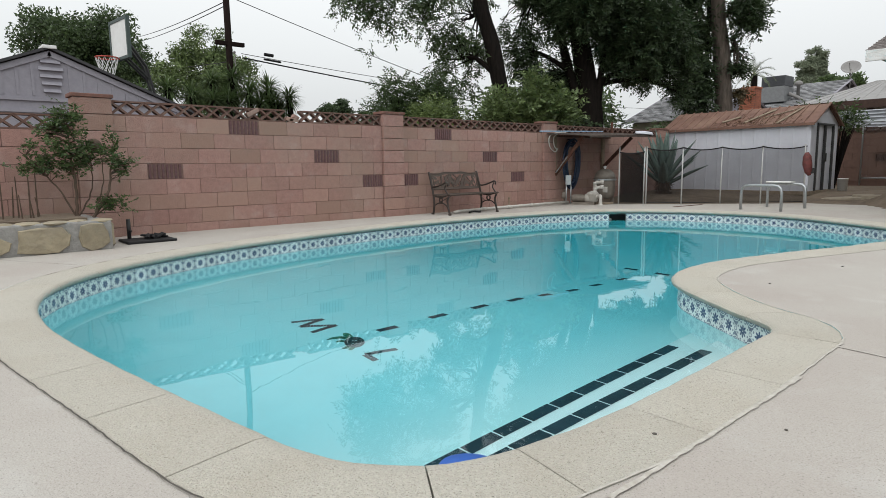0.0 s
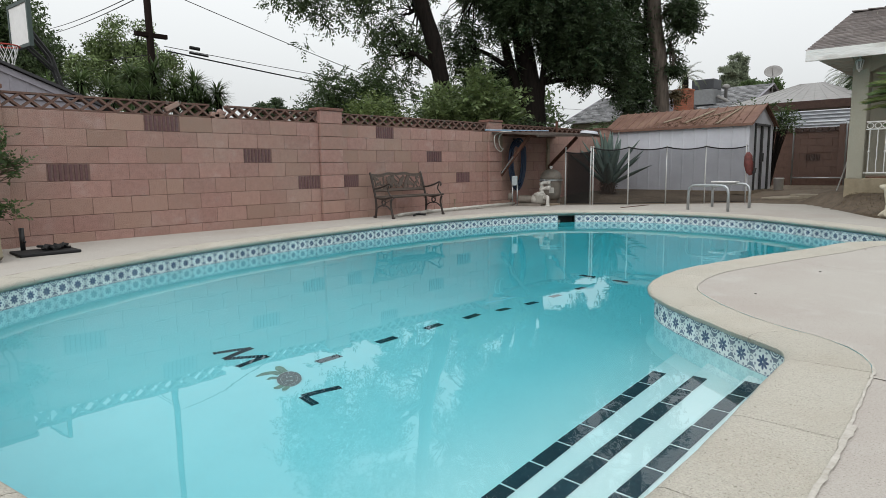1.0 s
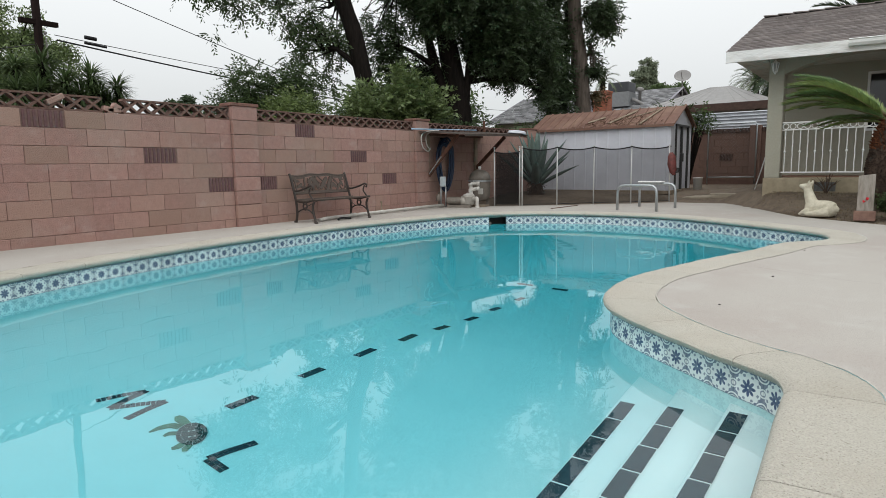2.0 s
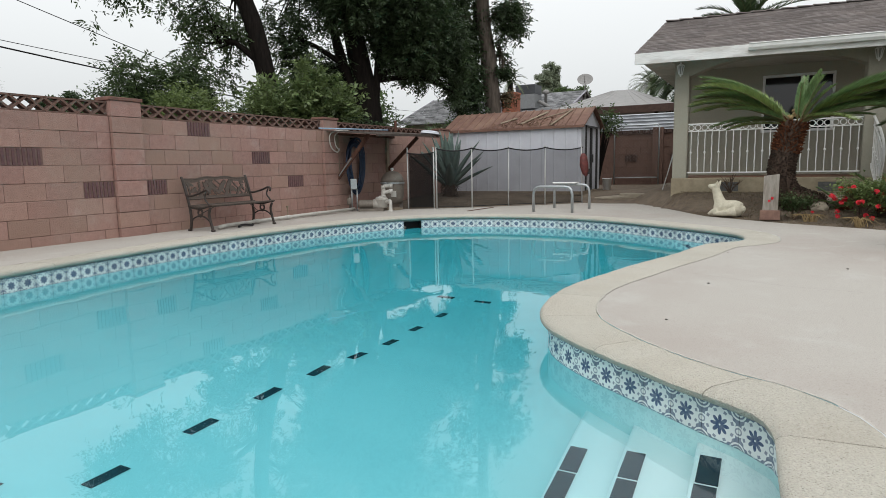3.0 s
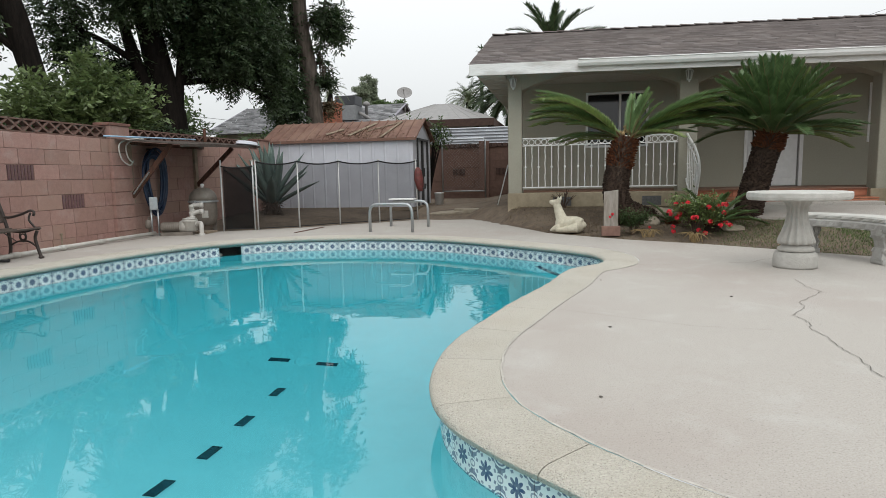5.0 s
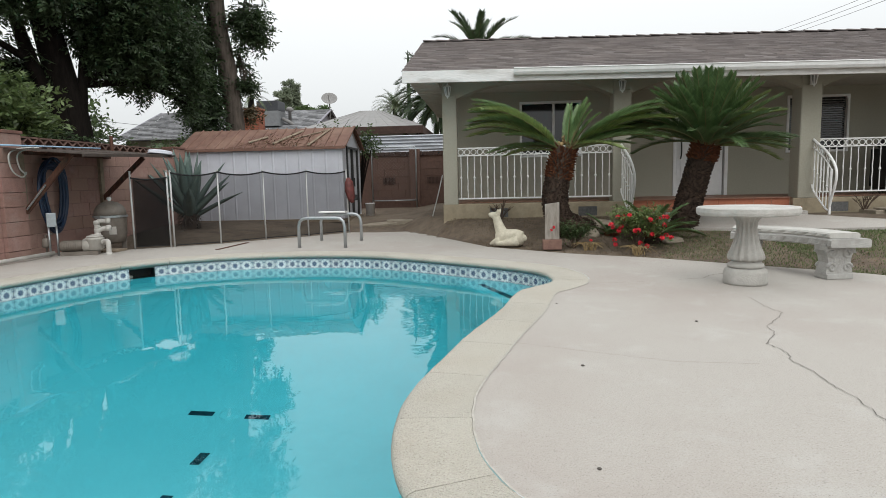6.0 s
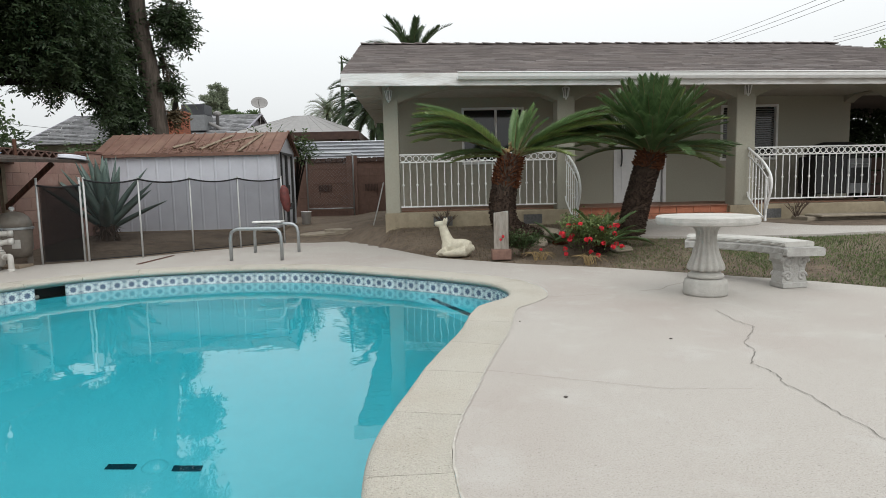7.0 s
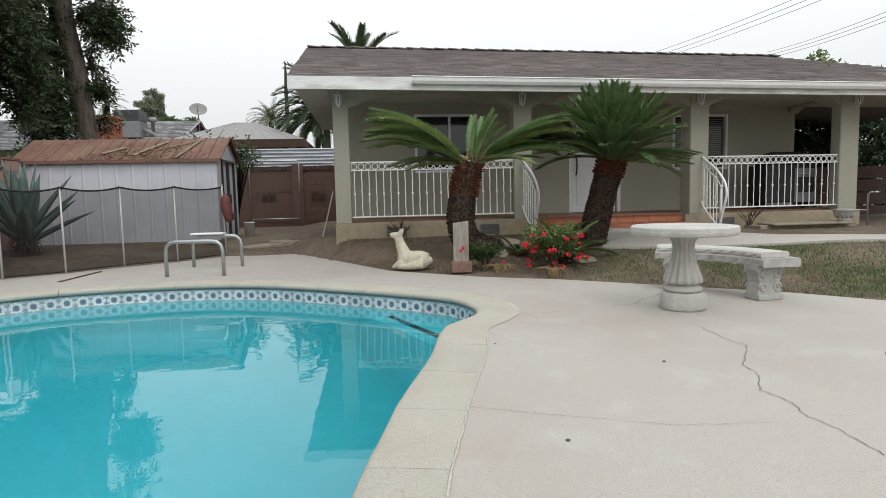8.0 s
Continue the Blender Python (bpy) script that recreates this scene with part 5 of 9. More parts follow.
for x, s, ln, rz, rt in ((1.50, 0.40, 0.45, 40, 0), (2.15, 0.5, 0.85, 55, 1), (2.85, 0.45, 0.95, 72, 2), (2.62, 0.6, 0.8, 35, 3)):
    bm = bmesh.new()
    w = 0.04 if rt < 2 else 0.028 if rt != 3 else 0.014
    box(bm, -ln / 2, ln / 2, -w, w, 0, 0.018, bevel=0.003)
    pl = solid("loose_board", bm, M_plank, "grey weathered board lying on the shed roof", "board", group="boards on the shed roof")
    p = on_roof(x, s)
    tilt = math.atan2(SR - SE + 0.03, SM - SY0 + 0.08)
    pl.matrix_world = Matrix.Translation(p) @ Matrix.Rotation(tilt, 4, "X") @ Matrix.Rotation(radians(rz), 4, "Z")
bm = bmesh.new()
for i in range(420):
    x = random.gauss(2.1, 0.42) if i % 3 else rnd(0.9, 3.2)
    p = on_roof(x, min(0.95, max(0.03, abs(random.gauss(0.25, 0.2))))) + Vector((0, 0, rnd(-0.02, 0.012)))
    leaf_mesh(bm, p, Vector((rnd(-1, 1), rnd(-1, 1), rnd(0, 0.5))), Vector((0, 0, 1)), rnd(0.04, 0.09), rnd(0.015, 0.03))
solid("leaf_litter", bm, M_litter, "dry brown leaf litter on the shed roof", "leaves", kind="stuff")

# ---- pool safety fence of posts and dark mesh ----
M_post = mat("fence_post_alu", (0.50, 0.50, 0.49), (0.42, 0.42, 0.41), 12, 0.5, metal=0.2)


def mesh_cloth():
    m = bpy.data.materials.new("fence_mesh")
    m.use_nodes = True
    nt = m.node_tree
    b = nt.nodes["Principled BSDF"]
    b.inputs["Base Color"].default_value = (0.012, 0.0125, 0.013, 1)
    b.inputs["Roughness"].default_value = 0.9
    b.inputs["Specular IOR Level"].default_value = 0.08
    clear = nt.nodes.new("ShaderNodeBsdfTransparent")
    mix = nt.nodes.new("ShaderNodeMixShader")
    mix.inputs[0].default_value = 0.47
    nt.links.new(clear.outputs[0], mix.inputs[1])
    nt.links.new(b.outputs[0], mix.inputs[2])
    nt.links.new(mix.outputs[0], nt.nodes["Material Output"].inputs["Surface"])
    return m


M_mesh = mesh_cloth()
M_hem = mat("black_hem", (0.012, 0.012, 0.013), rough=0.8)
fence = thing("pool_fence", "removable pool fence of slim posts and black mesh", "fence")
POSTS = [(1.02, 11.32), (1.50, 11.52), (1.58, 11.48), (2.15, 11.90), (2.66, 12.56), (3.27, 13.06), (3.86, 13.74)]
for i, (x, y) in enumerate(POSTS):
    bm = bmesh.new()
    tube(bm, [(x, y, -0.02), (x - 0.01, y + (0.02 if i < 6 else -0.05), 1.19)], 0.0145, 8)
    lathe(bm, [(0.018, 1.185), (0.018, 1.20), (0.006, 1.205)], 8, x - 0.01, y + (0.02 if i < 6 else -0.05))
    part("fence_post", bm, M_post, fence, smooth=True)
for i, (a, b) in enumerate(zip(POSTS, POSTS[1:])):
    if i == 1:
        continue
    bm = bmesh.new()
    hem = bmesh.new()
    k = 10
    prev = None
    line = []
    for j in range(k + 1):
        s = j / k
        x, y = a[0] + (b[0] - a[0]) * s, a[1] + (b[1] - a[1]) * s + 0.012
        sag = (0.05 if i else 0.03) * 4 * s * (1 - s)
        zt = (1.17 if i else 1.10) - sag
        q = (bm.verts.new((x, y, 0.03)), bm.verts.new((x, y, zt)))
        line.append((x, y, zt))
        if prev:
            bm.faces.new((prev[0], q[0], q[1], prev[1]))
        prev = q
    part("mesh_panel", bm, M_mesh, fence, "black see-through mesh panel")
    if i == 0:                 # the end bay hangs in folds
        for dy in (0.025, 0.04):
            bm = bmesh.new()
            bm.faces.new([bm.verts.new(c) for c in ((a[0] + 0.02, a[1] + dy, 0.03), (b[0], b[1] + dy, 0.03), (b[0], b[1] + dy, 1.08), (a[0] + 0.02, a[1] + dy, 1.08))])
            part("mesh_panel", bm, M_mesh, fence, "folded layer of black mesh")
    tube(hem, line, 0.014, 6)
    part("hem", hem, M_hem, fence)
    hem = bmesh.new()
    tube(hem, [(p[0], p[1], 0.03) for p in line], 0.008, 6)
    part("hem", hem, M_hem, fence)

# things hung by the last fence post
bm = bmesh.new()
tube(bm, [(-0.02, 0, 0.24), (-0.01, 0, 0.16), (0.0, 0, 0.0), (0.03, 0, -0.16), (0.05, 0, -0.23)], [0.03, 0.075, 0.09, 0.07, 0.03], 10)
bag = solid("hanging_buoy", bm, mat("faded_red_plastic", (0.17, 0.045, 0.04), (0.09, 0.03, 0.027), 14, 0.7), "faded red float hung on the fence post", "float", smooth=True, at=(3.92, 13.64, 0.80))
bm = bmesh.new()
tube(bm, [(0.06, 0, -0.17), (0.12, 0, -0.16), (0.13, 0, -0.08)], 0.03, 8)
part("float_cap", bm, M_trimdark, bag, "dark rubber end")

# ---- chrome hand rails at the deep end, the rear one with a white board ----


def hoop(x0, y0, x1, y1, h, name, label):
    t = thing(name, label, "handrail", "pool handrails", at=(x0, y0, 0))
    ln = math.hypot(x1 - x0, y1 - y0)
    t.matrix_world = pose(x0, y0, 0, 0, 0, math.degrees(math.atan2(y1 - y0, x1 - x0)))
    bm = bmesh.new()
    pts = [(0, 0, -0.02), (0, 0, h - 0.13), (0.02, 0, h - 0.05), (0.07, 0, h - 0.01), (0.14, 0, h), (ln - 0.14, 0, h), (ln - 0.07, 0, h - 0.01), (ln - 0.02, 0, h - 0.05), (ln, 0, h - 0.13), (ln, 0, -0.02)]
    tube(bm, pts, 0.024, 12)
    part("bar", bm, M_galv, t, smooth=True)
    return t, ln


hoop(3.70, 11.14, 4.42, 11.05, 0.44, "pool_handrail", "grey metal pool handrail hoop on the deck")
t_, ln_ = hoop(3.75, 12.18, 4.44, 12.10, 0.44, "board_stand", "grey metal hoop carrying a short white board")
bm = bmesh.new()
box(bm, 0.0, 0.46, -0.09, 0.09, 0.464, 0.488, bevel=0.006)
part("board", bm, M_white, t_, "white painted board")

# ---- flat stones between shed and house ----
for x, y, sx, sy, rz, z in ((4.78, 15.2, 0.42, 0.28, 12, 0.10), (4.98, 14.75, 0.40, 0.22, -8, 0.07), (4.92, 14.85, 0.32, 0.2, 20, 0.12), (4.3, 14.9, 0.5, 0.3, 5, 0.05)):
    bm = bmesh.new()
    k = 9
    ring = [(sx * math.cos(2 * math.pi * i / k) * rnd(0.8, 1.15), sy * math.sin(2 * math.pi * i / k) * rnd(0.8, 1.15)) for i in range(k)]
    lo = [bm.verts.new((a, b, -0.06)) for a, b in ring]
    hi = [bm.verts.new((a * 0.97, b * 0.97, 0.03)) for a, b in ring]
    bm.faces.new(hi)
    bm.faces.new(lo[::-1])
    for i in range(k):
        bm.faces.new((lo[i], lo[(i + 1) % k], hi[(i + 1) % k], hi[i]))
    ob = solid("flagstone", bm, M_rock, "loose flat flagstone on bare soil", "stone", group="loose flagstones", at=(x, y, z))
    ob.rotation_euler = (radians(rnd(-3, 3)), radians(rnd(-4, 4)), radians(rz))


# ---- garden bench of cast iron with a pierced back ----
def garden_bench():
    b = thing("garden_bench", "dark cast-iron bench with pierced vine back", "bench", at=(0.285, 6.715, 0), rz=90)
    M_iron = mat("bronze_iron", (0.045, 0.032, 0.027), (0.026, 0.02, 0.017), 15, 0.6, 0.2, 60)
    M_slat = mat("bench_slat", (0.10, 0.074, 0.060), (0.06, 0.044, 0.036), 9, 0.8, 0.3, 40, stretch=(1, 6, 6))
    L, D = 1.17, -0.375           # along the wall; to the front
    for x in (0, L):
        bm = bmesh.new()
        tube(bm, spline([(x, 0.03, 0), (x, 0.0, 0.14), (x, 0.01, 0.30), (x, 0.06, 0.50), (x, 0.13, 0.72), (x, 0.145, 0.745)], 0.04), 0.019, 8)
        tube(bm, spline([(x, D - 0.045, 0), (x, D - 0.005, 0.12), (x, D + 0.02, 0.24), (x, D - 0.015, 0.325)], 0.04), 0.018, 8)
        tube(bm, [(x, D - 0.06, 0.008), (x, D - 0.02, 0.02)], 0.022, 8)
        tube(bm, [(x, 0.02, 0.008), (x, 0.06, 0.012)], 0.022, 8)
        tube(bm, spline([(x, D - 0.05, 0.355), (x, D + 0.02, 0.35), (x, D * 0.5, 0.315), (x, 0.0, 0.33)], 0.05), 0.018, 8)
        tube(bm, spline([(x, 0.075, 0.50), (x, -0.02, 0.485), (x, D * 0.55, 0.525), (x, D * 0.86, 0.565), (x, D + 0.0, 0.545), (x, D + 0.015, 0.505)], 0.025), 0.015, 8)
        tube(bm, spline([(x, D + 0.05, 0.54), (x, D + 0.085, 0.46), (x, D + 0.04, 0.40), (x, D + 0.0, 0.355)], 0.03), 0.012, 6)
        tube(bm, spline([(x, 0.0, 0.15), (x, D * 0.3, 0.20), (x, D * 0.7, 0.20), (x, D + 0.0, 0.13)], 0.03), 0.011, 6)
        tube(bm, spline([(x, D * 0.5, 0.195), (x, D * 0.5 - 0.05, 0.245), (x, D * 0.5 - 0.03, 0.31)], 0.03), 0.008, 6)
        tube(bm, spline([(x, D * 0.5, 0.195), (x, D * 0.5 + 0.05, 0.245), (x, D * 0.5 + 0.03, 0.31)], 0.03), 0.008, 6)
        tube(bm, [(x, D * 0.5 + 0.035 * math.cos(a), 0.255 + 0.035 * math.sin(a)) for a in [2 * math.pi * i / 12 for i in range(13)]], 0.008, 5, cap=False)
        part("end_casting", bm, M_iron, b, "scrolled iron end frame", smooth=True)
    for x0, y0, x1, y1 in ((0.0, D * 0.25, 0.25, D * 0.5), (L, D * 0.25, L - 0.25, D * 0.5)):
        bm = bmesh.new()
        tube(bm, [(x0, y0, 0.20), (x1, y1, 0.325)], 0.006, 6)
        part("stay_rod", bm, M_iron, b)
    for i in range(7):
        bm = bmesh.new()
        s = i / 6
        y, z = -0.01 + (D - 0.03) * s, 0.352 - 0.022 * math.sin(math.pi * min(1, s * 1.1)) + 0.006 * s
        box(bm, -0.02, L + 0.02, y - 0.021, y + 0.021, z - 0.009, z + 0.009, bevel=0.004)
        for v_ in bm.verts:
            v_.co.z -= 0.010 * math.sin(math.pi * max(0, min(1, v_.co.x / L)))
        part("seat_slat", bm, M_slat, b)

    def bk(x, s, o=0.0):
        return (x, 0.055 + 0.085 * s + o, 0.43 + 0.30 * s)

    def crest(x):
        return 0.93 + 0.09 * math.sin(math.pi * x / L) ** 2 + 0.025 * math.cos(6 * math.pi * x / L)
    # the pierced panel is a grid of iron with openings left out where the vine pattern is cut through
    rng = random.Random(5)
    stems_ = [(rng.uniform(0.02, L - 0.02), rng.uniform(-0.6, 0.6), rng.uniform(0.0, 6.28)) for _ in range(11)]
    buds = [(rng.uniform(0.08, L - 0.08), rng.uniform(0.2, 0.85), rng.uniform(0.05, 0.09), rng.uniform(0.014, 0.026), rng.uniform(0.4, 1.2) * rng.choice((-1, 1))) for _ in range(15)] + [(L * 0.56, 0.52, 0.14, 0.032, 0.8), (L * 0.42, 0.56, 0.13, 0.030, -0.8), (L * 0.66, 0.5, 0.11, 0.028, 1.1), (L * 0.33, 0.5, 0.10, 0.026, -1.1)]

    def iron_at(x, s):
        if s < 0.16 or s > crest(x) - 0.13 or x < 0.035 or x > L - 0.035:
            return True
        for x0, lean_, ph in stems_:
            if abs(x - (x0 + lean_ * 0.45 * (s - 0.2) + 0.03 * math.sin(4 * s + ph))) < 0.012:
                return True
        for bx, bs, a_, b_, tilt in buds:
            dx, dz = x - bx, (s - bs) * 0.30
            u, v = dx * math.cos(tilt) + dz * math.sin(tilt), -dx * math.sin(tilt) + dz * math.cos(tilt)
            if (u / a_) ** 2 + (v / b_) ** 2 < 1:
                return True
        return False
    nx_, nz_ = 94, 26
    bm = bmesh.new()
    for i in range(nx_):
        for j in range(nz_):
            xa, xb = L * i / nx_, L * (i + 1) / nx_
            sa, sb = crest((xa + xb) / 2) * j / nz_, crest((xa + xb) / 2) * (j + 1) / nz_
            if iron_at((xa + xb) / 2, (sa + sb) / 2):
                q = [bm.verts.new(bk(x, s, o)) for o in (-0.007, 0.007) for x, s in ((xa, sa), (xb, sa), (xb, sb), (xa, sb))]
                for f in ((0, 1, 2, 3), (7, 6, 5, 4), (0, 4, 5, 1), (1, 5, 6, 2), (2, 6, 7, 3), (3, 7, 4, 0)):
                    bm.faces.new([q[k] for k in f])
    part("back_panel", bm, M_slat, b, "pierced vine-pattern back panel")
    bm = bmesh.new()
    tube(bm, [bk(L * i / 24, crest(L * i / 24), 0.0) for i in range(25)], 0.013, 6)
    tube(bm, [bk(0.0, 0.02, -0.004), bk(L, 0.02, -0.004)], 0.013, 6)
    part("back_frame", bm, M_slat, b, smooth=True)


garden_bench()

# ---- white pipe along the wall foot ----
pipe = thing("wall_pipe", "white plastic pipe lying along the wall foot", "pipe")
bm = bmesh.new()
tube(bm, [(0.50, 7.0, 0.03), (0.42, 7.2, 0.035), (0.34, 8.2, 0.04), (0.30, 9.4, 0.045), (0.33, 10.45, 0.05)], 0.028, 10)
part("run", bm, M_white_pvc, pipe, smooth=True)
for x, y in ((0.37, 7.85), (0.33, 8.6), (0.305, 9.3)):
    bm = bmesh.new()
    tube(bm, [(x, y - 0.05, 0.04), (x, y + 0.05, 0.04)], 0.035, 10)
    part("coupling", bm, M_white_pvc, pipe, smooth=True)
bm = bmesh.new()
tube(bm, [(0.33, 8.6, 0.05), (0.325, 8.6, 0.2)], 0.011, 8)
lathe(bm, [(0.018, 0.2), (0.018, 0.225)], 8, 0.325, 8.6)
part("riser", bm, M_plank, pipe, "thin brown riser stub")
bm = bmesh.new()
tube(bm, spline([(0.62, 7.25, 0.02), (0.55, 7.4, 0.03), (0.6, 7.52, 0.02), (0.52, 7.62, 0.015)], 0.04), 0.018, 6)
solid("dropped_strap", bm, M_hem, "short dark strap lying on the deck", "strap")

# ---- pump corner: lean-to roof, filter, pump, hose ----
M_brace = mat("red_brown_timber", (0.125, 0.055, 0.034), (0.06, 0.028, 0.02), 8, 0.85, 0.4, 40, stretch=(4, 4, 1))
M_tank = mat("filter_tank", (0.205, 0.178, 0.150), (0.15, 0.13, 0.108), 10, 0.55, spots=(0.111, 0.0978, 0.085), sscale=4, samount=0.5)
M_darkedge = mat("dark_weathered_edge", (0.07, 0.052, 0.042), (0.04, 0.03, 0.025), 9, 0.9, 0.3, 30)
lean = thing("lean_to_roof", "weathered timber lean-to roof over pool pump", "roof")
bm = bmesh.new()
for i in range(9):
    y = 10.05 + i * 0.26
    q = box(bm, 0.055, 1.2, y, y + 0.2595, 0, 0.016)
    for v_ in q:
        v_.co.z += 1.58 - 0.09 * v_.co.x - 0.07 * (12.4 - v_.co.y) / 2.35 + rnd(-0.003, 0.003)
part("roof_board", bm, M_darkedge, lean, "dark weathered roof boards")
bm = bmesh.new()
for v_ in box(bm, 1.165, 1.205, 10.04, 12.40, 1.449, 1.482):
    v_.co.z -= 0.07 * (12.4 - v_.co.y) / 2.35
part("front_beam", bm, M_darkedge, lean, "thin dark front beam")
bm = bmesh.new()
box(bm, 0.0, 0.06, 10.42, 12.4, 1.45, 1.50)
part("ledger", bm, M_brace, lean)
for y, zl in ((10.37, 0.64), (12.14, 0.78)):
    bm = bmesh.new()
    d = Vector((0.76, -0.02, 1.44 - zl))
    box(bm, -0.02, 0.02, -0.036, 0.036, 0, d.length, m=Matrix.Translation((0.04, y, zl)) @ d.to_track_quat("Z", "Y").to_matrix().to_4x4())
    part("brace", bm, M_brace, lean, "diagonal red-brown timber brace")
    bm = bmesh.new()
    box(bm, 0.002, 0.05, y - 0.045, y + 0.045, zl - 0.1, 1.46)
    part("wall_post", bm, M_plank, lean)
bm = bmesh.new()
for i in range(14):
    s = i / 14
    p = Vector((0.07 + 0.30 * s, 10.33, 0.68 + 0.33 * s))
    tube(bm, [p + Vector((0.02, 0, 0)), p + Vector((0.05, -0.01, 0.03))], 0.012, 6)
part("hook_row", bm, mat("mixed_plastic_hooks", (0.35, 0.33, 0.30), (0.12, 0.14, 0.16), 60, 0.6), lean)
bm = bmesh.new()
lathe(bm, [(0.215, 0), (0.225, 0.012), (0.20, 0.02), (0.205, 0.045), (0.19, 0.06), (0.12, 0.07), (0.05, 0.072)], 24)
for v_ in bm.verts:
    v_.co.y *= 0.62
lid = solid("white_tub_lid", bm, M_shedwall, "dull white plastic lid resting on the lean-to roof", "lid", smooth=True, at=(1.10, 12.12, 1.49))
lid.rotation_euler = (0, radians(5), radians(60))
bm = bmesh.new()
tube(bm, [(0.12, 12.35, 1.57), (0.12, 12.35, 1.83)], 0.03, 10)
solid("stub_pipe", bm, M_brace, "brown pipe stub standing on the lean-to roof", "pipe")
for k_, (c, w, z) in enumerate((((0.30, 0.45, 0.60), 0.014, 1.645), ((0.70, 0.70, 0.68), 0.012, 1.66))):
    bm = bmesh.new()
    tube(bm, [(0.33 - 0.1 * k_, 9.5 + 0.6 * k_, z - 0.115), (0.60 - 0.2 * k_, 11.3, z - 0.085)], w * 0.8, 8)
    solid("pool_pole", bm, mat("pole_paint", c, tuple(q * 0.8 for q in c), 10, 0.4), "long telescopic pool pole lying on the lean-to roof", "pole", group="pool poles", smooth=True)
bm = bmesh.new()
tube(bm, spline([(0.2, 10.42, 1.54), (0.13, 10.20, 1.51), (0.10, 10.08, 1.42), (0.10, 10.12, 1.22), (0.09, 10.3, 1.13), (0.08, 10.40, 1.2)], 0.03), 0.011, 8)
tube(bm, spline([(0.22, 10.5, 1.54), (0.15, 10.32, 1.51), (0.11, 10.22, 1.42), (0.10, 10.26, 1.25), (0.09, 10.38, 1.17)], 0.03), 0.011, 8)
solid("looped_rope", bm, M_white_pvc, "white cord hanging in a loop by the pillar", "cord", smooth=True)
M_hose = mat("blue_hose", (0.013, 0.027, 0.06), (0.008, 0.018, 0.04), 12, 0.45)
hose = thing("pool_hose", "coiled blue pool vacuum hose hung on wall", "hose")
for i in range(7):
    bm = bmesh.new()
    cy, w, h, cz = 10.82 + rnd(-0.05, 0.05), 0.24 + rnd(-0.04, 0.05), 0.46 + rnd(-0.07, 0.07), 0.86 + rnd(-0.05, 0.05)
    tube(bm, [(0.10 + 0.03 * (i % 3) + 0.02 * math.sin(a * 2), cy + w * math.cos(a), cz + h * math.sin(a)) for a in [2 * math.pi * j / 28 for j in range(29)]], 0.022, 8, cap=False)
    part("coil", bm, M_hose, hose, smooth=True)
bm = bmesh.new()
tube(bm, [(0.02, 10.82, 1.40), (0.2, 10.82, 1.38)], 0.015, 8)
part("hook", bm, M_blackmetal, hose)

filt = thing("pool_filter", "grey dome-topped pool filter tank with clamp band", "filter", at=(0.62, 11.38, 0))
bm = bmesh.new()
lathe(bm, [(0.17, 0.10), (0.20, 0.13), (0.222, 0.25), (0.228, 0.48), (0.235, 0.50)], 28)
part("tank", bm, M_tank, filt, smooth=True)
bm = bmesh.new()
lathe(bm, [(0.235, 0.515), (0.225, 0.60), (0.19, 0.67), (0.12, 0.725), (0.05, 0.745), (0.04, 0.75)], 28)
part("dome", bm, M_tank, filt, "rounded tank dome", smooth=True)
bm = bmesh.new()
lathe(bm, [(0.236, 0.495), (0.25, 0.50), (0.25, 0.525), (0.236, 0.53)], 28)
box(bm, -0.06, 0.02, -0.285, -0.24, 0.49, 0.535, bevel=0.006)
part("clamp_band", bm, M_galv, filt, "steel clamp band")
bm = bmesh.new()
lathe(bm, [(0.02, 0.745), (0.02, 0.77)], 12)
lathe(bm, [(0.032, 0.77), (0.034, 0.80), (0.02, 0.815)], 14)
part("gauge", bm, M_white, filt, "small white pressure gauge")
for a in (0.6, 2.7, 4.8):
    bm = bmesh.new()
    box(bm, 0.13, 0.20, -0.03, 0.03, 0, 0.16, bevel=0.006, m=Matrix.Rotation(a, 4, "Z"))
    part("foot", bm, M_tank, filt)
bm = bmesh.new()
box(bm, 0.0, 0.10, -0.236, -0.225, 0.24, 0.36)
part("label_plate", bm, M_white_pvc, filt, "pale label plate").rotation_euler = (0, 0, radians(25))

pump = thing("pool_pump", "grey pool pump with white plastic pipework", "pump", at=(0.78, 10.72, 0))
bm = bmesh.new()
tube(bm, [(-0.42, -0.16, 0.13), (-0.40, -0.153, 0.13), (-0.16, -0.06, 0.13), (-0.12, -0.05, 0.13)], [0.06, 0.078, 0.078, 0.06], 16)
part("motor", bm, M_tank, pump, "grey finned motor", smooth=True)
bm = bmesh.new()
for i in range(7):
    s = 0.1 + i * 0.11
    c = Vector((-0.40, -0.153, 0.13)).lerp(Vector((-0.16, -0.06, 0.13)), s)
    d = Vector((0.24, 0.093, 0)).normalized() * 0.006
    tube(bm, [c - d, c + d], 0.084, 16)
part("motor_fin", bm, M_tank, pump)
bm = bmesh.new()
lathe(bm, [(0.09, 0.05), (0.115, 0.08), (0.115, 0.2), (0.125, 0.21), (0.125, 0.235), (0.10, 0.25)], 20)
tube(bm, [(-0.14, -0.05, 0.13), (0, 0, 0.13)], 0.1, 14)
part("strainer_pot", bm, mat("pump_pot", (0.42, 0.40, 0.36), (0.34, 0.32, 0.29), 14, 0.55), pump, smooth=True)
bm = bmesh.new()
lathe(bm, [(0.11, 0.25), (0.11, 0.265), (0.05, 0.275)], 20)
box(bm, -0.05, 0.05, -0.012, 0.012, 0.265, 0.29)
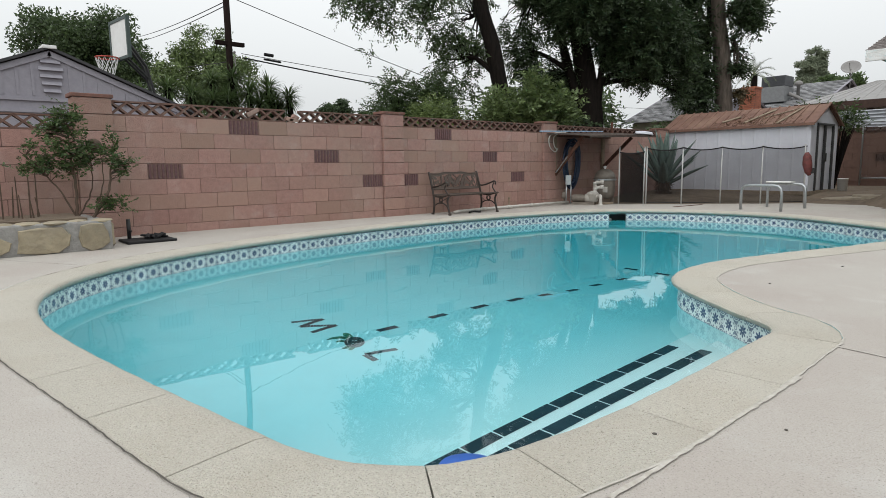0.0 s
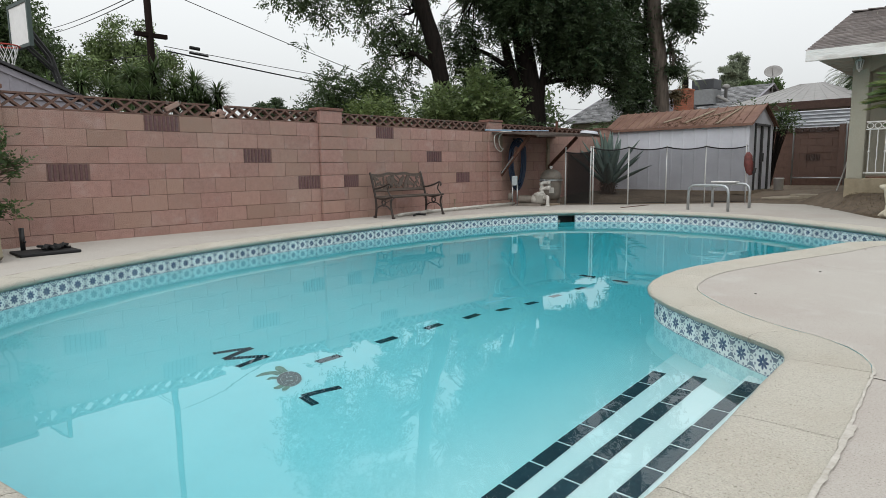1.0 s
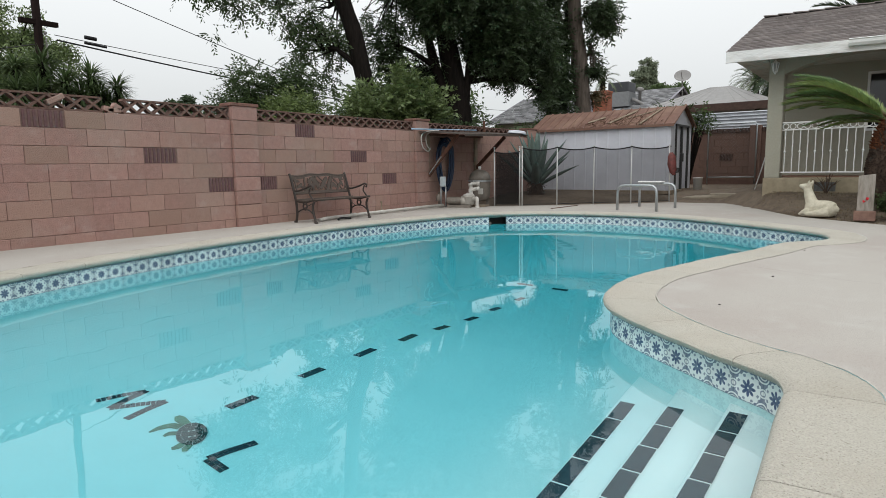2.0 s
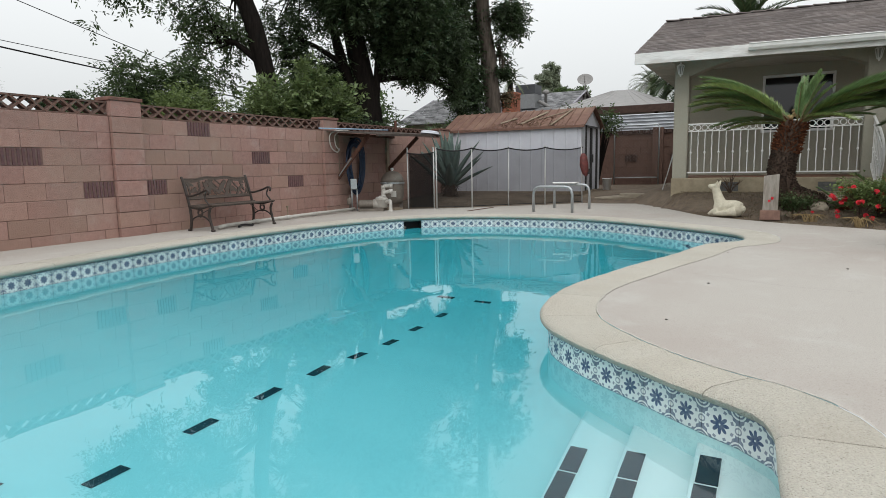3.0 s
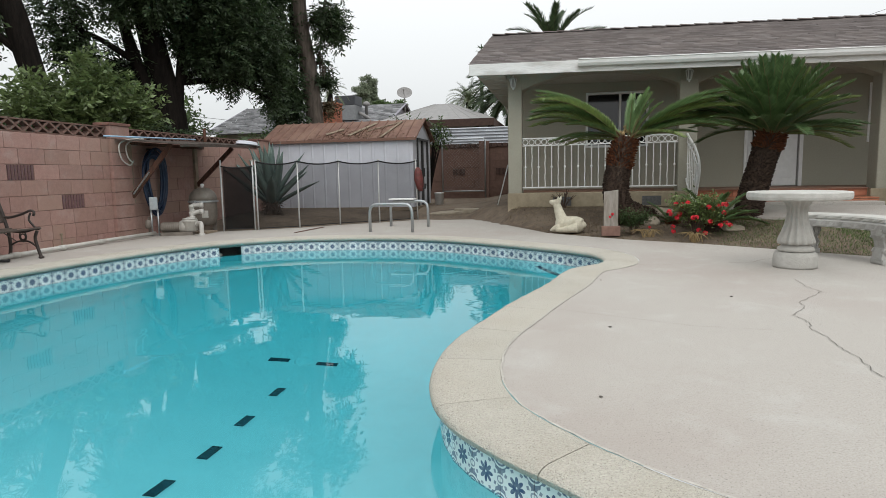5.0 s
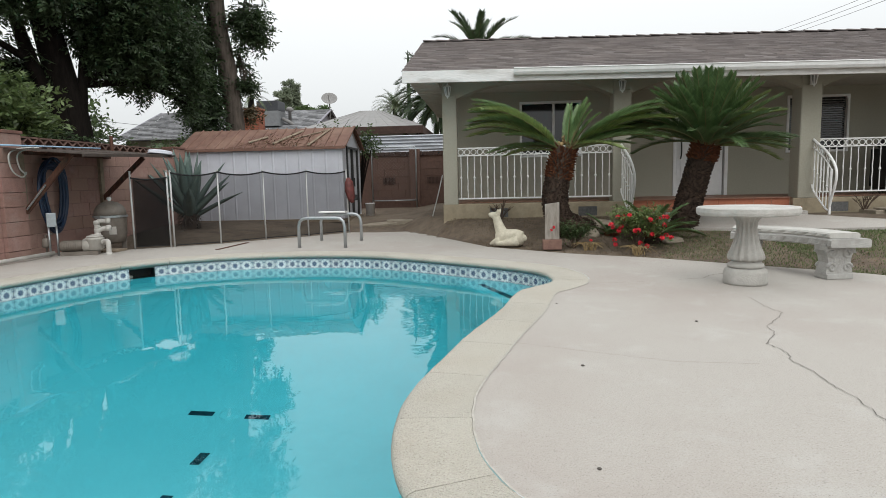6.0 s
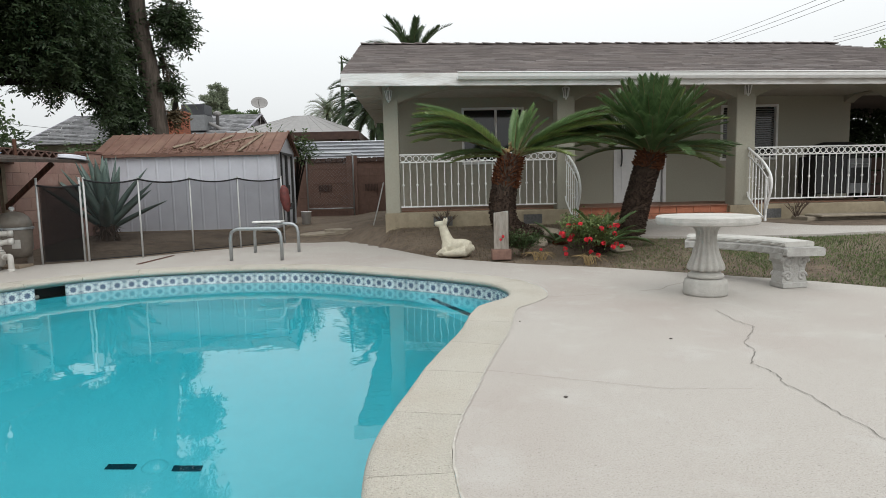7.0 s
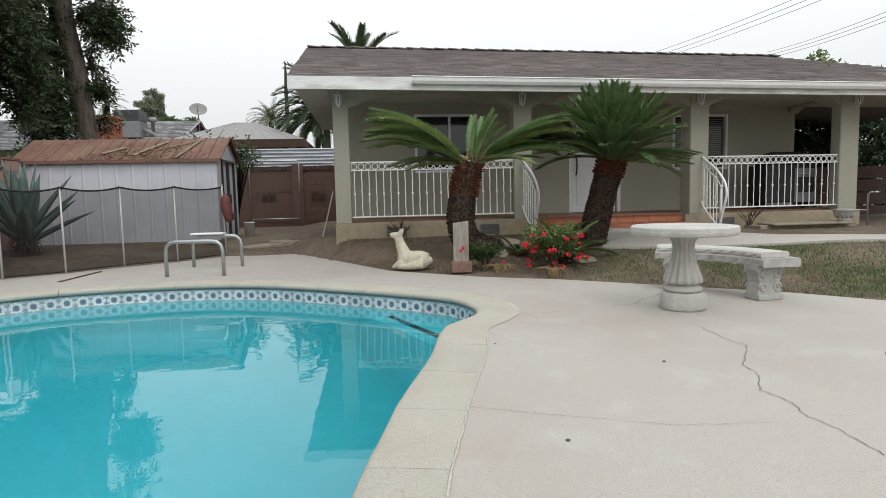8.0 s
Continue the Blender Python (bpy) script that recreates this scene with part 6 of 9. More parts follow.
part("pot_lid", bm, M_white_pvc, pump, "white strainer lid", smooth=True)
bm = bmesh.new()
box(bm, -0.42, 0.06, -0.13, 0.02, 0, 0.05, m=Matrix.Rotation(radians(21), 4, "Z"))
part("base", bm, M_tank, pump)
for pts in ([(0.13, 0.0, 0.17), (0.22, -0.06, 0.19), (0.26, -0.09, 0.17), (0.26, -0.09, 0.0)], [(0.02, 0.05, 0.27), (0.02, 0.05, 0.33), (0.08, 0.08, 0.36), (0.16, 0.1, 0.37)],
            [(0.0, 0.1, 0.36), (-0.02, 0.1, 0.45), (0.02, 0.12, 0.47), (0.12, 0.16, 0.47)], [(-0.02, 0.1, 0.33), (-0.02, 0.1, 0.45)]):
    bm = bmesh.new()
    tube(bm, spline([Vector(p) for p in pts], 0.03), 0.035, 12)
    for p in (pts[0], pts[-1]):
        q = Vector(p)
        d = (Vector(pts[1]) - Vector(pts[0])).normalized() if p == pts[0] else (Vector(pts[-1]) - Vector(pts[-2])).normalized()
        tube(bm, [q - d * 0.03, q + d * 0.03], 0.043, 12)
    part("pipe_elbow", bm, M_white_pvc, pump, "white pipe elbow", smooth=True)
ebox = thing("switch_box", "small grey electrical switch box on conduits", "box", at=(0.30, 10.50, 0))
bm = bmesh.new()
box(bm, -0.06, 0.06, -0.04, 0.04, 0.42, 0.62, bevel=0.006, m=Matrix.Rotation(radians(40), 4, "Z"))
part("housing", bm, M_galv, ebox)
for dx in (-0.03, 0.04):
    bm = bmesh.new()
    tube(bm, [(dx, dx, 0), (dx, dx, 0.43)], 0.014, 8)
    part("conduit", bm, M_galv, ebox, smooth=True)
bm = bmesh.new()
lathe(bm, [(0.05, 0.12), (0.06, 0.15), (0.05, 0.24), (0.03, 0.26)], 10, -0.12, 0.02)
tube(bm, [(-0.12, 0.02, 0.0), (-0.12, 0.02, 0.3), (-0.02, 0.02, 0.32)], 0.016, 8)
part("valve", bm, M_tank, ebox, smooth=True)
bm = bmesh.new()
box(bm, 0.55, 1.0, 10.85, 11.15, 0.0, 0.035, bevel=0.004)
solid("pump_board", bm, M_plank, "thin wooden board under the filter pipes", "board")
bm = bmesh.new()
box(bm, 0, 1.0, -0.025, 0.025, 0, 0.008)
ob = solid("deck_strip", bm, M_brace, "red-brown timber strip lying in the deck", "strip", at=(2.48, 11.0, 0.0))
ob.rotation_euler = (0, 0, radians(86))

# ---- cast stone table and curved bench ----
TX, TY = 8.785, 7.735
table = thing("garden_table", "round white cast-stone garden table on fluted pedestal", "table", at=(TX, TY, 0))
bm = bmesh.new()
lathe(bm, [(0.176, 0), (0.180, 0.02), (0.178, 0.10), (0.168, 0.13), (0.145, 0.142)], 40)
part("base", bm, M_stone, table, smooth=True)
bm = bmesh.new()
lathe(bm, [(0.128, 0.142), (0.146, 0.150), (0.149, 0.165), (0.142, 0.18), (0.118, 0.19), (0.116, 0.205)], 40)
part("collar", bm, M_stone, table, smooth=True)
bm = bmesh.new()
lathe(bm, [(0.116, 0.205), (0.140, 0.215), (0.143, 0.235), (0.136, 0.265), (0.118, 0.31), (0.098, 0.37), (0.085, 0.43), (0.078, 0.49), (0.082, 0.54), (0.105, 0.58), (0.142, 0.605)], 96, flute=0.075, nf=14, twist=1.1)
part("pedestal", bm, M_stone, table, "spirally fluted stone pedestal", smooth=True)
bm = bmesh.new()
lathe(bm, [(0.14, 0.604), (0.395, 0.606), (0.408, 0.615), (0.414, 0.635), (0.412, 0.668), (0.402, 0.676), (0.2, 0.679)], 56)
for v_ in bm.verts:
    v_.co.z += 0.003 * noise.noise(v_.co * 6)
    v_.co.x *= 1 + 0.008 * noise.noise(v_.co * 9)
part("tabletop", bm, M_stone, table, "thick round stone top with worn rim")


def arc_slab(bm, r0, r1, a0, a1, z0, z1, k=26):
    rings = []
    for i in range(k + 1):
        a = radians(a0 + (a1 - a0) * i / k)
        j = 0.008 * math.sin(i * 2.1) + 0.004 * math.sin(i * 5.3)
        prof = [(r0, z0), (r1, z0), (r1 + 0.012, z0 + 0.012), (r1 + 0.012 + j, z1 - 0.014), (r1 - 0.004, z1), (r0 + 0.008, z1), (r0 - 0.006, z1 - 0.014), (r0 - 0.006 - j, z0 + 0.012)]
        rings.append([bm.verts.new((r * math.cos(a), r * math.sin(a), z)) for r, z in prof])
    for a, b in zip(rings, rings[1:]):
        for j in range(8):
            bm.faces.new((a[j], a[(j + 1) % 8], b[(j + 1) % 8], b[j]))
    bm.faces.new(rings[0][::-1])
    bm.faces.new(rings[-1])


bench = thing("stone_bench", "curved grey cast-stone bench with scrolled legs", "bench", at=(8.55, 7.82, 0))
bm = bmesh.new()
arc_slab(bm, 0.99, 1.31, -1, 62, 0.295, 0.37)
part("seat_slab", bm, M_stone_grey, bench, "weathered curved seat slab")
bm = bmesh.new()
arc_slab(bm, 1.0, 1.25, 2, 61, 0.372, 0.42)
part("upper_slab", bm, M_stone, bench, "second slab laid on the seat")


def scroll_leg(parent, a):
    """A bench leg: plinth, fluted waist and pairs of scrolls."""
    leg = new("leg")
    leg.parent = parent
    leg.matrix_local = pose(1.12 * math.cos(radians(a)), 1.12 * math.sin(radians(a)), 0, 0, 0, a)
    bm = bmesh.new()
    box(bm, -0.125, 0.125, -0.09, 0.09, 0, 0.05, bevel=0.008)
    part("plinth", bm, M_stone_grey, leg)
    bm = bmesh.new()
    prof = [(0.125, 0.05), (0.12, 0.09), (0.105, 0.15), (0.115, 0.21), (0.14, 0.26), (0.145, 0.313)]
    rings = []
    for w, z in prof:
        rings.append([bm.verts.new((sx * w, sy * (w * 0.2 + 0.046), z)) for sx, sy in ((-1, -1), (0, -1.1), (1, -1), (1, 1), (0, 1.1), (-1, 1))])
    for p, q in zip(rings, rings[1:]):
        for j in range(6):
            bm.faces.new((p[j], p[(j + 1) % 6], q[(j + 1) % 6], q[j]))
    bm.faces.new(rings[0][::-1])
    bm.faces.new(rings[-1])
    part("waist", bm, M_stone_grey, leg)
    for sx in (-1, 1):
        for sy in (-1, 1):
            for z, r in ((0.235, 0.062), (0.105, 0.046)):
                bm = bmesh.new()
                pts = []
                for i in range(16):
                    aa = i * 0.55
                    rr = r * (1 - i / 19)
                    pts.append((sx * (0.072 + rr * math.cos(aa)), sy * (0.074 if z > 0.2 else 0.07), z + rr * math.sin(aa)))
                tube(bm, pts, 0.014, 6)
                part("scroll", bm, M_stone_grey, leg, smooth=True)
    bm = bmesh.new()
    for z in (0.10, 0.16, 0.22):
        for i in range(5):
            tube(bm, [(-0.05 + i * 0.025, -0.062, z - 0.03), (-0.05 + i * 0.025, -0.07, z + 0.03)], 0.009, 5)
    part("fluting", bm, M_stone_grey, leg, smooth=True)


scroll_leg(bench, 8)
scroll_leg(bench, 53)

# ---- reclining animal figure of pale cast stone ----


def llama():
    bm = bmesh.new()
    # body, haunch, neck, head, ears, folded legs, tail
    tube(bm, spline([(0.20, 0, 0.12), (0.12, 0, 0.15), (0.0, 0, 0.15), (-0.10, 0, 0.15), (-0.15, 0, 0.14)], 0.02), 0.10, 18)
    for cx, cy, cz, rx, ry, rz in ((0.15, 0, 0.115, 0.105, 0.115, 0.115), (-0.11, 0, 0.14, 0.10, 0.10, 0.12), (0.02, 0, 0.13, 0.16, 0.10, 0.105)):
        made = bmesh.ops.create_icosphere(bm, subdivisions=3, radius=1)
        for v_ in made["verts"]:
            v_.co = Vector((cx + v_.co.x * rx, cy + v_.co.y * ry, cz + v_.co.z * rz))
    neck = spline([(-0.08, 0, 0.15), (-0.125, 0, 0.24), (-0.16, 0, 0.33), (-0.185, 0, 0.41), (-0.19, 0, 0.44)], 0.02)
    tube(bm, neck, 0.098, 16, r1=0.056)
    tube(bm, [(-0.15, 0, 0.44), (-0.19, 0, 0.45), (-0.235, 0, 0.452), (-0.29, 0, 0.462), (-0.31, 0, 0.464)], [0.035, 0.06, 0.05, 0.034, 0.024], 14)
    for sy in (-1, 1):
        tube(bm, [(-0.165, 0.035 * sy, 0.46), (-0.15, 0.05 * sy, 0.51), (-0.14, 0.055 * sy, 0.555)], [0.026, 0.024, 0.008], 8)
        tube(bm, [(0.18, 0.09 * sy, 0.08), (0.06, 0.12 * sy, 0.06), (-0.06, 0.115 * sy, 0.04), (-0.16, 0.10 * sy, 0.035)], [0.075, 0.055, 0.04, 0.03], 12)
        tube(bm, [(-0.12, 0.07 * sy, 0.10), (-0.20, 0.075 * sy, 0.06), (-0.25, 0.07 * sy, 0.035), (-0.20, 0.06 * sy, 0.028), (-0.12, 0.06 * sy, 0.03)], [0.05, 0.042, 0.034, 0.03, 0.028], 12)
    tube(bm, [(0.24, 0.0, 0.16), (0.265, 0, 0.12), (0.26, 0, 0.08)], [0.03, 0.03, 0.02], 8)
    m = mat("pale_figure_stone", (0.60, 0.56, 0.45), (0.48, 0.44, 0.34), 22, 0.9, 0.6, 70, spots=(0.36, 0.33, 0.25), sscale=9, samount=0.5)
    ob = solid("animal_statue", bm, m, "pale cast-stone reclining llama figure at bed edge", "statue", smooth=True)
    rm = ob.modifiers.new("skin", "REMESH")
    rm.mode, rm.voxel_size, rm.use_smooth_shade = "VOXEL", 0.011, True
    sm = ob.modifiers.new("soft", "SMOOTH")
    sm.iterations = 4
    ob.matrix_world = pose(6.81, 10.98, 0.0, 0, 0, -22) @ Matrix.Diagonal((0.96, 0.85, 0.97, 1))


llama()

# ---- board post on a brick, rocks ----
sign = thing("board_post", "weathered upright board set on a brick", "post", at=(7.38, 10.50, 0))
bm = bmesh.new()
box(bm, -0.125, 0.125, -0.07, 0.07, 0.0, 0.135, bevel=0.01)
part("brick_base", bm, mat("worn_pink_brick", (0.25, 0.15, 0.115), (0.18, 0.105, 0.085), 18, 0.95, 0.5, 70), sign, "worn pink brick")
bm = bmesh.new()
box(bm, -0.095, 0.095, -0.022, 0.022, 0.135, 0.62, bevel=0.006)
for v_ in bm.verts:
    v_.co.z += 0.012 * v_.co.x / 0.095 if v_.co.z > 0.5 else 0
part("board", bm, M_oldwood, sign, "grey weathered board")


def rock(x, y, z, r, label, seed, flat=0.7, group="garden rocks"):
    bm = bmesh.new()
    bmesh.ops.create_icosphere(bm, subdivisions=3, radius=r)
    for v_ in bm.verts:
        k = 1 + 0.35 * noise.noise(v_.co * (2.2 / r) * 0.5 + Vector((seed, 0, 0))) + 0.12 * noise.noise(v_.co * (6 / r) * 0.5 + Vector((0, seed, 0)))
        v_.co *= k
        v_.co.z *= flat
    ob = solid("rock", bm, M_rock, label, "rock", group=group, at=(x, y, z))
    ob.rotation_euler = (0, 0, seed)


for i, (x, y, r, fl) in enumerate(((8.02, 11.15, 0.11, 0.9), (8.22, 11.45, 0.17, 0.8), (8.05, 11.6, 0.13, 0.7), (8.86, 10.62, 0.10, 0.9), (8.95, 10.5, 0.16, 0.3), (8.72, 10.75, 0.08, 0.8), (8.45, 11.5, 0.12, 0.6))):
    rock(x, y, ground_z(x, y) + r * fl * 0.45, r, "tan rounded garden rock on bare soil", i * 1.7 + 1, fl)

# ---- walk, landing and low steps in front of the porch ----
bm = bmesh.new()
line_n = spline([(9.15, 12.38, 0), (10.3, 12.38, 0), (11.3, 12.2, 0), (12.0, 10.95, 0), (13.3, 10.4, 0), (15.2, 10.1, 0), (18.5, 9.9, 0)], 0.4)
line_s = spline([(9.25, 11.1, 0), (10.4, 10.45, 0), (11.6, 10.0, 0), (13.2, 9.7, 0), (15.2, 9.5, 0), (18.5, 9.3, 0)], 0.4)
prev = None
for i in range(24):
    a, b = line_n[round(i * (len(line_n) - 1) / 23)], line_s[round(i * (len(line_s) - 1) / 23)]
    row_ = []
    for j in range(7):
        q = a.lerp(b, j / 6)
        row_.append(bm.verts.new((q.x, q.y, ground_z(q.x, q.y) + 0.035)))
    row_.append(bm.verts.new((b.x, b.y - 0.01, ground_z(b.x, b.y) - 0.05)))
    if prev:
        for j in range(7):
            bm.faces.new((prev[j], prev[j + 1], row_[j + 1], row_[j]))
    prev = row_
solid("garden_walk", bm, M_deck, "pale concrete walk before the porch", kind="structure")
bm = bmesh.new()
box(bm, 9.0, 11.6, 12.36, 12.66, 0.1, 0.345, bevel=0.01)
solid("landing_step", bm, M_deck, "pale concrete landing step", "step")
for x0, x1, y0, z0, z1, lb in ((12.62, 14.35, 12.35, 0.20, 0.33, "low stained concrete step by the porch"), (12.75, 14.2, 12.2, 0.33, 0.365, "loose slab lying on a low step")):
    bm = bmesh.new()
    box(bm, x0, x1, y0, y0 + 0.45, z0, z1, bevel=0.012)
    solid("slab", bm, M_rock, lb, "slab", group="slabs by the porch")
pot = thing("stone_planter", "small scrolled cast-stone planter", "planter", at=(14.1, 12.35, 0.365))
bm = bmesh.new()
lathe(bm, [(0.09, 0), (0.10, 0.02), (0.09, 0.05), (0.13, 0.10), (0.16, 0.16), (0.175, 0.18), (0.175, 0.20), (0.13, 0.20)], 24)
part("bowl", bm, M_stone_grey, pot, smooth=True)
bm = bmesh.new()
for a in range(10):
    aa = a * math.pi / 5
    tube(bm, [(0.10 * math.cos(aa), 0.10 * math.sin(aa), 0.06), (0.15 * math.cos(aa), 0.15 * math.sin(aa), 0.14)], 0.014, 6)
part("scroll", bm, M_stone_grey, pot, smooth=True)
faucet = thing("hose_bib", "grey standpipe with tap by the porch column", "tap", at=(14.75, 12.6, 0.25))
bm = bmesh.new()
tube(bm, [(0, 0, 0), (0, 0, 0.55), (0.02, -0.03, 0.58), (0.1, -0.08, 0.58)], 0.016, 8)
part("standpipe", bm, M_galv, faucet, smooth=True)
bm = bmesh.new()
tube(bm, [(-0.02, 0, 0.28), (-0.35, 0.02, 0.28)], 0.014, 8)
lathe(bm, [(0.035, 0.56), (0.035, 0.60)], 8, 0.08, -0.07)
part("valve", bm, M_galv, faucet, smooth=True)

# ---- kitchen range standing on the porch ----
grill = thing("barbecue", "black barbecue cart with dull steel front on porch", "barbecue", at=(14.02, 13.75, FLOOR))
bm = bmesh.new()
box(bm, -0.55, 0.45, -0.28, 0.28, 0.12, 0.80, bevel=0.02)
part("cabinet", bm, M_blackmetal, grill)
M_oven = mat("dull_steel", (0.20, 0.205, 0.21), (0.15, 0.155, 0.16), 9, 0.45, metal=0.4)
bm = bmesh.new()
box(bm, 0.0, 0.44, -0.297, -0.28, 0.12, 0.74, bevel=0.006)
door_ = part("oven_front", bm, M_oven, grill, "dull steel front")
bm = bmesh.new()
box(bm, 0.06, 0.38, -0.303, -0.297, 0.30, 0.58, bevel=0.004)
part("dark_panel", bm, M_blackmetal, door_)
bm = bmesh.new()
tube(bm, [(0.05, -0.32, 0.64), (0.39, -0.32, 0.64)], 0.011, 8)
part("bar_handle", bm, M_galv, door_)
bm = bmesh.new()
tube(bm, [(-0.55, -0.05, 0.80), (-0.50, -0.05, 0.93), (-0.3, -0.05, 0.985), (0.2, -0.05, 0.985), (0.4, -0.05, 0.93), (0.45, -0.05, 0.80)], 0.07, 8)
box(bm, -0.5, 0.4, -0.26, 0.24, 0.80, 0.95, bevel=0.06)
part("hood", bm, M_blackmetal, grill, smooth=True)
for x in (-0.5, 0.4):
    bm = bmesh.new()
    tube(bm, [(x - 0.02, 0, 0.06), (x + 0.02, 0, 0.06)], 0.06, 12)
    part("wheel", bm, M_blackmetal, grill)
    bm = bmesh.new()
    box(bm, x - 0.02, x + 0.02, -0.2, 0.2, 0.05, 0.13)
    part("leg", bm, M_blackmetal, grill)

# ---- stone planter with bush at the west wall ----
M_fieldstone = mat("buff_fieldstone", (0.323, 0.276, 0.191), (0.246, 0.208, 0.145), 7, 0.95, 0.8, 18, spots=(0.221, 0.2, 0.17), sscale=3, samount=0.5, vary=0.15)
M_lime = mat("grey_mortar", (0.289, 0.281, 0.264), (0.221, 0.212, 0.2), 18, 1.0, 0.5, 60)
planter = thing("stone_planter_bed", "raised planter bed of buff fieldstones in mortar", "planter")
bm = bmesh.new()
box(bm, 0.02, 1.28, -6.0, 1.34, -0.05, 0.31, bevel=0.02)
part("mortar_bed", bm, M_lime, planter)
bm = bmesh.new()
box(bm, 0.05, 1.08, -5.8, 1.15, 0.30, 0.335)
part("bed_soil", bm, M_dirt, planter, "dark planter soil")
rngs = random.Random(11)


def field_stone(cx, cy, cz, w, h, facing):
    bm = bmesh.new()
    k = 9
    ring = []
    for i in range(k):
        a = 2 * math.pi * i / k + 0.3
        q = 1.0 / max(abs(math.cos(a)), abs(math.sin(a))) ** 0.7
        ring.append((w * 0.5 * math.cos(a) * q * rngs.uniform(0.86, 1.08), h * 0.5 * math.sin(a) * q * rngs.uniform(0.86, 1.08)))
    lo = [bm.verts.new((a, 0.0, b)) for a, b in ring]
    hi = [bm.verts.new((a * 0.95, -0.018 - rngs.uniform(0, 0.014), b * 0.95)) for a, b in ring]
    bm.faces.new(hi)
    for i in range(k):
        bm.faces.new((lo[i], lo[(i + 1) % k], hi[(i + 1) % k], hi[i]))
    part("stone", bm, M_fieldstone, planter).matrix_local = pose(cx, cy, cz, 0, 0, 90 if facing == "e" else 180 if facing == "n" else 0)


y = 1.32
for w, h, dz in ((0.32, 0.30, -0.01), (0.52, 0.29, -0.02), (0.50, 0.22, -0.05), (0.42, 0.29, 0), (0.5, 0.26, -0.02), (0.46, 0.28, 0), (0.5, 0.27, 0), (0.5, 0.28, 0)):
    field_stone(1.28, y - w / 2, 0.155 + dz, w - 0.03, h, "e")
    y -= w + 0.02
for x, w in ((1.1, 0.32), (0.74, 0.34), (0.36, 0.36)):
    field_stone(x, 1.34, 0.155, w, 0.29, "n")
for i in range(16):
    yy = 1.26 - i * 0.22
    rr = rngs.uniform(0.06, 0.12)
    bm = bmesh.new()
    bmesh.ops.create_icosphere(bm, subdivisions=2, radius=rr)
    for v_ in bm.verts:
        v_.co *= 1 + 0.25 * noise.noise(v_.co * 9 + Vector((i, 0, 0)))
        v_.co.z *= 0.22
    part("cap_stone", bm, M_fieldstone, planter).location = (1.18 + rngs.uniform(-0.05, 0.03), yy, 0.308)

# black tray with dark clutter and a pipe stub
tray = thing("black_tray", "black rubber tray with dark folded straps", "tray", at=(0.82, 1.78, 0))
bm = bmesh.new()
box(bm, -0.22, 0.22, -0.24, 0.30, 0.0, 0.03, bevel=0.01)
part("pan", bm, M_hem, tray)
for i in range(5):
    bm = bmesh.new()
    pts = [(rngs.uniform(-0.15, 0.15), rngs.uniform(-0.1, 0.28), 0.04 + rngs.uniform(0, 0.04)) for _ in range(5)]
    tube(bm, spline(pts, 0.03), 0.014, 6)
    part("strap", bm, M_hem, tray)
bm = bmesh.new()
tube(bm, [(0, 0, 0), (0, 0, 0.26)], 0.024, 12)
tube(bm, [(0.02, 0, 0.12), (0.06, 0.01, 0.12)], 0.014, 8)
solid("pipe_stub", bm, M_blackmetal, "dark metal pipe stub with a side bolt", "pipe", smooth=True, at=(0.62, 1.66, 0.0))

# small things on the deck
bm = bmesh.new()
lathe(bm, [(0.05, 0.0), (0.22, 0.004), (0.235, 0.02), (0.22, 0.03), (0.05, 0.035)], 24)
fl = solid("blue_float", bm, mat("blue_plastic", (0.02, 0.11, 0.45), rough=0.45), "flat blue plastic float at the pool edge", "float", smooth=True, at=(7.165, 1.085, WATER_Z - 0.005))
fl.scale = (0.5, 0.42, 1)
fl.rotation_euler = (0, 0, radians(25))
for x, y, r in ((7.014, 5.333, 0.010), (7.05, 6.9, 0.008), (6.9, 4.2, 0.008), (7.9, 6.3, 0.01), (9.2, 6.2, 0.009), (7.9, 1.75, 0.006), (7.64, 1.42, 0.008), (8.5, 5.2, 0.008), (9.3, 5.4, 0.010)):
    bm = bmesh.new()
    bmesh.ops.create_icosphere(bm, subdivisions=2, radius=r)
    for v_ in bm.verts:
        v_.co.z *= 0.35
    solid("dead_leaf", bm, M_crack, "small dark dead leaf on the deck", "leaf", group="leaves on the deck", at=(x, y, r * 0.3))

# stick by the house corner, pail beside the shed
bm = bmesh.new()
tube(bm, [(5.45, 13.88, 0.24), (5.56, 13.83, 0.62)], 0.011, 8)
tube(bm, [(5.56, 13.83, 0.62), (5.672, 13.79, 1.05)], 0.012, 8)
solid("garden_stick", bm, M_post, "pale stick with dark foot leaning on the house", "stick")
pail = thing("paint_pail", "small white pail on the soil beside the shed", "pail", at=(3.72, 16.6, 0.13))
bm = bmesh.new()
lathe(bm, [(0.10, 0), (0.115, 0.3), (0.12, 0.3), (0.12, 0.32), (0.108, 0.32), (0.10, 0.28)], 18)
part("bucket", bm, M_white, pail, smooth=True)
bm = bmesh.new()
lathe(bm, [(0.02, 0.3), (0.10, 0.29)], 18)
part("fill", bm, M_dirt, pail)

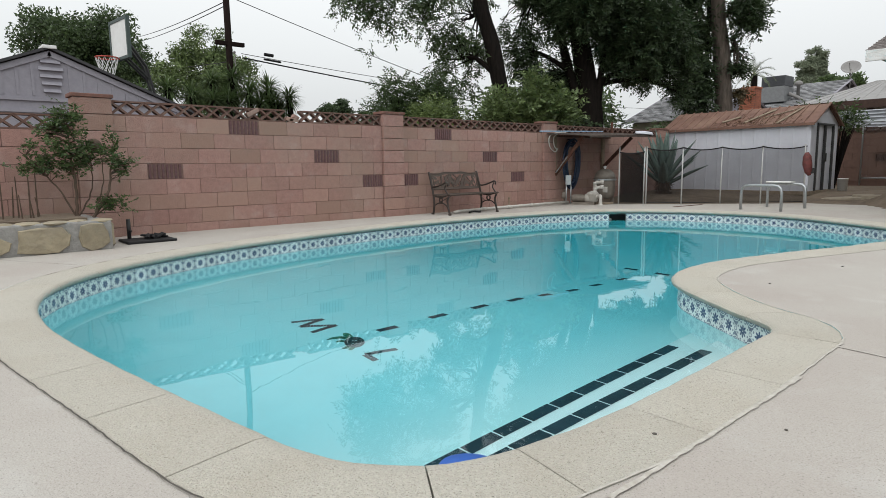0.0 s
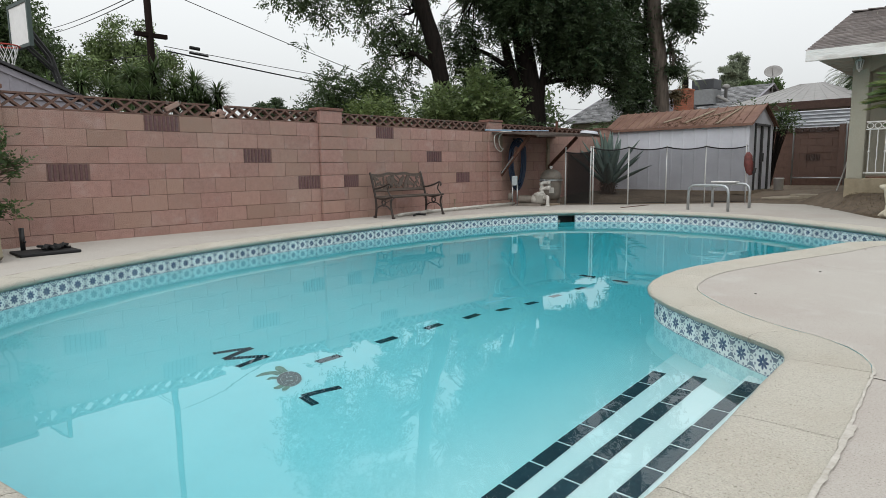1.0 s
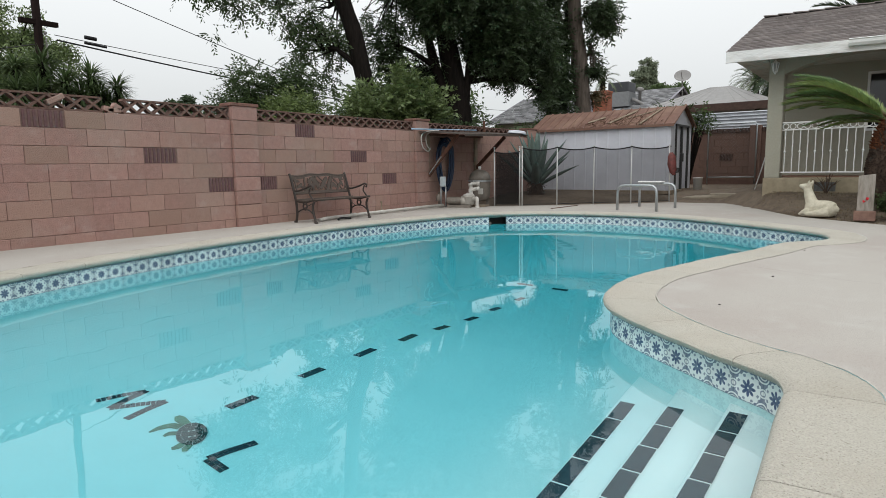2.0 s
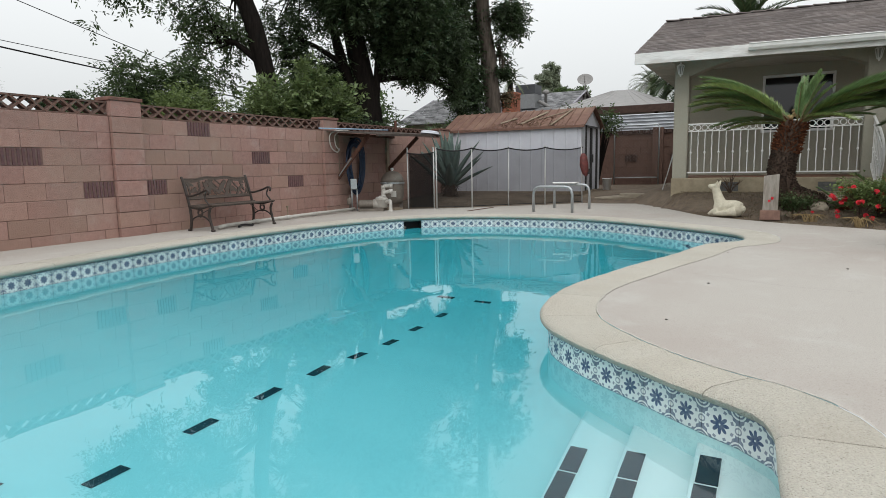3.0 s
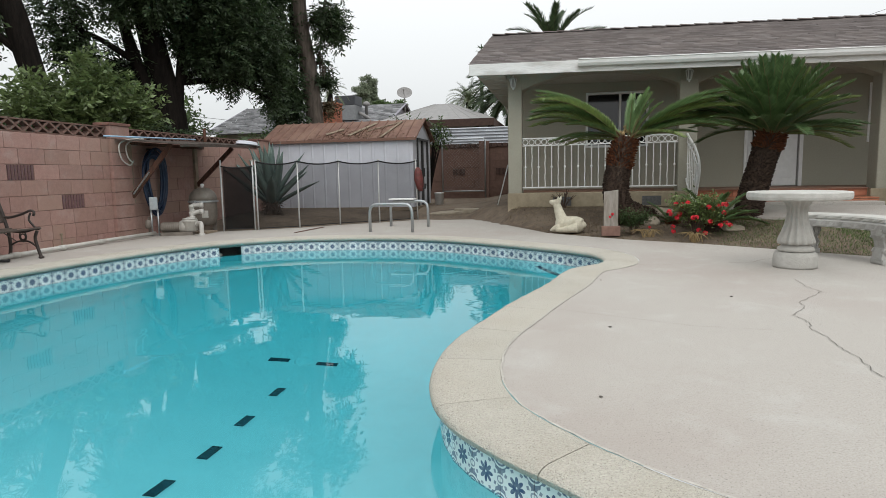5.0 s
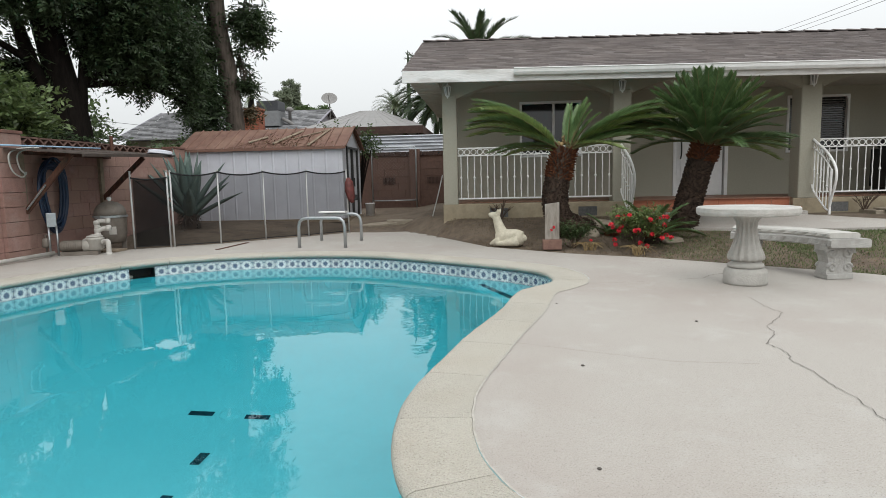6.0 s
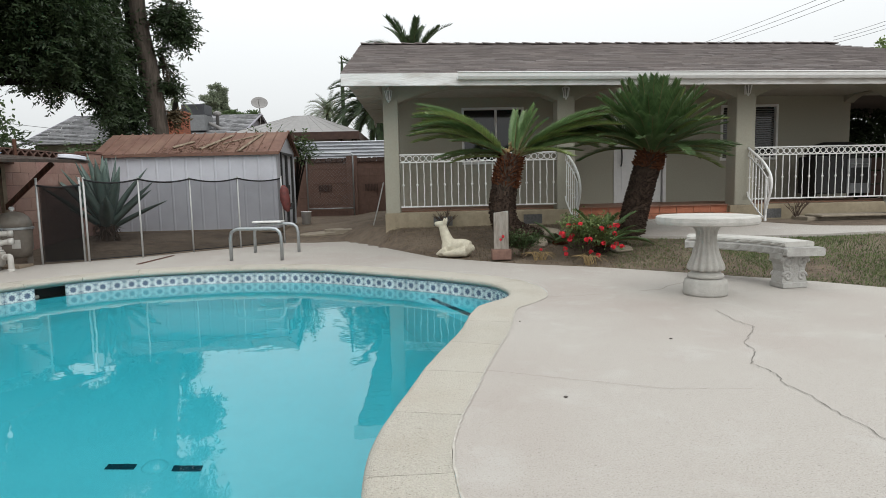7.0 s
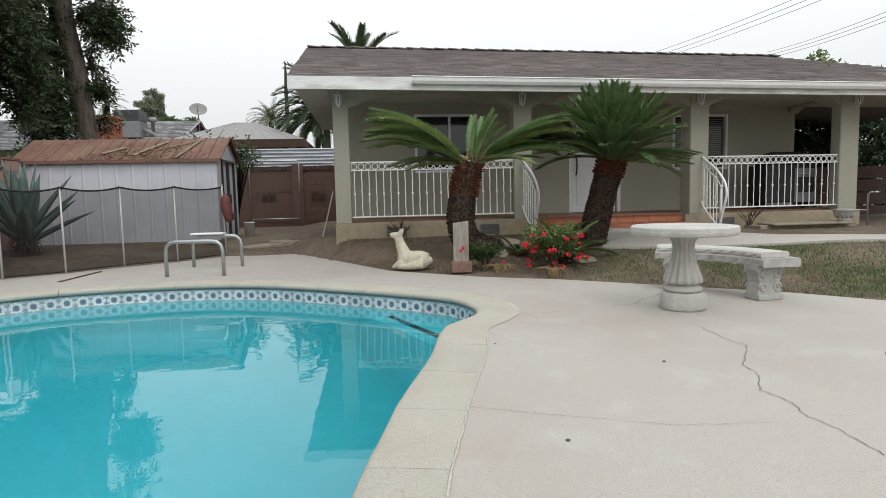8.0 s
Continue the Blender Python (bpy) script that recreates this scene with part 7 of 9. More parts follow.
# ---- plants ----
M_sago = mat("sago_leaf", (0.19, 0.29, 0.115), (0.11, 0.185, 0.07), 8, 0.45, island=0.25, spec=0.5, through=0.25)
M_sago_deep = mat("deep_green_sago_leaf", (0.115, 0.19, 0.07), (0.065, 0.115, 0.042), 8, 0.45, island=0.25, spec=0.5, through=0.25)
M_sago_y = mat("sago_leaf_yellowing", (0.25, 0.32, 0.10), (0.15, 0.20, 0.065), 8, 0.5, island=0.25, through=0.25)
M_rachis = mat("frond_stem", (0.16, 0.15, 0.06), (0.10, 0.09, 0.04), 10, 0.6)
# the far tree's leaf is paled: distance haze put into its colour
M_leaf_far = mat("hazy_leaf", (0.20, 0.235, 0.155), (0.15, 0.18, 0.12), 3, 0.7, island=0.25)
M_leaf_pale = mat("pale_grey_leaf", (0.15, 0.19, 0.105), (0.10, 0.13, 0.075), 3, 0.6, island=0.3)
M_ptrunk = mat("palm_trunk", (0.075, 0.052, 0.04), (0.034, 0.025, 0.02), 14, 1.0, island=0.3, spec=0.1)
M_pfibre = mat("palm_fibre", (0.16, 0.062, 0.03), (0.065, 0.028, 0.017), 20, 1.0, island=0.4, spec=0.1)
M_agave = mat("agave_leaf", (0.14, 0.195, 0.17), (0.095, 0.14, 0.125), 5, 0.55, spots=(0.15, 0.19, 0.165), sscale=3, samount=0.4)
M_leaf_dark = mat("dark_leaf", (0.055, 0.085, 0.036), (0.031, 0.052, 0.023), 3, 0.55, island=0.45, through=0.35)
M_leaf_mid = mat("mid_leaf", (0.085, 0.128, 0.045), (0.05, 0.08, 0.03), 3, 0.55, island=0.4, through=0.35)
M_leaf_bright = mat("bright_leaf", (0.15, 0.205, 0.07), (0.085, 0.125, 0.042), 3, 0.55, island=0.4)
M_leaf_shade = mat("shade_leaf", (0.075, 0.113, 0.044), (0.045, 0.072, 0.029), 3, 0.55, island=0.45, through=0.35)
M_leaf_light = mat("light_leaf", (0.18, 0.235, 0.08), (0.11, 0.155, 0.055), 3, 0.55, island=0.4, through=0.35)
M_leaf_silver = mat("silvery_green_leaf", (0.165, 0.22, 0.085), (0.095, 0.135, 0.05), 3, 0.45, island=0.45, spec=0.5, through=0.3)
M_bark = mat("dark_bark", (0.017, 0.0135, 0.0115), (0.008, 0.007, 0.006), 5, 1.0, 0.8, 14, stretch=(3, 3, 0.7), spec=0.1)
M_bark_pale = mat("pale_bark", (0.13, 0.105, 0.085), (0.06, 0.05, 0.042), 4, 1.0, 0.7, 12, stretch=(3, 3, 0.5))
M_twig = mat("dry_twig", (0.11, 0.075, 0.055), (0.07, 0.05, 0.038), 12, 1.0)
M_red = mat("red_petal", (0.60, 0.022, 0.035), (0.42, 0.015, 0.025), 8, 0.6, island=0.2)
M_rustleaf = mat("rust_tinged_leaf", (0.13, 0.085, 0.04), (0.07, 0.06, 0.03), 3, 0.7, island=0.4)
M_straw = mat("straw_leaf", (0.34, 0.25, 0.12), (0.22, 0.15, 0.07), 8, 0.8, island=0.2)
UP = Vector((0, 0, 1))


def frond(bm, stem, base, az, el, ln, droop, rng, leaflet=0.14, pairs=150, half=0.0064):
    """A cycad frond: an arched stem with two close rows of narrow leaflets."""
    d = Vector((math.cos(az) * math.cos(el), math.sin(az) * math.cos(el), math.sin(el)))
    pts, p, dd = [], Vector(base), d.copy()
    k = 14
    for i in range(k + 1):
        pts.append(p.copy())
        p = p + dd * (ln / k)
        dd = (dd + Vector((0, 0, -droop / k * (0.4 + 1.2 * i / k)))).normalized()
    tube(stem, pts[::2], 0.010, 5, r1=0.003)
    side0 = Vector((-math.sin(az), math.cos(az), 0))
    for i in range(pairs):
        s = 0.12 + 0.88 * i / pairs
        f = s * k
        j = min(k - 1, int(f))
        q = pts[j].lerp(pts[j + 1], f - j)
        t = (pts[j + 1] - pts[j]).normalized()
        nrm = side0.cross(t) * -1
        if nrm.z < 0:
            nrm = -nrm
        w = leaflet * (0.55 + 0.75 * math.sin(math.pi * min(1, s * 0.85 + 0.12))) * rng.uniform(0.9, 1.1)
        for sg in (-1, 1):
            out = (side0 * sg * 0.60 + t * 0.86 + nrm * rng.uniform(0.22, 0.50)).normalized()
            tip = q + out * w - UP * 0.025 * w / 0.15
            b0 = q + t * half
            b1 = q - t * half
            mid = q.lerp(tip, 0.55) + nrm * 0.006
            v = [bm.verts.new(c) for c in (b0, b1, mid - t * half * 0.75, mid + t * half * 0.75, tip)]
            bm.faces.new((v[0], v[1], v[2], v[3]))
            bm.faces.new((v[3], v[2], v[4]))


def sago(name, label, line, rad, fronds, seed, fibre=0.25, taper=1.0, green=M_sago_deep):
    rng = random.Random(seed)
    th = thing(name, label, "palm", "sago palms")
    pts = spline([Vector(p) for p in line], 0.05)
    k = len(pts)
    bm = bmesh.new()
    tube(bm, pts, [rad * (1.12 - 0.30 * taper * i / k) for i in range(k)], 14)
    part("trunk", bm, M_ptrunk, th, "rough dark trunk of old leaf bases")
    for nm, lo, hi, mt_, count, ln in (("leaf_base", 0.0, 1 - fibre, M_ptrunk, 1900, 0.032), ("crown_fibre", 1 - fibre, 1.0, M_pfibre, 520, 0.06)):
        bm = bmesh.new()
        for i in range(count):
            s = lo + (hi - lo) * (i + rng.random()) / count
            f = s * (k - 1)
            j = min(k - 2, int(f))
            c = pts[j].lerp(pts[j + 1], f - j)
            t = (pts[j + 1] - pts[j]).normalized()
            a = i * 2.39996 + rng.uniform(-0.25, 0.25)
            e1 = t.cross(Vector((0, 1, 0))).normalized()
            e2 = t.cross(e1)
            o = e1 * math.cos(a) + e2 * math.sin(a)
            r = rad * (1.12 - 0.30 * taper * s) * 0.97
            p = c + o * r
            d = (o * rng.uniform(0.8, 1.2) + t * rng.uniform(0.0, 0.7) * (1.4 if nm == "crown_fibre" else 0.8)).normalized()
            side = o.cross(t).normalized()
            wd_ = rng.uniform(0.010, 0.017) if nm == "leaf_base" else rng.uniform(0.008, 0.014)
            ht_ = rng.uniform(0.010, 0.017)
            l2 = ln * rng.uniform(0.6, 1.3)
            lo_ = [bm.verts.new(p + side * sx * wd_ + t * sz * ht_ - o * 0.01) for sx, sz in ((-1, 0), (0, -1), (1, 0), (0, 1))]
            hi_ = [bm.verts.new(p + side * sx * wd_ * 0.6 + t * sz * ht_ * 0.5 + d * l2) for sx, sz in ((-1, 0), (0, -1), (1, 0), (0, 1))]
            bm.faces.new(hi_)
            for q in range(4):
                bm.faces.new((lo_[q], lo_[(q + 1) % 4], hi_[(q + 1) % 4], hi_[q]))
        tagged(part(nm, bm, mt_, th), kind="stuff")
    if rad > 0.1:
        bm = bmesh.new()
        for i in range(26):
            q = pts[-1] + Vector((rng.gauss(0, 0.035), rng.gauss(0, 0.035), 0.05 + rng.random() * 0.14))
            made = bmesh.ops.create_icosphere(bm, subdivisions=1, radius=rng.uniform(0.018, 0.032))
            for v_ in made["verts"]:
                v_.co += q
        part("seed_cone", bm, M_straw, th, "tan woolly seed cone in the crown")
    top = pts[-1]
    for i, (az, el, ln, droop, yel) in enumerate(fronds):
        bm, st = bmesh.new(), bmesh.new()
        b = top + Vector((math.cos(az), math.sin(az), 0)) * rad * 0.45 + UP * rng.uniform(-0.05, 0.04)
        frond(bm, st, b, az, el, ln, droop, rng, min(0.185, ln * 0.15), 165 if ln > 0.8 else 90)
        fr = part("frond", bm, M_sago_y if yel else green, th)
        part("stem", st, M_rachis, fr)


rng = random.Random(3)
fa = []
for i in range(30):        # swept by the wind to the west, arching over to a level top
    fa.append((radians(180 + rng.gauss(0, 17)), radians(rng.uniform(28, 46)), rng.uniform(1.2, 1.48), rng.uniform(0.78, 1.05), rng.random() < 0.35))
for i in range(28):        # and to the east, lower
    fa.append((radians(rng.gauss(-3, 19)), radians(rng.uniform(16, 38)), rng.uniform(1.2, 1.6), rng.uniform(0.6, 0.85), rng.random() < 0.35))
for i in range(12):
    fa.append((radians(rng.choice((0, 180)) + rng.gauss(0, 30)), radians(rng.uniform(4, 24)), rng.uniform(0.7, 1.05), rng.uniform(0.3, 0.6), rng.random() < 0.4))
for i in range(14):
    fa.append((radians(rng.uniform(0, 360)), radians(rng.uniform(52, 80)), rng.uniform(0.5, 0.78), rng.uniform(0.4, 0.7), False))
sago("sago_palm", "sago palm with bent trunk and wind-swept fronds", [(8.22, 11.55, 0.04), (7.92, 11.42, 0.14), (7.60, 11.32, 0.32), (7.50, 11.28, 0.62), (7.55, 11.28, 1.0), (7.65, 11.28, 1.38)], 0.178, fa, 4, green=M_sago)
fb = []
for i in range(100):
    az = i * 2.39996
    lay = i / 100
    fb.append((az, radians(12 + 70 * lay ** 0.75 + rng.uniform(-6, 6)), rng.uniform(0.96, 1.12) * (1.0 - 0.08 * lay), rng.uniform(0.4, 0.9), rng.random() < 0.04))
for i in range(10):
    fb.append((radians(rng.uniform(-50, 30)), radians(rng.uniform(0, 16)), rng.uniform(0.95, 1.15), rng.uniform(0.4, 0.8), rng.random() < 0.3))
sago("sago_palm", "full sago palm with leaning dark trunk", [(9.30, 11.2, 0.02), (9.34, 11.18, 0.4), (9.45, 11.15, 0.9), (9.57, 11.12, 1.36)], 0.152, fb, 8, fibre=0.16, taper=0.4)
fc = [(i * 2.39996, radians(12 + 50 * i / 26), rng.uniform(0.5, 0.68), 0.75, False) for i in range(26)]
sago("young_sago", "small young sago palm behind red flowers", [(8.72, 10.55, 0.05), (8.72, 10.55, 0.16)], 0.07, fc, 9)
fd = [(i * 2.39996, radians(15 + 40 * i / 10), rng.uniform(0.35, 0.5), 0.7, False) for i in range(10)]
sago("young_sago", "small young sago palm at a rock", [(8.30, 11.15, 0.06), (8.30, 11.15, 0.12)], 0.05, fd, 10)


def bush(name, label, cx, cy, z0, w, h, leaves, material, rng, leaf=(0.03, 0.06), stems=9, stem_mat=None, category="shrub", flat=0.35, hollow=0.45):
    """A shrub: stems that fork from the foot, and leaves gathered in clumps at their ends."""
    th = thing(name, label, category, at=(cx, cy, z0))
    bm, lf = bmesh.new(), bmesh.new()
    tips = []
    for i in range(stems):
        a, r = rng.uniform(0, 6.283), w * 0.5 * math.sqrt(rng.random())
        top = Vector((r * math.cos(a), r * math.sin(a), h * rng.uniform(0.55, 1.0)))
        midp = Vector((top.x * 0.35, top.y * 0.35, top.z * 0.5))
        tube(bm, spline([Vector((0, 0, -0.03)), midp, top], 0.12), 0.012 * h + 0.004, 5, r1=0.003)
        tips += [top, midp.lerp(top, 0.6), midp.lerp(top, 0.8)]
        for _ in range(3):
            q = midp.lerp(top, rng.uniform(0.2, 0.8)) + Vector((rng.uniform(-1, 1), rng.uniform(-1, 1), rng.uniform(0.1, 1))) * 0.18 * h
            tube(bm, [midp.lerp(top, 0.3), q], 0.006, 4, r1=0.002)
            tips.append(q)
    for i in range(leaves):
        t = rng.choice(tips)
        p = t + Vector((rng.gauss(0, 1), rng.gauss(0, 1), rng.gauss(0, 0.9))) * w * 0.10
        if p.z < 0.0:
            continue
        d = Vector((rng.uniform(-1, 1), rng.uniform(-1, 1), rng.uniform(-0.3, 1)))
        leaf_mesh(lf, p, d, UP, rng.uniform(*leaf), rng.uniform(*leaf) * 0.5)
    tagged(part("stem", bm, stem_mat or M_twig, th), kind="stuff")
    tagged(part("foliage", lf, material, th), kind="stuff")
    return th, tips


def sprays_at(spots, rng, material, parent, hang=0.5, leaf=0.12, per=12, length=0.42, slim=0.19, name="foliage"):
    """Leafy twigs: each carries two rows of leaflets in one drooping plane. Plain arrays keep it quick."""
    r = np.random.RandomState(rng.randint(0, 99999))
    o = np.array([tuple(q) for q in spots])
    k = len(o)
    d = r.normal(0, 1, (k, 3))
    d[:, 2] = d[:, 2] * 0.5 - hang
    d /= np.linalg.norm(d, axis=1)[:, None]
    w = np.cross(d, np.array([0, 0, 1.0]) + r.normal(0, 0.35, (k, 3)))
    w /= np.linalg.norm(w, axis=1)[:, None]
    ln = length * r.uniform(0.6, 1.3, (k, 1))
    allv = []
    for i in range(per):
        s_ = (i + 0.6) / per
        sg = 1 if i % 2 else -1
        p = o + d * ln * s_ + np.array([0, 0, -0.10]) * ln * s_ * s_
        q = d * r.uniform(0.4, 0.9, (k, 1)) + w * sg * r.uniform(0.6, 1.0, (k, 1)) + r.normal(0, 0.22, (k, 3)) - np.array([0, 0, 0.15])
        q /= np.linalg.norm(q, axis=1)[:, None]
        n_ = np.cross(q, np.cross(d, w) + r.normal(0, 0.45, (k, 3)))
        n_ /= np.linalg.norm(n_, axis=1)[:, None]
        lf = leaf * r.uniform(0.65, 1.25, (k, 1))
        allv.append(np.stack([p, p + q * lf * 0.45 + n_ * lf * slim, p + q * lf, p + q * lf * 0.45 - n_ * lf * slim], 1))
    v = np.concatenate(allv, 0)
    me = bpy.data.meshes.new(name)
    me.from_pydata(v.reshape(-1, 3).tolist(), [], np.arange(len(v) * 4).reshape(-1, 4).tolist())
    me.materials.append(material)
    ob = new(name, me)
    ob.parent = parent
    return tagged(ob, kind="stuff")


def mass(g, c, rad, n_, gap=-0.05, freq=1.1):
    """Places in an ellipsoid of a crown, thicker at its rim, with gaps where a slow noise is low."""
    out = []
    tries = 0
    while len(out) < n_ and tries < n_ * 8:
        tries += 1
        d = Vector((g.gauss(0, 1), g.gauss(0, 1), g.gauss(0, 1))).normalized() * g.random() ** 0.42
        p = Vector((c[0] + d.x * rad[0], c[1] + d.y * rad[1], c[2] + d.z * rad[2]))
        if noise.noise(p * freq + Vector((c[0], 3, 1))) > gap:
            out.append(p)
    return out


rng = random.Random(21)
fl_th, tips = bush("flower_bush", "low green bush with bright red flowers", 8.40, 10.15, ground_z(8.40, 10.15), 0.62, 0.5, 2300, M_leaf_light, rng, (0.035, 0.07), 22)


def blooms(th, spots, rng, size=0.03):
    """Rounded flower heads, each a small dome of petals."""
    for p in spots:
        bm = bmesh.new()
        for c in range(rng.randint(9, 14)):
            d = Vector((rng.gauss(0, 1), rng.gauss(0, 1) - 0.4, rng.gauss(0.5, 0.8))).normalized()
            o = p + d * size * 0.75
            u = d.cross(Vector((rng.random(), rng.random(), rng.random()))).normalized()
            w = d.cross(u)
            q = [bm.verts.new(o + (u * math.cos(a) + w * math.sin(a)) * size * 0.5 + d * size * 0.12 * math.cos(2 * a)) for a in [i * math.pi / 3 for i in range(6)]]
            m = bm.verts.new(o - d * size * 0.15)
            for i in range(6):
                bm.faces.new((q[i], q[(i + 1) % 6], m))
        part("bloom", bm, M_red, th, "rounded head of red petals")


blooms(fl_th, [Vector((rng.uniform(-0.36, 0.36), rng.uniform(-0.34, 0.05), rng.uniform(0.08, 0.52))) for _ in range(30)], rng, 0.034)
sb, _ = bush("flower_bush", "small green bush with few red flowers beside a post", 7.68, 10.55, ground_z(7.68, 10.55), 0.42, 0.36, 1300, M_leaf_mid, rng, (0.03, 0.055), 12)
blooms(sb, [Vector((-0.32, -0.12, 0.26)), Vector((-0.28, -0.1, 0.3)), Vector((0.2, -0.15, 0.12))], rng, 0.024)
for x, y, n_, h in ((8.36, 9.86, 30, 0.18), (7.85, 10.35, 26, 0.16)):
    bm = bmesh.new()
    for i in range(n_):
        a = rng.uniform(0, 6.28)
        p = Vector((rng.gauss(0, 0.03), rng.gauss(0, 0.03), 0))
        pts = [p, p + Vector((math.cos(a) * 0.06, math.sin(a) * 0.06, h * 0.7)), p + Vector((math.cos(a) * 0.2, math.sin(a) * 0.2, h * rng.uniform(0.1, 0.7)))]
        tube(bm, spline(pts, 0.06), 0.006, 3, r1=0.001)
    solid("dry_grass_tuft", bm, M_straw, "straw-coloured dry grass tuft", "grass", at=(x, y, ground_z(x, y) - 0.01))
for x, y in ((6.75, 12.78), (12.65, 12.7)):
    bush("bare_twig_bush", "leafless thorny twigs before the foundation", x, y, ground_z(x, y), 0.55, 0.35, 30, M_leaf_mid, rng, (0.015, 0.025), 12)

# bush and dead canes in the planter
def open_bush(label, foot, stems, lumps, seed, material, leaf=0.045):
    """An open shrub: crooked stems from one foot, a fork of twigs into each lump of foliage."""
    g = random.Random(seed)
    th = thing("planter_bush", label, "shrub")
    lines = []
    for st in stems:
        bm = bmesh.new()
        pts = spline([Vector(foot)] + [Vector(p) for p in st], 0.06)
        pts = [pts[0]] + [p + Vector((g.uniform(-1, 1), g.uniform(-1, 1), 0)) * 0.008 for p in pts[1:]]
        tube(bm, pts, 0.02 if len(lines) == 0 else 0.011, 6, r1=0.005)
        part("stem", bm, M_twig, th)
        lines += pts[2:]
    spots = []
    for c, rad, n_ in lumps:
        ps = mass(g, c, rad, n_, -0.25, 3.0)
        bm = bmesh.new()
        for q in g.sample(ps, min(len(ps), 22)):
            b0 = min(lines, key=lambda e: (e - q).length + max(0, e.z - q.z + 0.05))
            tube(bm, [b0, b0.lerp(q, 0.5) + Vector((g.uniform(-0.03, 0.03), g.uniform(-0.03, 0.03), 0.02)), q], 0.005, 4, r1=0.002)
        tagged(part("twig", bm, M_twig, th), kind="stuff")
        spots += ps
    sprays_at(spots, g, material, th, -0.5, leaf, 10, 0.13, 0.24)


open_bush("green leafy bush with crooked bare lower stem in planter", (0.62, 1.14, 0.31), [[(0.62, 1.15, 0.7), (0.6, 1.12, 1.1), (0.6, 1.12, 1.5)], [(0.62, 1.0, 0.6), (0.6, 0.8, 0.9), (0.6, 0.66, 1.05)], [(0.62, 1.3, 0.6), (0.6, 1.33, 0.95)]],
          [((0.6, 1.10, 1.02), (0.18, 0.21, 0.28), 140), ((0.6, 1.12, 1.40), (0.13, 0.15, 0.2), 100), ((0.6, 0.86, 1.0), (0.14, 0.16, 0.2), 45), ((0.6, 0.78, 0.86), (0.12, 0.2, 0.07), 45), ((0.6, 0.92, 1.28), (0.1, 0.14, 0.08), 40), ((0.6, 1.30, 1.0), (0.14, 0.12, 0.2), 55)], 31, M_leaf_mid)
open_bush("thin sparse shoot bush at planter corner", (0.72, 1.28, 0.31), [[(0.72, 1.45, 0.6), (0.7, 1.52, 0.95), (0.7, 1.55, 1.2)], [(0.72, 1.4, 0.65), (0.72, 1.42, 0.95)], [(0.74, 1.45, 0.45)]],
          [((0.7, 1.52, 1.05), (0.1, 0.13, 0.22), 50), ((0.7, 1.64, 0.88), (0.1, 0.09, 0.12), 35), ((0.74, 1.47, 0.44), (0.12, 0.18, 0.09), 50)], 33, M_leaf_mid)
canes = thing("dead_plant", "cluster of dead brown canes in planter", "plant")
for i in range(13):
    bm = bmesh.new()
    x, y = 0.5 + rng.uniform(-0.15, 0.15), 0.85 - i * 0.05 + rng.uniform(-0.08, 0.08)
    tube(bm, [(x, y, 0.3), (x + rng.uniform(-0.03, 0.03), y + rng.uniform(-0.04, 0.04), 0.3 + rng.uniform(0.2, 0.62))], 0.009, 6, r1=0.005)
    part("cane", bm, M_twig, canes)
bm = bmesh.new()
bmesh.ops.create_icosphere(bm, subdivisions=3, radius=0.085)
solid("wicker_ball", bm, M_twig, "brown woven ball hung in the bush", "ornament", at=(0.55, 1.38, 1.12))


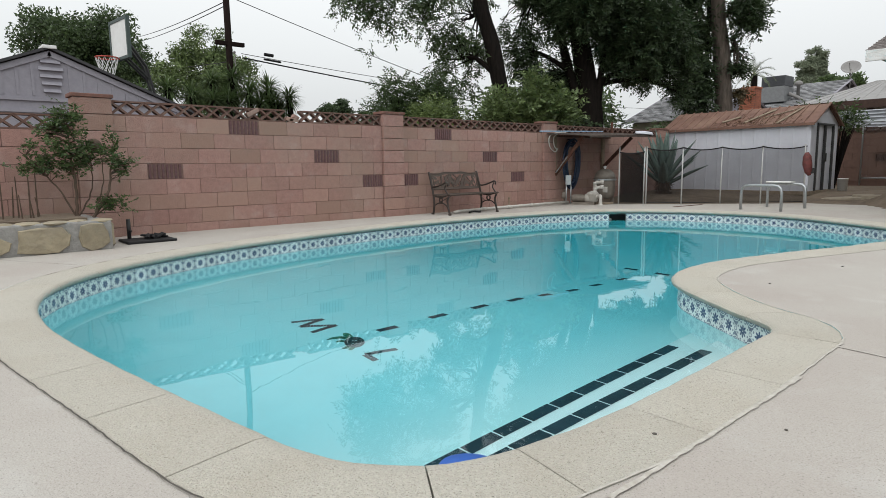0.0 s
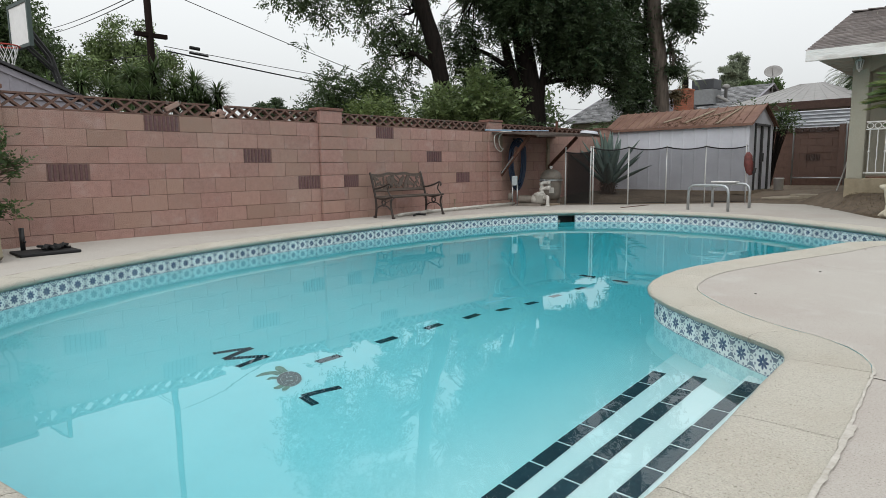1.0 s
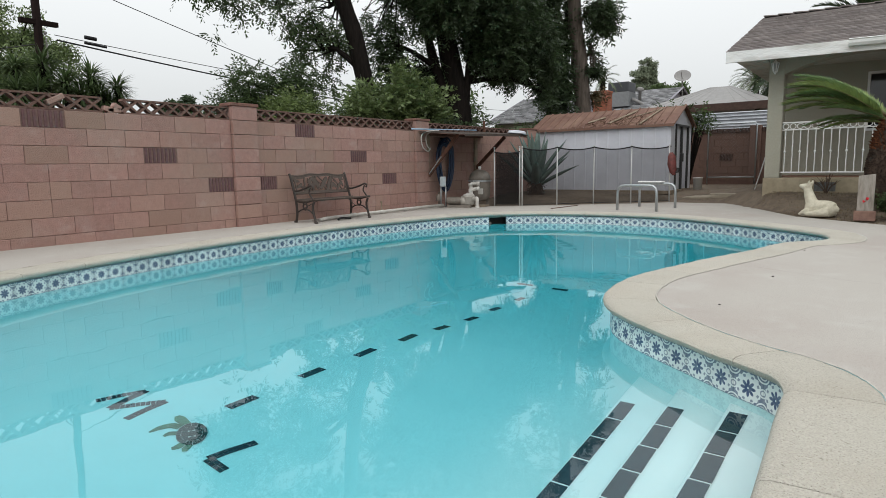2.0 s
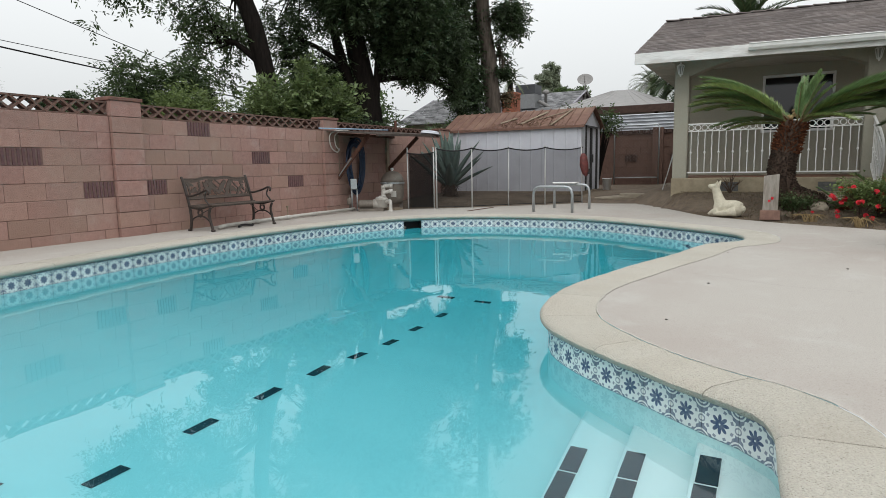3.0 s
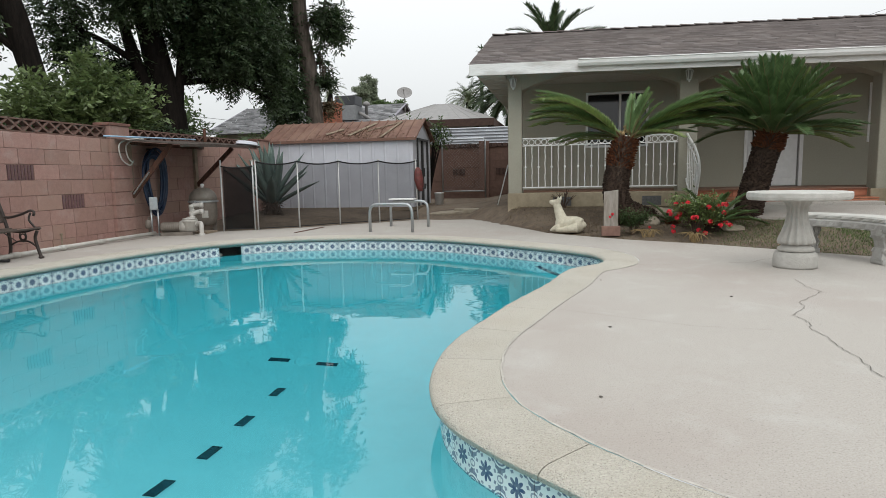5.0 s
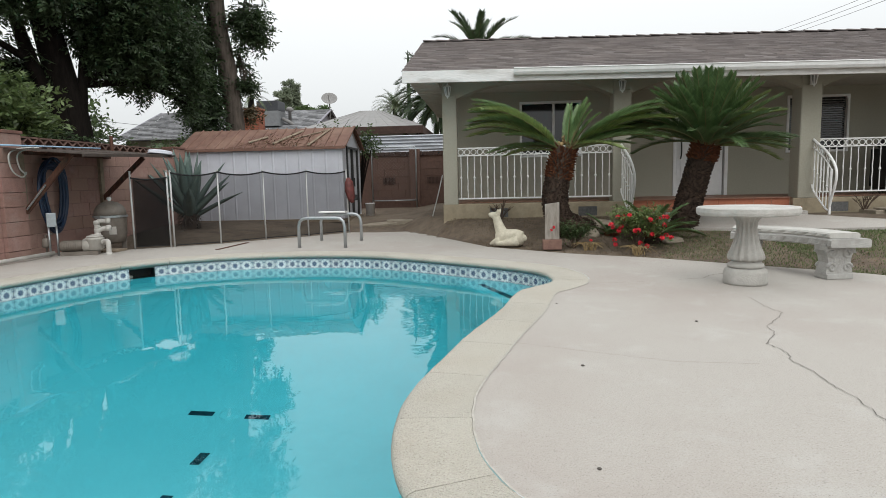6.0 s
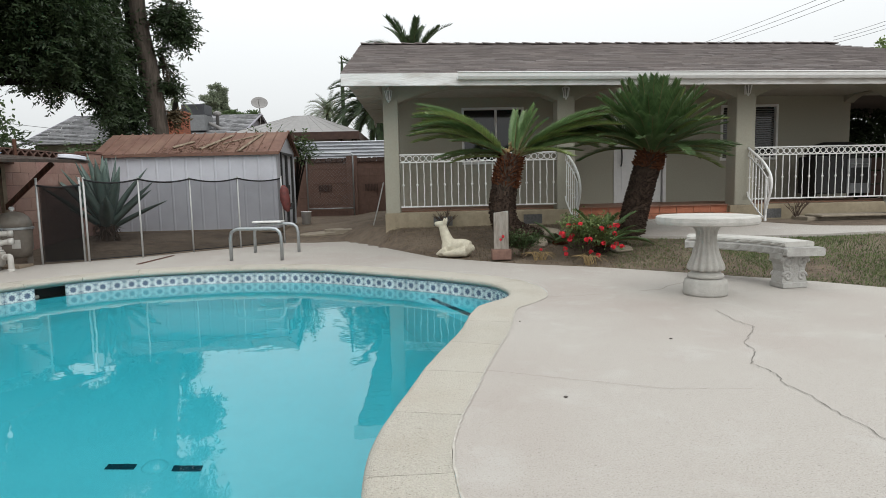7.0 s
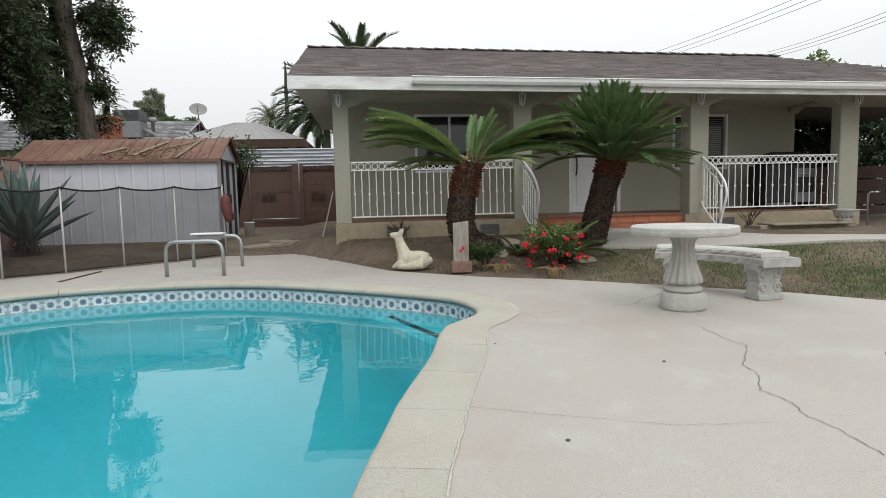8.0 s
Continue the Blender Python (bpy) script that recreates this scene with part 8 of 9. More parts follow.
# ---- agave ----
def agave(cx, cy, z0, seed):
    rg = random.Random(seed)
    th = thing("agave", "large blue-green agave with pointed fleshy leaves", "agave", at=(cx, cy, z0))
    bm = bmesh.new()
    lathe(bm, [(0.13, -0.05), (0.11, 0.05), (0.12, 0.2), (0.12, 0.32), (0.06, 0.40)], 16)
    for v_ in bm.verts:
        v_.co *= 1 + 0.12 * noise.noise(v_.co * 14)
    part("stem", bm, M_twig, th, "dry brown stem with leaf scars")
    bm = bmesh.new()
    for i in range(150):
        a_ = rg.uniform(0, 6.283)
        q = Vector((math.cos(a_) * 0.12, math.sin(a_) * 0.12, rg.uniform(0.05, 0.36)))
        leaf_mesh(bm, q, Vector((math.cos(a_), math.sin(a_), rg.uniform(-1.6, 0.2))), UP, rg.uniform(0.08, 0.2), rg.uniform(0.02, 0.045))
    tagged(part("dead_leaf", bm, M_twig, th), kind="stuff")
    for i in range(25):
        lay = i / 25
        az = i * 2.39996 + 0.4
        el = radians(27 + 58 * lay ** 0.85 + rg.uniform(-4, 4))
        ln = rg.uniform(1.12, 1.38) * (1 - 0.1 * abs(lay - 0.5))
        wd = rg.uniform(0.26, 0.32)
        d = Vector((math.cos(az) * math.cos(el), math.sin(az) * math.cos(el), math.sin(el)))
        s_ = Vector((-math.sin(az), math.cos(az), 0))
        u = s_.cross(d)
        if u.z < 0:
            u = -u
        rings = []
        bm = bmesh.new()
        k = 8
        bend = rg.uniform(-0.05, 0.12)
        for j in range(k + 1):
            s = j / k
            w = wd * (0.55 + 0.9 * s - 1.1 * s * s) * (1 - s ** 5) if s < 1 else 0.002
            w = max(w, 0.003)
            c = Vector((0, 0, 0.20 + 0.1 * lay)) + d * ln * s + u * (bend * s * s - 0.05 * s)
            th_ = 0.028 * (1 - s) + 0.004
            rings.append([bm.verts.new(c + s_ * w * 0.5 + u * w * 0.28), bm.verts.new(c + u * th_ * 0.2), bm.verts.new(c - s_ * w * 0.5 + u * w * 0.28), bm.verts.new(c - u * th_)])
        for a, b in zip(rings, rings[1:]):
            for q in range(4):
                bm.faces.new((a[q], a[(q + 1) % 4], b[(q + 1) % 4], b[q]))
        bm.faces.new(rings[-1])
        bm.faces.new(rings[0][::-1])
        part("leaf", bm, M_agave, th, smooth=True)


agave(0.76, 13.65, 0.10, 6)


# ---- trees ----
def limb(bm, p, d, r, ln, depth, rng, tips, spread=0.6, lift=0.15):
    pts = [p.copy()]
    q, dd = p.copy(), d.normalized()
    k = 5
    for i in range(k):
        dd = (dd + Vector((rng.uniform(-1, 1), rng.uniform(-1, 1), rng.uniform(-0.6, 1) * 0.6 + lift)) * 0.16).normalized()
        q = q + dd * ln / k
        pts.append(q.copy())
    tube(bm, pts, r, 8 if depth > 1 else 5, r1=r * 0.55, cap=depth == 0)
    if depth == 0:
        tips += pts[2:]
        return
    for i in range(rng.randint(3, 4)):
        b = pts[rng.randint(2, k)]
        a = rng.uniform(0, 6.283)
        nd = (dd + Vector((math.cos(a), math.sin(a), rng.uniform(-0.3, 0.6))) * spread).normalized()
        limb(bm, b, nd, r * 0.5, ln * rng.uniform(0.55, 0.8), depth - 1, rng, tips, spread, lift)
    if depth <= 2:
        tips += pts[3:]


def leaves_at(spots, count, rng, size, spread, material, parent, hang=0.3, name="foliage"):
    """Leaves scattered in clumps; plain arrays keep it quick."""
    r = np.random.RandomState(rng.randint(0, 99999))
    sp = np.array([tuple(s) for s in spots])
    c = sp[r.randint(0, len(sp), count)] + np.clip(r.normal(0, 1, (count, 3)), -1.6, 1.6) * np.array([spread, spread, spread * 0.75])
    d = r.normal(0, 1, (count, 3))
    d[:, 2] -= hang
    d /= np.linalg.norm(d, axis=1)[:, None]
    s = np.cross(d, r.normal(0, 1, (count, 3)))
    s /= np.linalg.norm(s, axis=1)[:, None]
    ln = r.uniform(size * 0.6, size * 1.3, (count, 1))
    v = np.empty((count, 4, 3))
    v[:, 0], v[:, 1], v[:, 2], v[:, 3] = c, c + d * ln * 0.5 + s * ln * 0.24, c + d * ln, c + d * ln * 0.5 - s * ln * 0.24
    me = bpy.data.meshes.new(name)
    f = np.arange(count * 4).reshape(count, 4)
    me.from_pydata(v.reshape(-1, 3).tolist(), [], f.tolist())
    me.materials.append(material)
    ob = new(name, me)
    ob.parent = parent
    return tagged(ob, kind="stuff")


def crown_tree(label, stems, r, masses, seed, material, bark, leaf=0.12, hang=0.5, category="tree"):
    """A tree: one or more tapered stems, a limb into each mass of the crown with finer boughs, and leafy twigs."""
    g = random.Random(seed)
    th = thing("tall_tree", label, category, "trees behind the wall")
    ends = []
    for i, st in enumerate(stems):
        bm = bmesh.new()
        pts = spline([Vector(p) for p in st], 0.35)
        tube(bm, pts, r[i], 14, r1=r[i] * 0.6)
        for v_ in bm.verts:
            v_.co += Vector((1, 0.7, 0)) * 0.035 * noise.noise(Vector((v_.co.x * 3, v_.co.y * 3, v_.co.z * 0.9)))
        part("trunk" if i == 0 else "side_stem", bm, bark, th, smooth=True)
        ends += pts[len(pts) // 3:]
    spots = []
    for c, rad, n_, gap in masses:
        ps = mass(g, c, rad, n_, gap)
        if not ps:
            continue
        c = Vector(c)
        start = min(ends, key=lambda e: (e - c).length + max(0, e.z - c.z + 0.3) * 3)
        bm = bmesh.new()
        midp = start.lerp(c, 0.55) + Vector((g.uniform(-0.2, 0.2), g.uniform(-0.2, 0.2), 0.25))
        tube(bm, spline([start, midp, c], 0.3), 0.085, 8, r1=0.04)
        for q in g.sample(ps, min(len(ps), 26)):
            b0 = midp.lerp(c, g.random())
            m2 = b0.lerp(q, 0.5) + Vector((g.uniform(-0.12, 0.12), g.uniform(-0.12, 0.12), 0.12))
            tube(bm, [b0, m2, q], 0.022, 5, r1=0.006)
        part("limb", bm, bark, th)
        spots += ps
    sprays_at(spots, g, material, th, hang, leaf)
    return th


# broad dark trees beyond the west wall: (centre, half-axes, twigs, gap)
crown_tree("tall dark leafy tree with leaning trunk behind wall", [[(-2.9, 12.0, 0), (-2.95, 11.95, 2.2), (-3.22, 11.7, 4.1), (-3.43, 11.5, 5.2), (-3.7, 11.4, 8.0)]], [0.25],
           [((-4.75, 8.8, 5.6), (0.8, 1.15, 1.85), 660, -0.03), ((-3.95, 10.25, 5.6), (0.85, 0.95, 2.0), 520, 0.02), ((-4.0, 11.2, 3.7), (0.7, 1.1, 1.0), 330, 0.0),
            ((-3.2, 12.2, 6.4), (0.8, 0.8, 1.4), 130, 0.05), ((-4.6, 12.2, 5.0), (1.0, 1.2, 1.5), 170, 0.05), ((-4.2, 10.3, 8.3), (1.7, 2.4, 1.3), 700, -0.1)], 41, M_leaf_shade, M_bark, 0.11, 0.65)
# the top mass at z 8.7, out of view, is widened to shade the trunks
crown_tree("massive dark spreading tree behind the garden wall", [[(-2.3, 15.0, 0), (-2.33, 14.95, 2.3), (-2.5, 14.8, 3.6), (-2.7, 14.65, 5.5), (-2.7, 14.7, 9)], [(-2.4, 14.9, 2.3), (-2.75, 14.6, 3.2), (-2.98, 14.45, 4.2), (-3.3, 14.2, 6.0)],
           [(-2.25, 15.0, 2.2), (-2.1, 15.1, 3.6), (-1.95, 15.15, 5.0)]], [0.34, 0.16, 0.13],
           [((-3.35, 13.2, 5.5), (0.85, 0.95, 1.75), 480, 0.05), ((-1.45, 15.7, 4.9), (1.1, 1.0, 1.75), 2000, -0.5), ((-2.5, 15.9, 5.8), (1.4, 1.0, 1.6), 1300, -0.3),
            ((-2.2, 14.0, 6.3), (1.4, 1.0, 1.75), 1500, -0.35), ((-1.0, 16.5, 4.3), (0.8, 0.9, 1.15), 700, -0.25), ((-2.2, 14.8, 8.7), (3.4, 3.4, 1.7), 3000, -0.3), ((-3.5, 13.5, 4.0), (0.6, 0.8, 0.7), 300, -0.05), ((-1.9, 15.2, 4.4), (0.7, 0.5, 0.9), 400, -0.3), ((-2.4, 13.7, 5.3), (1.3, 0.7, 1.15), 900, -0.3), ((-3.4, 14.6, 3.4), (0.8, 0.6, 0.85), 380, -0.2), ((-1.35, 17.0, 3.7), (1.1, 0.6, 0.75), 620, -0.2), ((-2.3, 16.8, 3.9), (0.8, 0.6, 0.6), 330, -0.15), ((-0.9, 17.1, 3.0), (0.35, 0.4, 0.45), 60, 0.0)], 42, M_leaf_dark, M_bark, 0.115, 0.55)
ivy_tree = crown_tree("tall tree with bare trunk and climbing ivy", [[(-1.5, 21.5, 0), (-1.52, 21.5, 2.8), (-1.7, 21.5, 4.8), (-1.9, 21.5, 6.7), (-2.1, 21.6, 12)]], [0.33],
           [((-2.75, 20.9, 6.0), (0.9, 0.7, 1.8), 1000, -0.15), ((-3.4, 20.7, 5.5), (0.6, 0.6, 1.1), 340, -0.1), ((-0.95, 21.8, 6.2), (0.55, 0.6, 1.2), 520, -0.12), ((-1.22, 21.75, 4.7), (0.26, 0.4, 0.8), 170, -0.15),
            ((-1.8, 21.4, 8.6), (1.6, 1.3, 1.5), 800, -0.2)], 43, M_leaf_dark, M_bark_pale, 0.14, 0.45)
iv = thing("ivy", "dense dark ivy climbing a tall trunk", "ivy")
rg = random.Random(44)
spots = mass(rg, (-2.25, 20.95, 3.5), (0.62, 0.45, 1.15), 700, -0.4) + mass(rg, (-2.05, 21.1, 2.3), (0.8, 0.45, 0.5), 280, -0.3) + mass(rg, (-2.3, 21.1, 5.0), (0.5, 0.4, 1.3), 420, -0.3)
for i in range(4):
    bm = bmesh.new()
    x = -1.95 - 0.16 * i
    tube(bm, [(x + rg.uniform(-0.08, 0.08), 21.15, 1.3 * j) for j in range(6)], 0.035, 6)
    part("vine_stem", bm, M_bark, iv)
sprays_at(spots, rg, M_leaf_dark, iv, 0.7, 0.14)
sprays_at(mass(rg, (-1.2, 21.9, 2.95), (0.2, 0.3, 0.5), 90, -0.3), rg, M_rustleaf, iv, 0.5, 0.14, name="autumn_foliage")

# shrubs over the wall
for lb, mt_, seed, lumps, sz, hang in (
    ("dark green shrub showing above the garden wall", M_leaf_shade, 51, (((-3.7, 9.0, 2.1), (0.8, 0.8, 0.95), 900), ((-4.2, 8.5, 1.8), (0.6, 0.6, 0.6), 300), ((-3.4, 9.9, 2.3), (0.6, 0.7, 0.8), 560)), 0.085, -0.1),
    ("light green shrub showing above the garden wall", M_leaf_light, 52, (((-2.4, 9.15, 1.75), (0.55, 0.85, 0.6), 700),), 0.075, -0.5),
    ("broad-leaved pale green shrub close behind the wall", M_leaf_silver, 53, (((-1.3, 11.05, 2.1), (0.5, 0.8, 0.88), 560), ((-1.5, 10.45, 2.0), (0.5, 0.6, 0.62), 220), ((-0.9, 11.65, 2.0), (0.4, 0.55, 0.72), 230)), 0.115, -0.55),
    ("dark shrub in the shade behind the wall", M_leaf_dark, 54, (((-1.6, 13.4, 1.35), (0.5, 1.0, 0.75), 560),), 0.10, 0.1),
    ("green undergrowth behind the shade trees", M_leaf_mid, 57, (((-4.5, 17.5, 1.9), (1.6, 1.5, 1.0), 520), ((-6.5, 15.0, 1.9), (1.6, 1.8, 1.1), 520)), 0.13, 0.0),
    ("dark shrub behind the shed", M_leaf_mid, 55, (((-5.0, 24, 1.6), (1.8, 1.2, 1.0), 420),), 0.15, 0.0),
    ("green shrub beside the shed door", M_leaf_mid, 56, (((3.42, 17.75, 1.9), (0.28, 0.2, 0.36), 70), ((2.75, 17.8, 2.15), (0.4, 0.2, 0.22), 45)), 0.085, -0.3),
):
    g = random.Random(seed)
    spots = []
    for c, rad, n_ in lumps:
        spots += mass(g, c, rad, n_, -0.15, 1.6)
    th = thing("shrub", lb, "shrub", "shrubs over the wall")
    cx, cy = sum(q[0] for q in spots) / len(spots), sum(q[1] for q in spots) / len(spots)
    bm = bmesh.new()
    for q in g.sample(spots, min(44, len(spots))):
        q = Vector(q)
        tube(bm, spline([Vector((cx, cy, 0)), Vector(((cx + q.x) / 2, (cy + q.y) / 2, q.z * 0.6)), q], 0.4), 0.022, 5, r1=0.005)
    tagged(part("stem", bm, M_bark, th), kind="stuff")
    sprays_at(spots, g, mt_, th, hang, sz, 12, 0.36 if sz < 0.12 else 0.6, 0.22)

# ---- beyond the garden ----
M_siding = mat("grey_lilac_siding", (0.30, 0.29, 0.325), (0.26, 0.25, 0.285), 10, 0.8)
M_roofdark = mat("dark_roofing", (0.06, 0.06, 0.065), rough=0.9)
M_greyshingle = mat("grey_shake", (0.235, 0.235, 0.24), (0.12, 0.12, 0.125), 6, 1.0, 0.5, 20, island=0.45)
M_tin = mat("pale_tin_roof", (0.25, 0.24, 0.232), (0.20, 0.192, 0.186), 4, 0.6)
M_brownwood = mat("dark_brown_timber", (0.075, 0.045, 0.035), (0.05, 0.03, 0.025), 8, 0.9)
M_brownblock = mat("brown_block", (0.14, 0.0833, 0.0646), (0.111, 0.0663, 0.0519), 12, 0.95, 0.4, 50, vary=0.03)
M_brick = mat("red_brick", (0.36, 0.13, 0.075), (0.27, 0.095, 0.058), 12, 0.95, 0.3, 50, island=0.15)
M_pole = mat("creosoted_pole", (0.02, 0.0125, 0.011), (0.012, 0.008, 0.0075), 5, 0.95, 0.5, 20, stretch=(4, 4, 0.5), spec=0.1)

# grey outbuilding with a gable over the west wall
garage = thing("outbuilding", "grey panelled outbuilding with gable louvre beyond wall", "outbuilding")
GX, GY, GZ = -4.3, 1.79, 2.96
bm = bmesh.new()
vs = []
for x in (GX, GX - 5):
    vs.append([bm.verts.new(c) for c in ((x, GY - 2.3, 0), (x, GY + 2.3, 0), (x, GY + 2.3, GZ - 0.95), (x, GY, GZ - 0.02), (x, GY - 2.3, GZ - 0.95))])
bm.faces.new(vs[0])
bm.faces.new(vs[1][::-1])
for i in range(5):
    bm.faces.new((vs[0][i], vs[1][i], vs[1][(i + 1) % 5], vs[0][(i + 1) % 5]))
part("wall", bm, M_siding, garage)
for sg in (-1, 1):
    bm = bmesh.new()
    a = [bm.verts.new(c) for c in ((GX + 0.08, GY, GZ), (GX + 0.08, GY + sg * 2.5, GZ - 1.03), (GX - 5.1, GY + sg * 2.5, GZ - 1.03), (GX - 5.1, GY, GZ),
                                   (GX + 0.08, GY, GZ + 0.05), (GX + 0.08, GY + sg * 2.5, GZ - 0.98), (GX - 5.1, GY + sg * 2.5, GZ - 0.98), (GX - 5.1, GY, GZ + 0.05))]
    for f in ((0, 1, 2, 3), (4, 7, 6, 5), (0, 4, 5, 1), (1, 5, 6, 2), (2, 6, 7, 3), (3, 7, 4, 0)):
        bm.faces.new([a[i] for i in f])
    part("roof_slope", bm, M_roofdark, garage)
    for i in range(9):
        y = 0.28 + i * 0.23
        bm = bmesh.new()
        box(bm, GX, GX + 0.012, GY + sg * y - 0.022, GY + sg * y + 0.022, 2.15, GZ - 0.05 - y * 0.412)
        part("batten", bm, M_siding, garage)
    bm = bmesh.new()
    d = Vector((0, sg * 2.5, -1.03))
    box(bm, GX, GX + 0.03, 0, 2.5, -0.09, 0, m=Matrix.Translation((0, GY, GZ - 0.03)) @ (Matrix.Diagonal((1, sg, 1, 1)) @ Matrix.Rotation(math.atan2(-1.03, 2.5), 4, "X")))
    part("verge_board", bm, M_siding, garage)
bm = bmesh.new()
box(bm, GX - 0.3, GX + 0.1, GY - 0.11, GY + 0.11, GZ + 0.0, GZ + 0.06, bevel=0.01)
part("ridge_cap", bm, M_white, garage, "white ridge cap")
for z in (2.06, 1.86):
    bm = bmesh.new()
    box(bm, GX, GX + 0.03, GY - 2.3, GY + 2.3, z, z + 0.05)
    part("trim_rail", bm, M_siding, garage)
for i in range(5):
    bm = bmesh.new()
    w = 0.21 - 0.02 * i if i else 0.15
    vs = box(bm, GX, GX + 0.05, GY - w, GY + w, 2.72 - 0.125 * i, 2.78 - 0.125 * i)
    for v_ in vs:
        if v_.co.x > GX + 0.01 and v_.co.z > 2.75 - 0.125 * i:
            v_.co.x -= 0.04
    part("louvre", bm, M_siding, garage)

# basketball stand behind it
bb = thing("basketball_hoop", "basketball backboard with red rim and net", "hoop", at=(-5.5, 3.25, 3.1), rz=6)
bm = bmesh.new()
box(bm, -0.45, 0.45, -0.02, 0.02, 0.0, 0.78, bevel=0.015)
part("backboard", bm, M_white, bb, "pale backboard")
bm = bmesh.new()
for a, b, c, d in ((-0.47, 0.47, -0.02, 0.04), (-0.47, 0.47, 0.74, 0.80), (-0.47, -0.42, 0.04, 0.74), (0.42, 0.47, 0.04, 0.74)):
    box(bm, a, b, -0.035, 0.035, c, d)
part("border", bm, mat("board_border", (0.06, 0.085, 0.08), rough=0.6), bb, "dark green border")
bm = bmesh.new()
tube(bm, [(0.21 * math.cos(a), -0.28 + 0.21 * math.sin(a), 0.0) for a in [2 * math.pi * i / 24 for i in range(25)]], 0.014, 6, cap=False)
tube(bm, [(0, -0.07, 0.0), (0, 0, 0.0)], 0.02, 6)
part("rim", bm, mat("rim_paint", (0.42, 0.05, 0.03), rough=0.5), bb, "red rim")
bm = bmesh.new()
for i in range(12):
    a0 = 2 * math.pi * i / 12
    for sgn in (-1, 1):
        pts = []
        for j in range(5):
            a, r = a0 + sgn * j * 0.16, 0.21 - 0.022 * j
            pts.append((r * math.cos(a), -0.28 + r * math.sin(a), -0.08 * j))
        tube(bm, pts, 0.006, 4)
part("net", bm, M_white, bb, "white cord net")
bm = bmesh.new()
for x in (-0.08, 0.08):
    tube(bm, [(x, 0.02, 0.5), (x, 0.45, -0.1), (x, 0.6, -0.7), (x, 0.6, -3.1)], 0.03, 6)
    tube(bm, [(x, 0.02, 0.1), (x, 0.5, -0.35)], 0.025, 6)
part("stand", bm, M_trimdark, bb, "black folding stand")

# power pole and wires
pl = thing("utility_pole", "dark wooden utility pole with crossarm", "pole", at=(-9.95, 7.36, 0))
bm = bmesh.new()
tube(bm, [(0.02, 0, 0), (0.0, 0, 3), (-0.06, -0.03, 9.5)], 0.115, 12, r1=0.085)
part("mast", bm, M_pole, pl, smooth=True)
bm = bmesh.new()
box(bm, -0.06, 0.06, -0.42, 0.46, 4.52, 4.64, bevel=0.01)
part("crossarm", bm, M_pole, pl)
bm = bmesh.new()
for z, y in ((4.0, 0.13), (3.7, 0.14), (3.3, 0.14), (4.3, 0.14)):
    lathe(bm, [(0.02, z), (0.045, z + 0.03), (0.02, z + 0.08)], 8, 0.02, y)
part("insulator", bm, M_tin, pl)
bm = bmesh.new()
tube(bm, [(0.1, 0.12, 2.2), (0.1, 0.12, 4.2)], 0.02, 6)
part("conduit", bm, M_tin, pl)


def wire(a, b, sag, r, label="overhead wire in the sky"):
    bm = bmesh.new()
    a, b = Vector(a), Vector(b)
    tube(bm, [a.lerp(b, i / 24) - Vector((0, 0, sag * 4 * (i / 24) * (1 - i / 24))) for i in range(25)], r, 5)
    return solid("overhead_wire", bm, M_hem, label, "wire", group="overhead wires")


w_ = wire((-9.9, 7.75, 4.2), (-12.3, 36.9, 3.45), 0.35, 0.022, "thick black service cable from the pole")
wire((-9.9, 7.7, 4.32), (-12.1, 36.5, 4.3), 0.35, 0.010, "thin overhead wire from the pole")
wire((-9.95, 7.4, 5.95), (-8.1, 19.6, 2.7), 0.1, 0.012, "thin overhead wire from the pole")
wire((-9.95, 7.3, 5.78), (-34.0, 10.9, 9.0), 0.15, 0.014, "thin overhead wire from the pole")
wire((-9.95, 7.3, 5.66), (-34.0, 10.9, 8.7), 0.15, 0.014, "thin overhead wire from the pole")
wire((-9.95, 7.3, 4.05), (-34.0, 10.7, 7.1), 0.1, 0.014, "thin overhead wire from the pole")
for dz in (0, 0.22, 0.44):
    wire((18.5 + dz * 1.9, 30.85, 6.9 - dz * 0.2), (17.9 + dz * 1.1, 12.0, 5.9 - dz * 0.2), 0.2, 0.007, "thin overhead wire above the house")
for dz in (0, 0.25, 0.5):
    wire((23.1, 27.5, 6.3 + dz * 0.5), (19.6, 15.0, 5.25 + dz * 0.5), 0.15, 0.007, "thin overhead wire above the house")
bm = bmesh.new()
tube(bm, [(-9.6, 8.3, 4.32), (-9.58, 8.58, 4.30)], 0.05, 8)
tube(bm, [(-9.64, 8.3, 4.18), (-9.62, 8.85, 4.14)], 0.032, 8)
part("splice_box", bm, M_hem, w_, "black splice closure")

# wall across the back with a gate, corrugated screen above
wall_north = thing("wall_north", "brown block wall across the back yard", "wall", kind="structure")
bm = bmesh.new()
box(bm, -3.0, 5.7, 20.32, 20.45, 0, 1.70)
part("mortar_core", bm, M_brownblock, wall_north)
bm = bmesh.new()
box(bm, 0.002, 0.404, 20.304, 20.36, 0.002, 0.2, bevel=0.004)
bmesh_block = mesh_of(bm, "block", M_brownblock)
for row in range(7):
    for i in range(14):
        x = -0.2 + i * 0.406 + (0.203 if row % 2 else 0)
        if 4.1 < x + 0.2 < 4.5 or x > 5.45:
            continue
        if row == 3 and i in (8, 11):
            continue
        piece("block", bmesh_block, wall_north, pose(x, rnd(-0.004, 0.004), 0.28 + row * 0.2015))
bm = bmesh.new()
for xv in (3.41, 4.73):
    for i in range(9):
        box(bm, xv + i * 0.042, xv + 0.022 + i * 0.042, 20.27, 20.33, 0.86, 1.05)
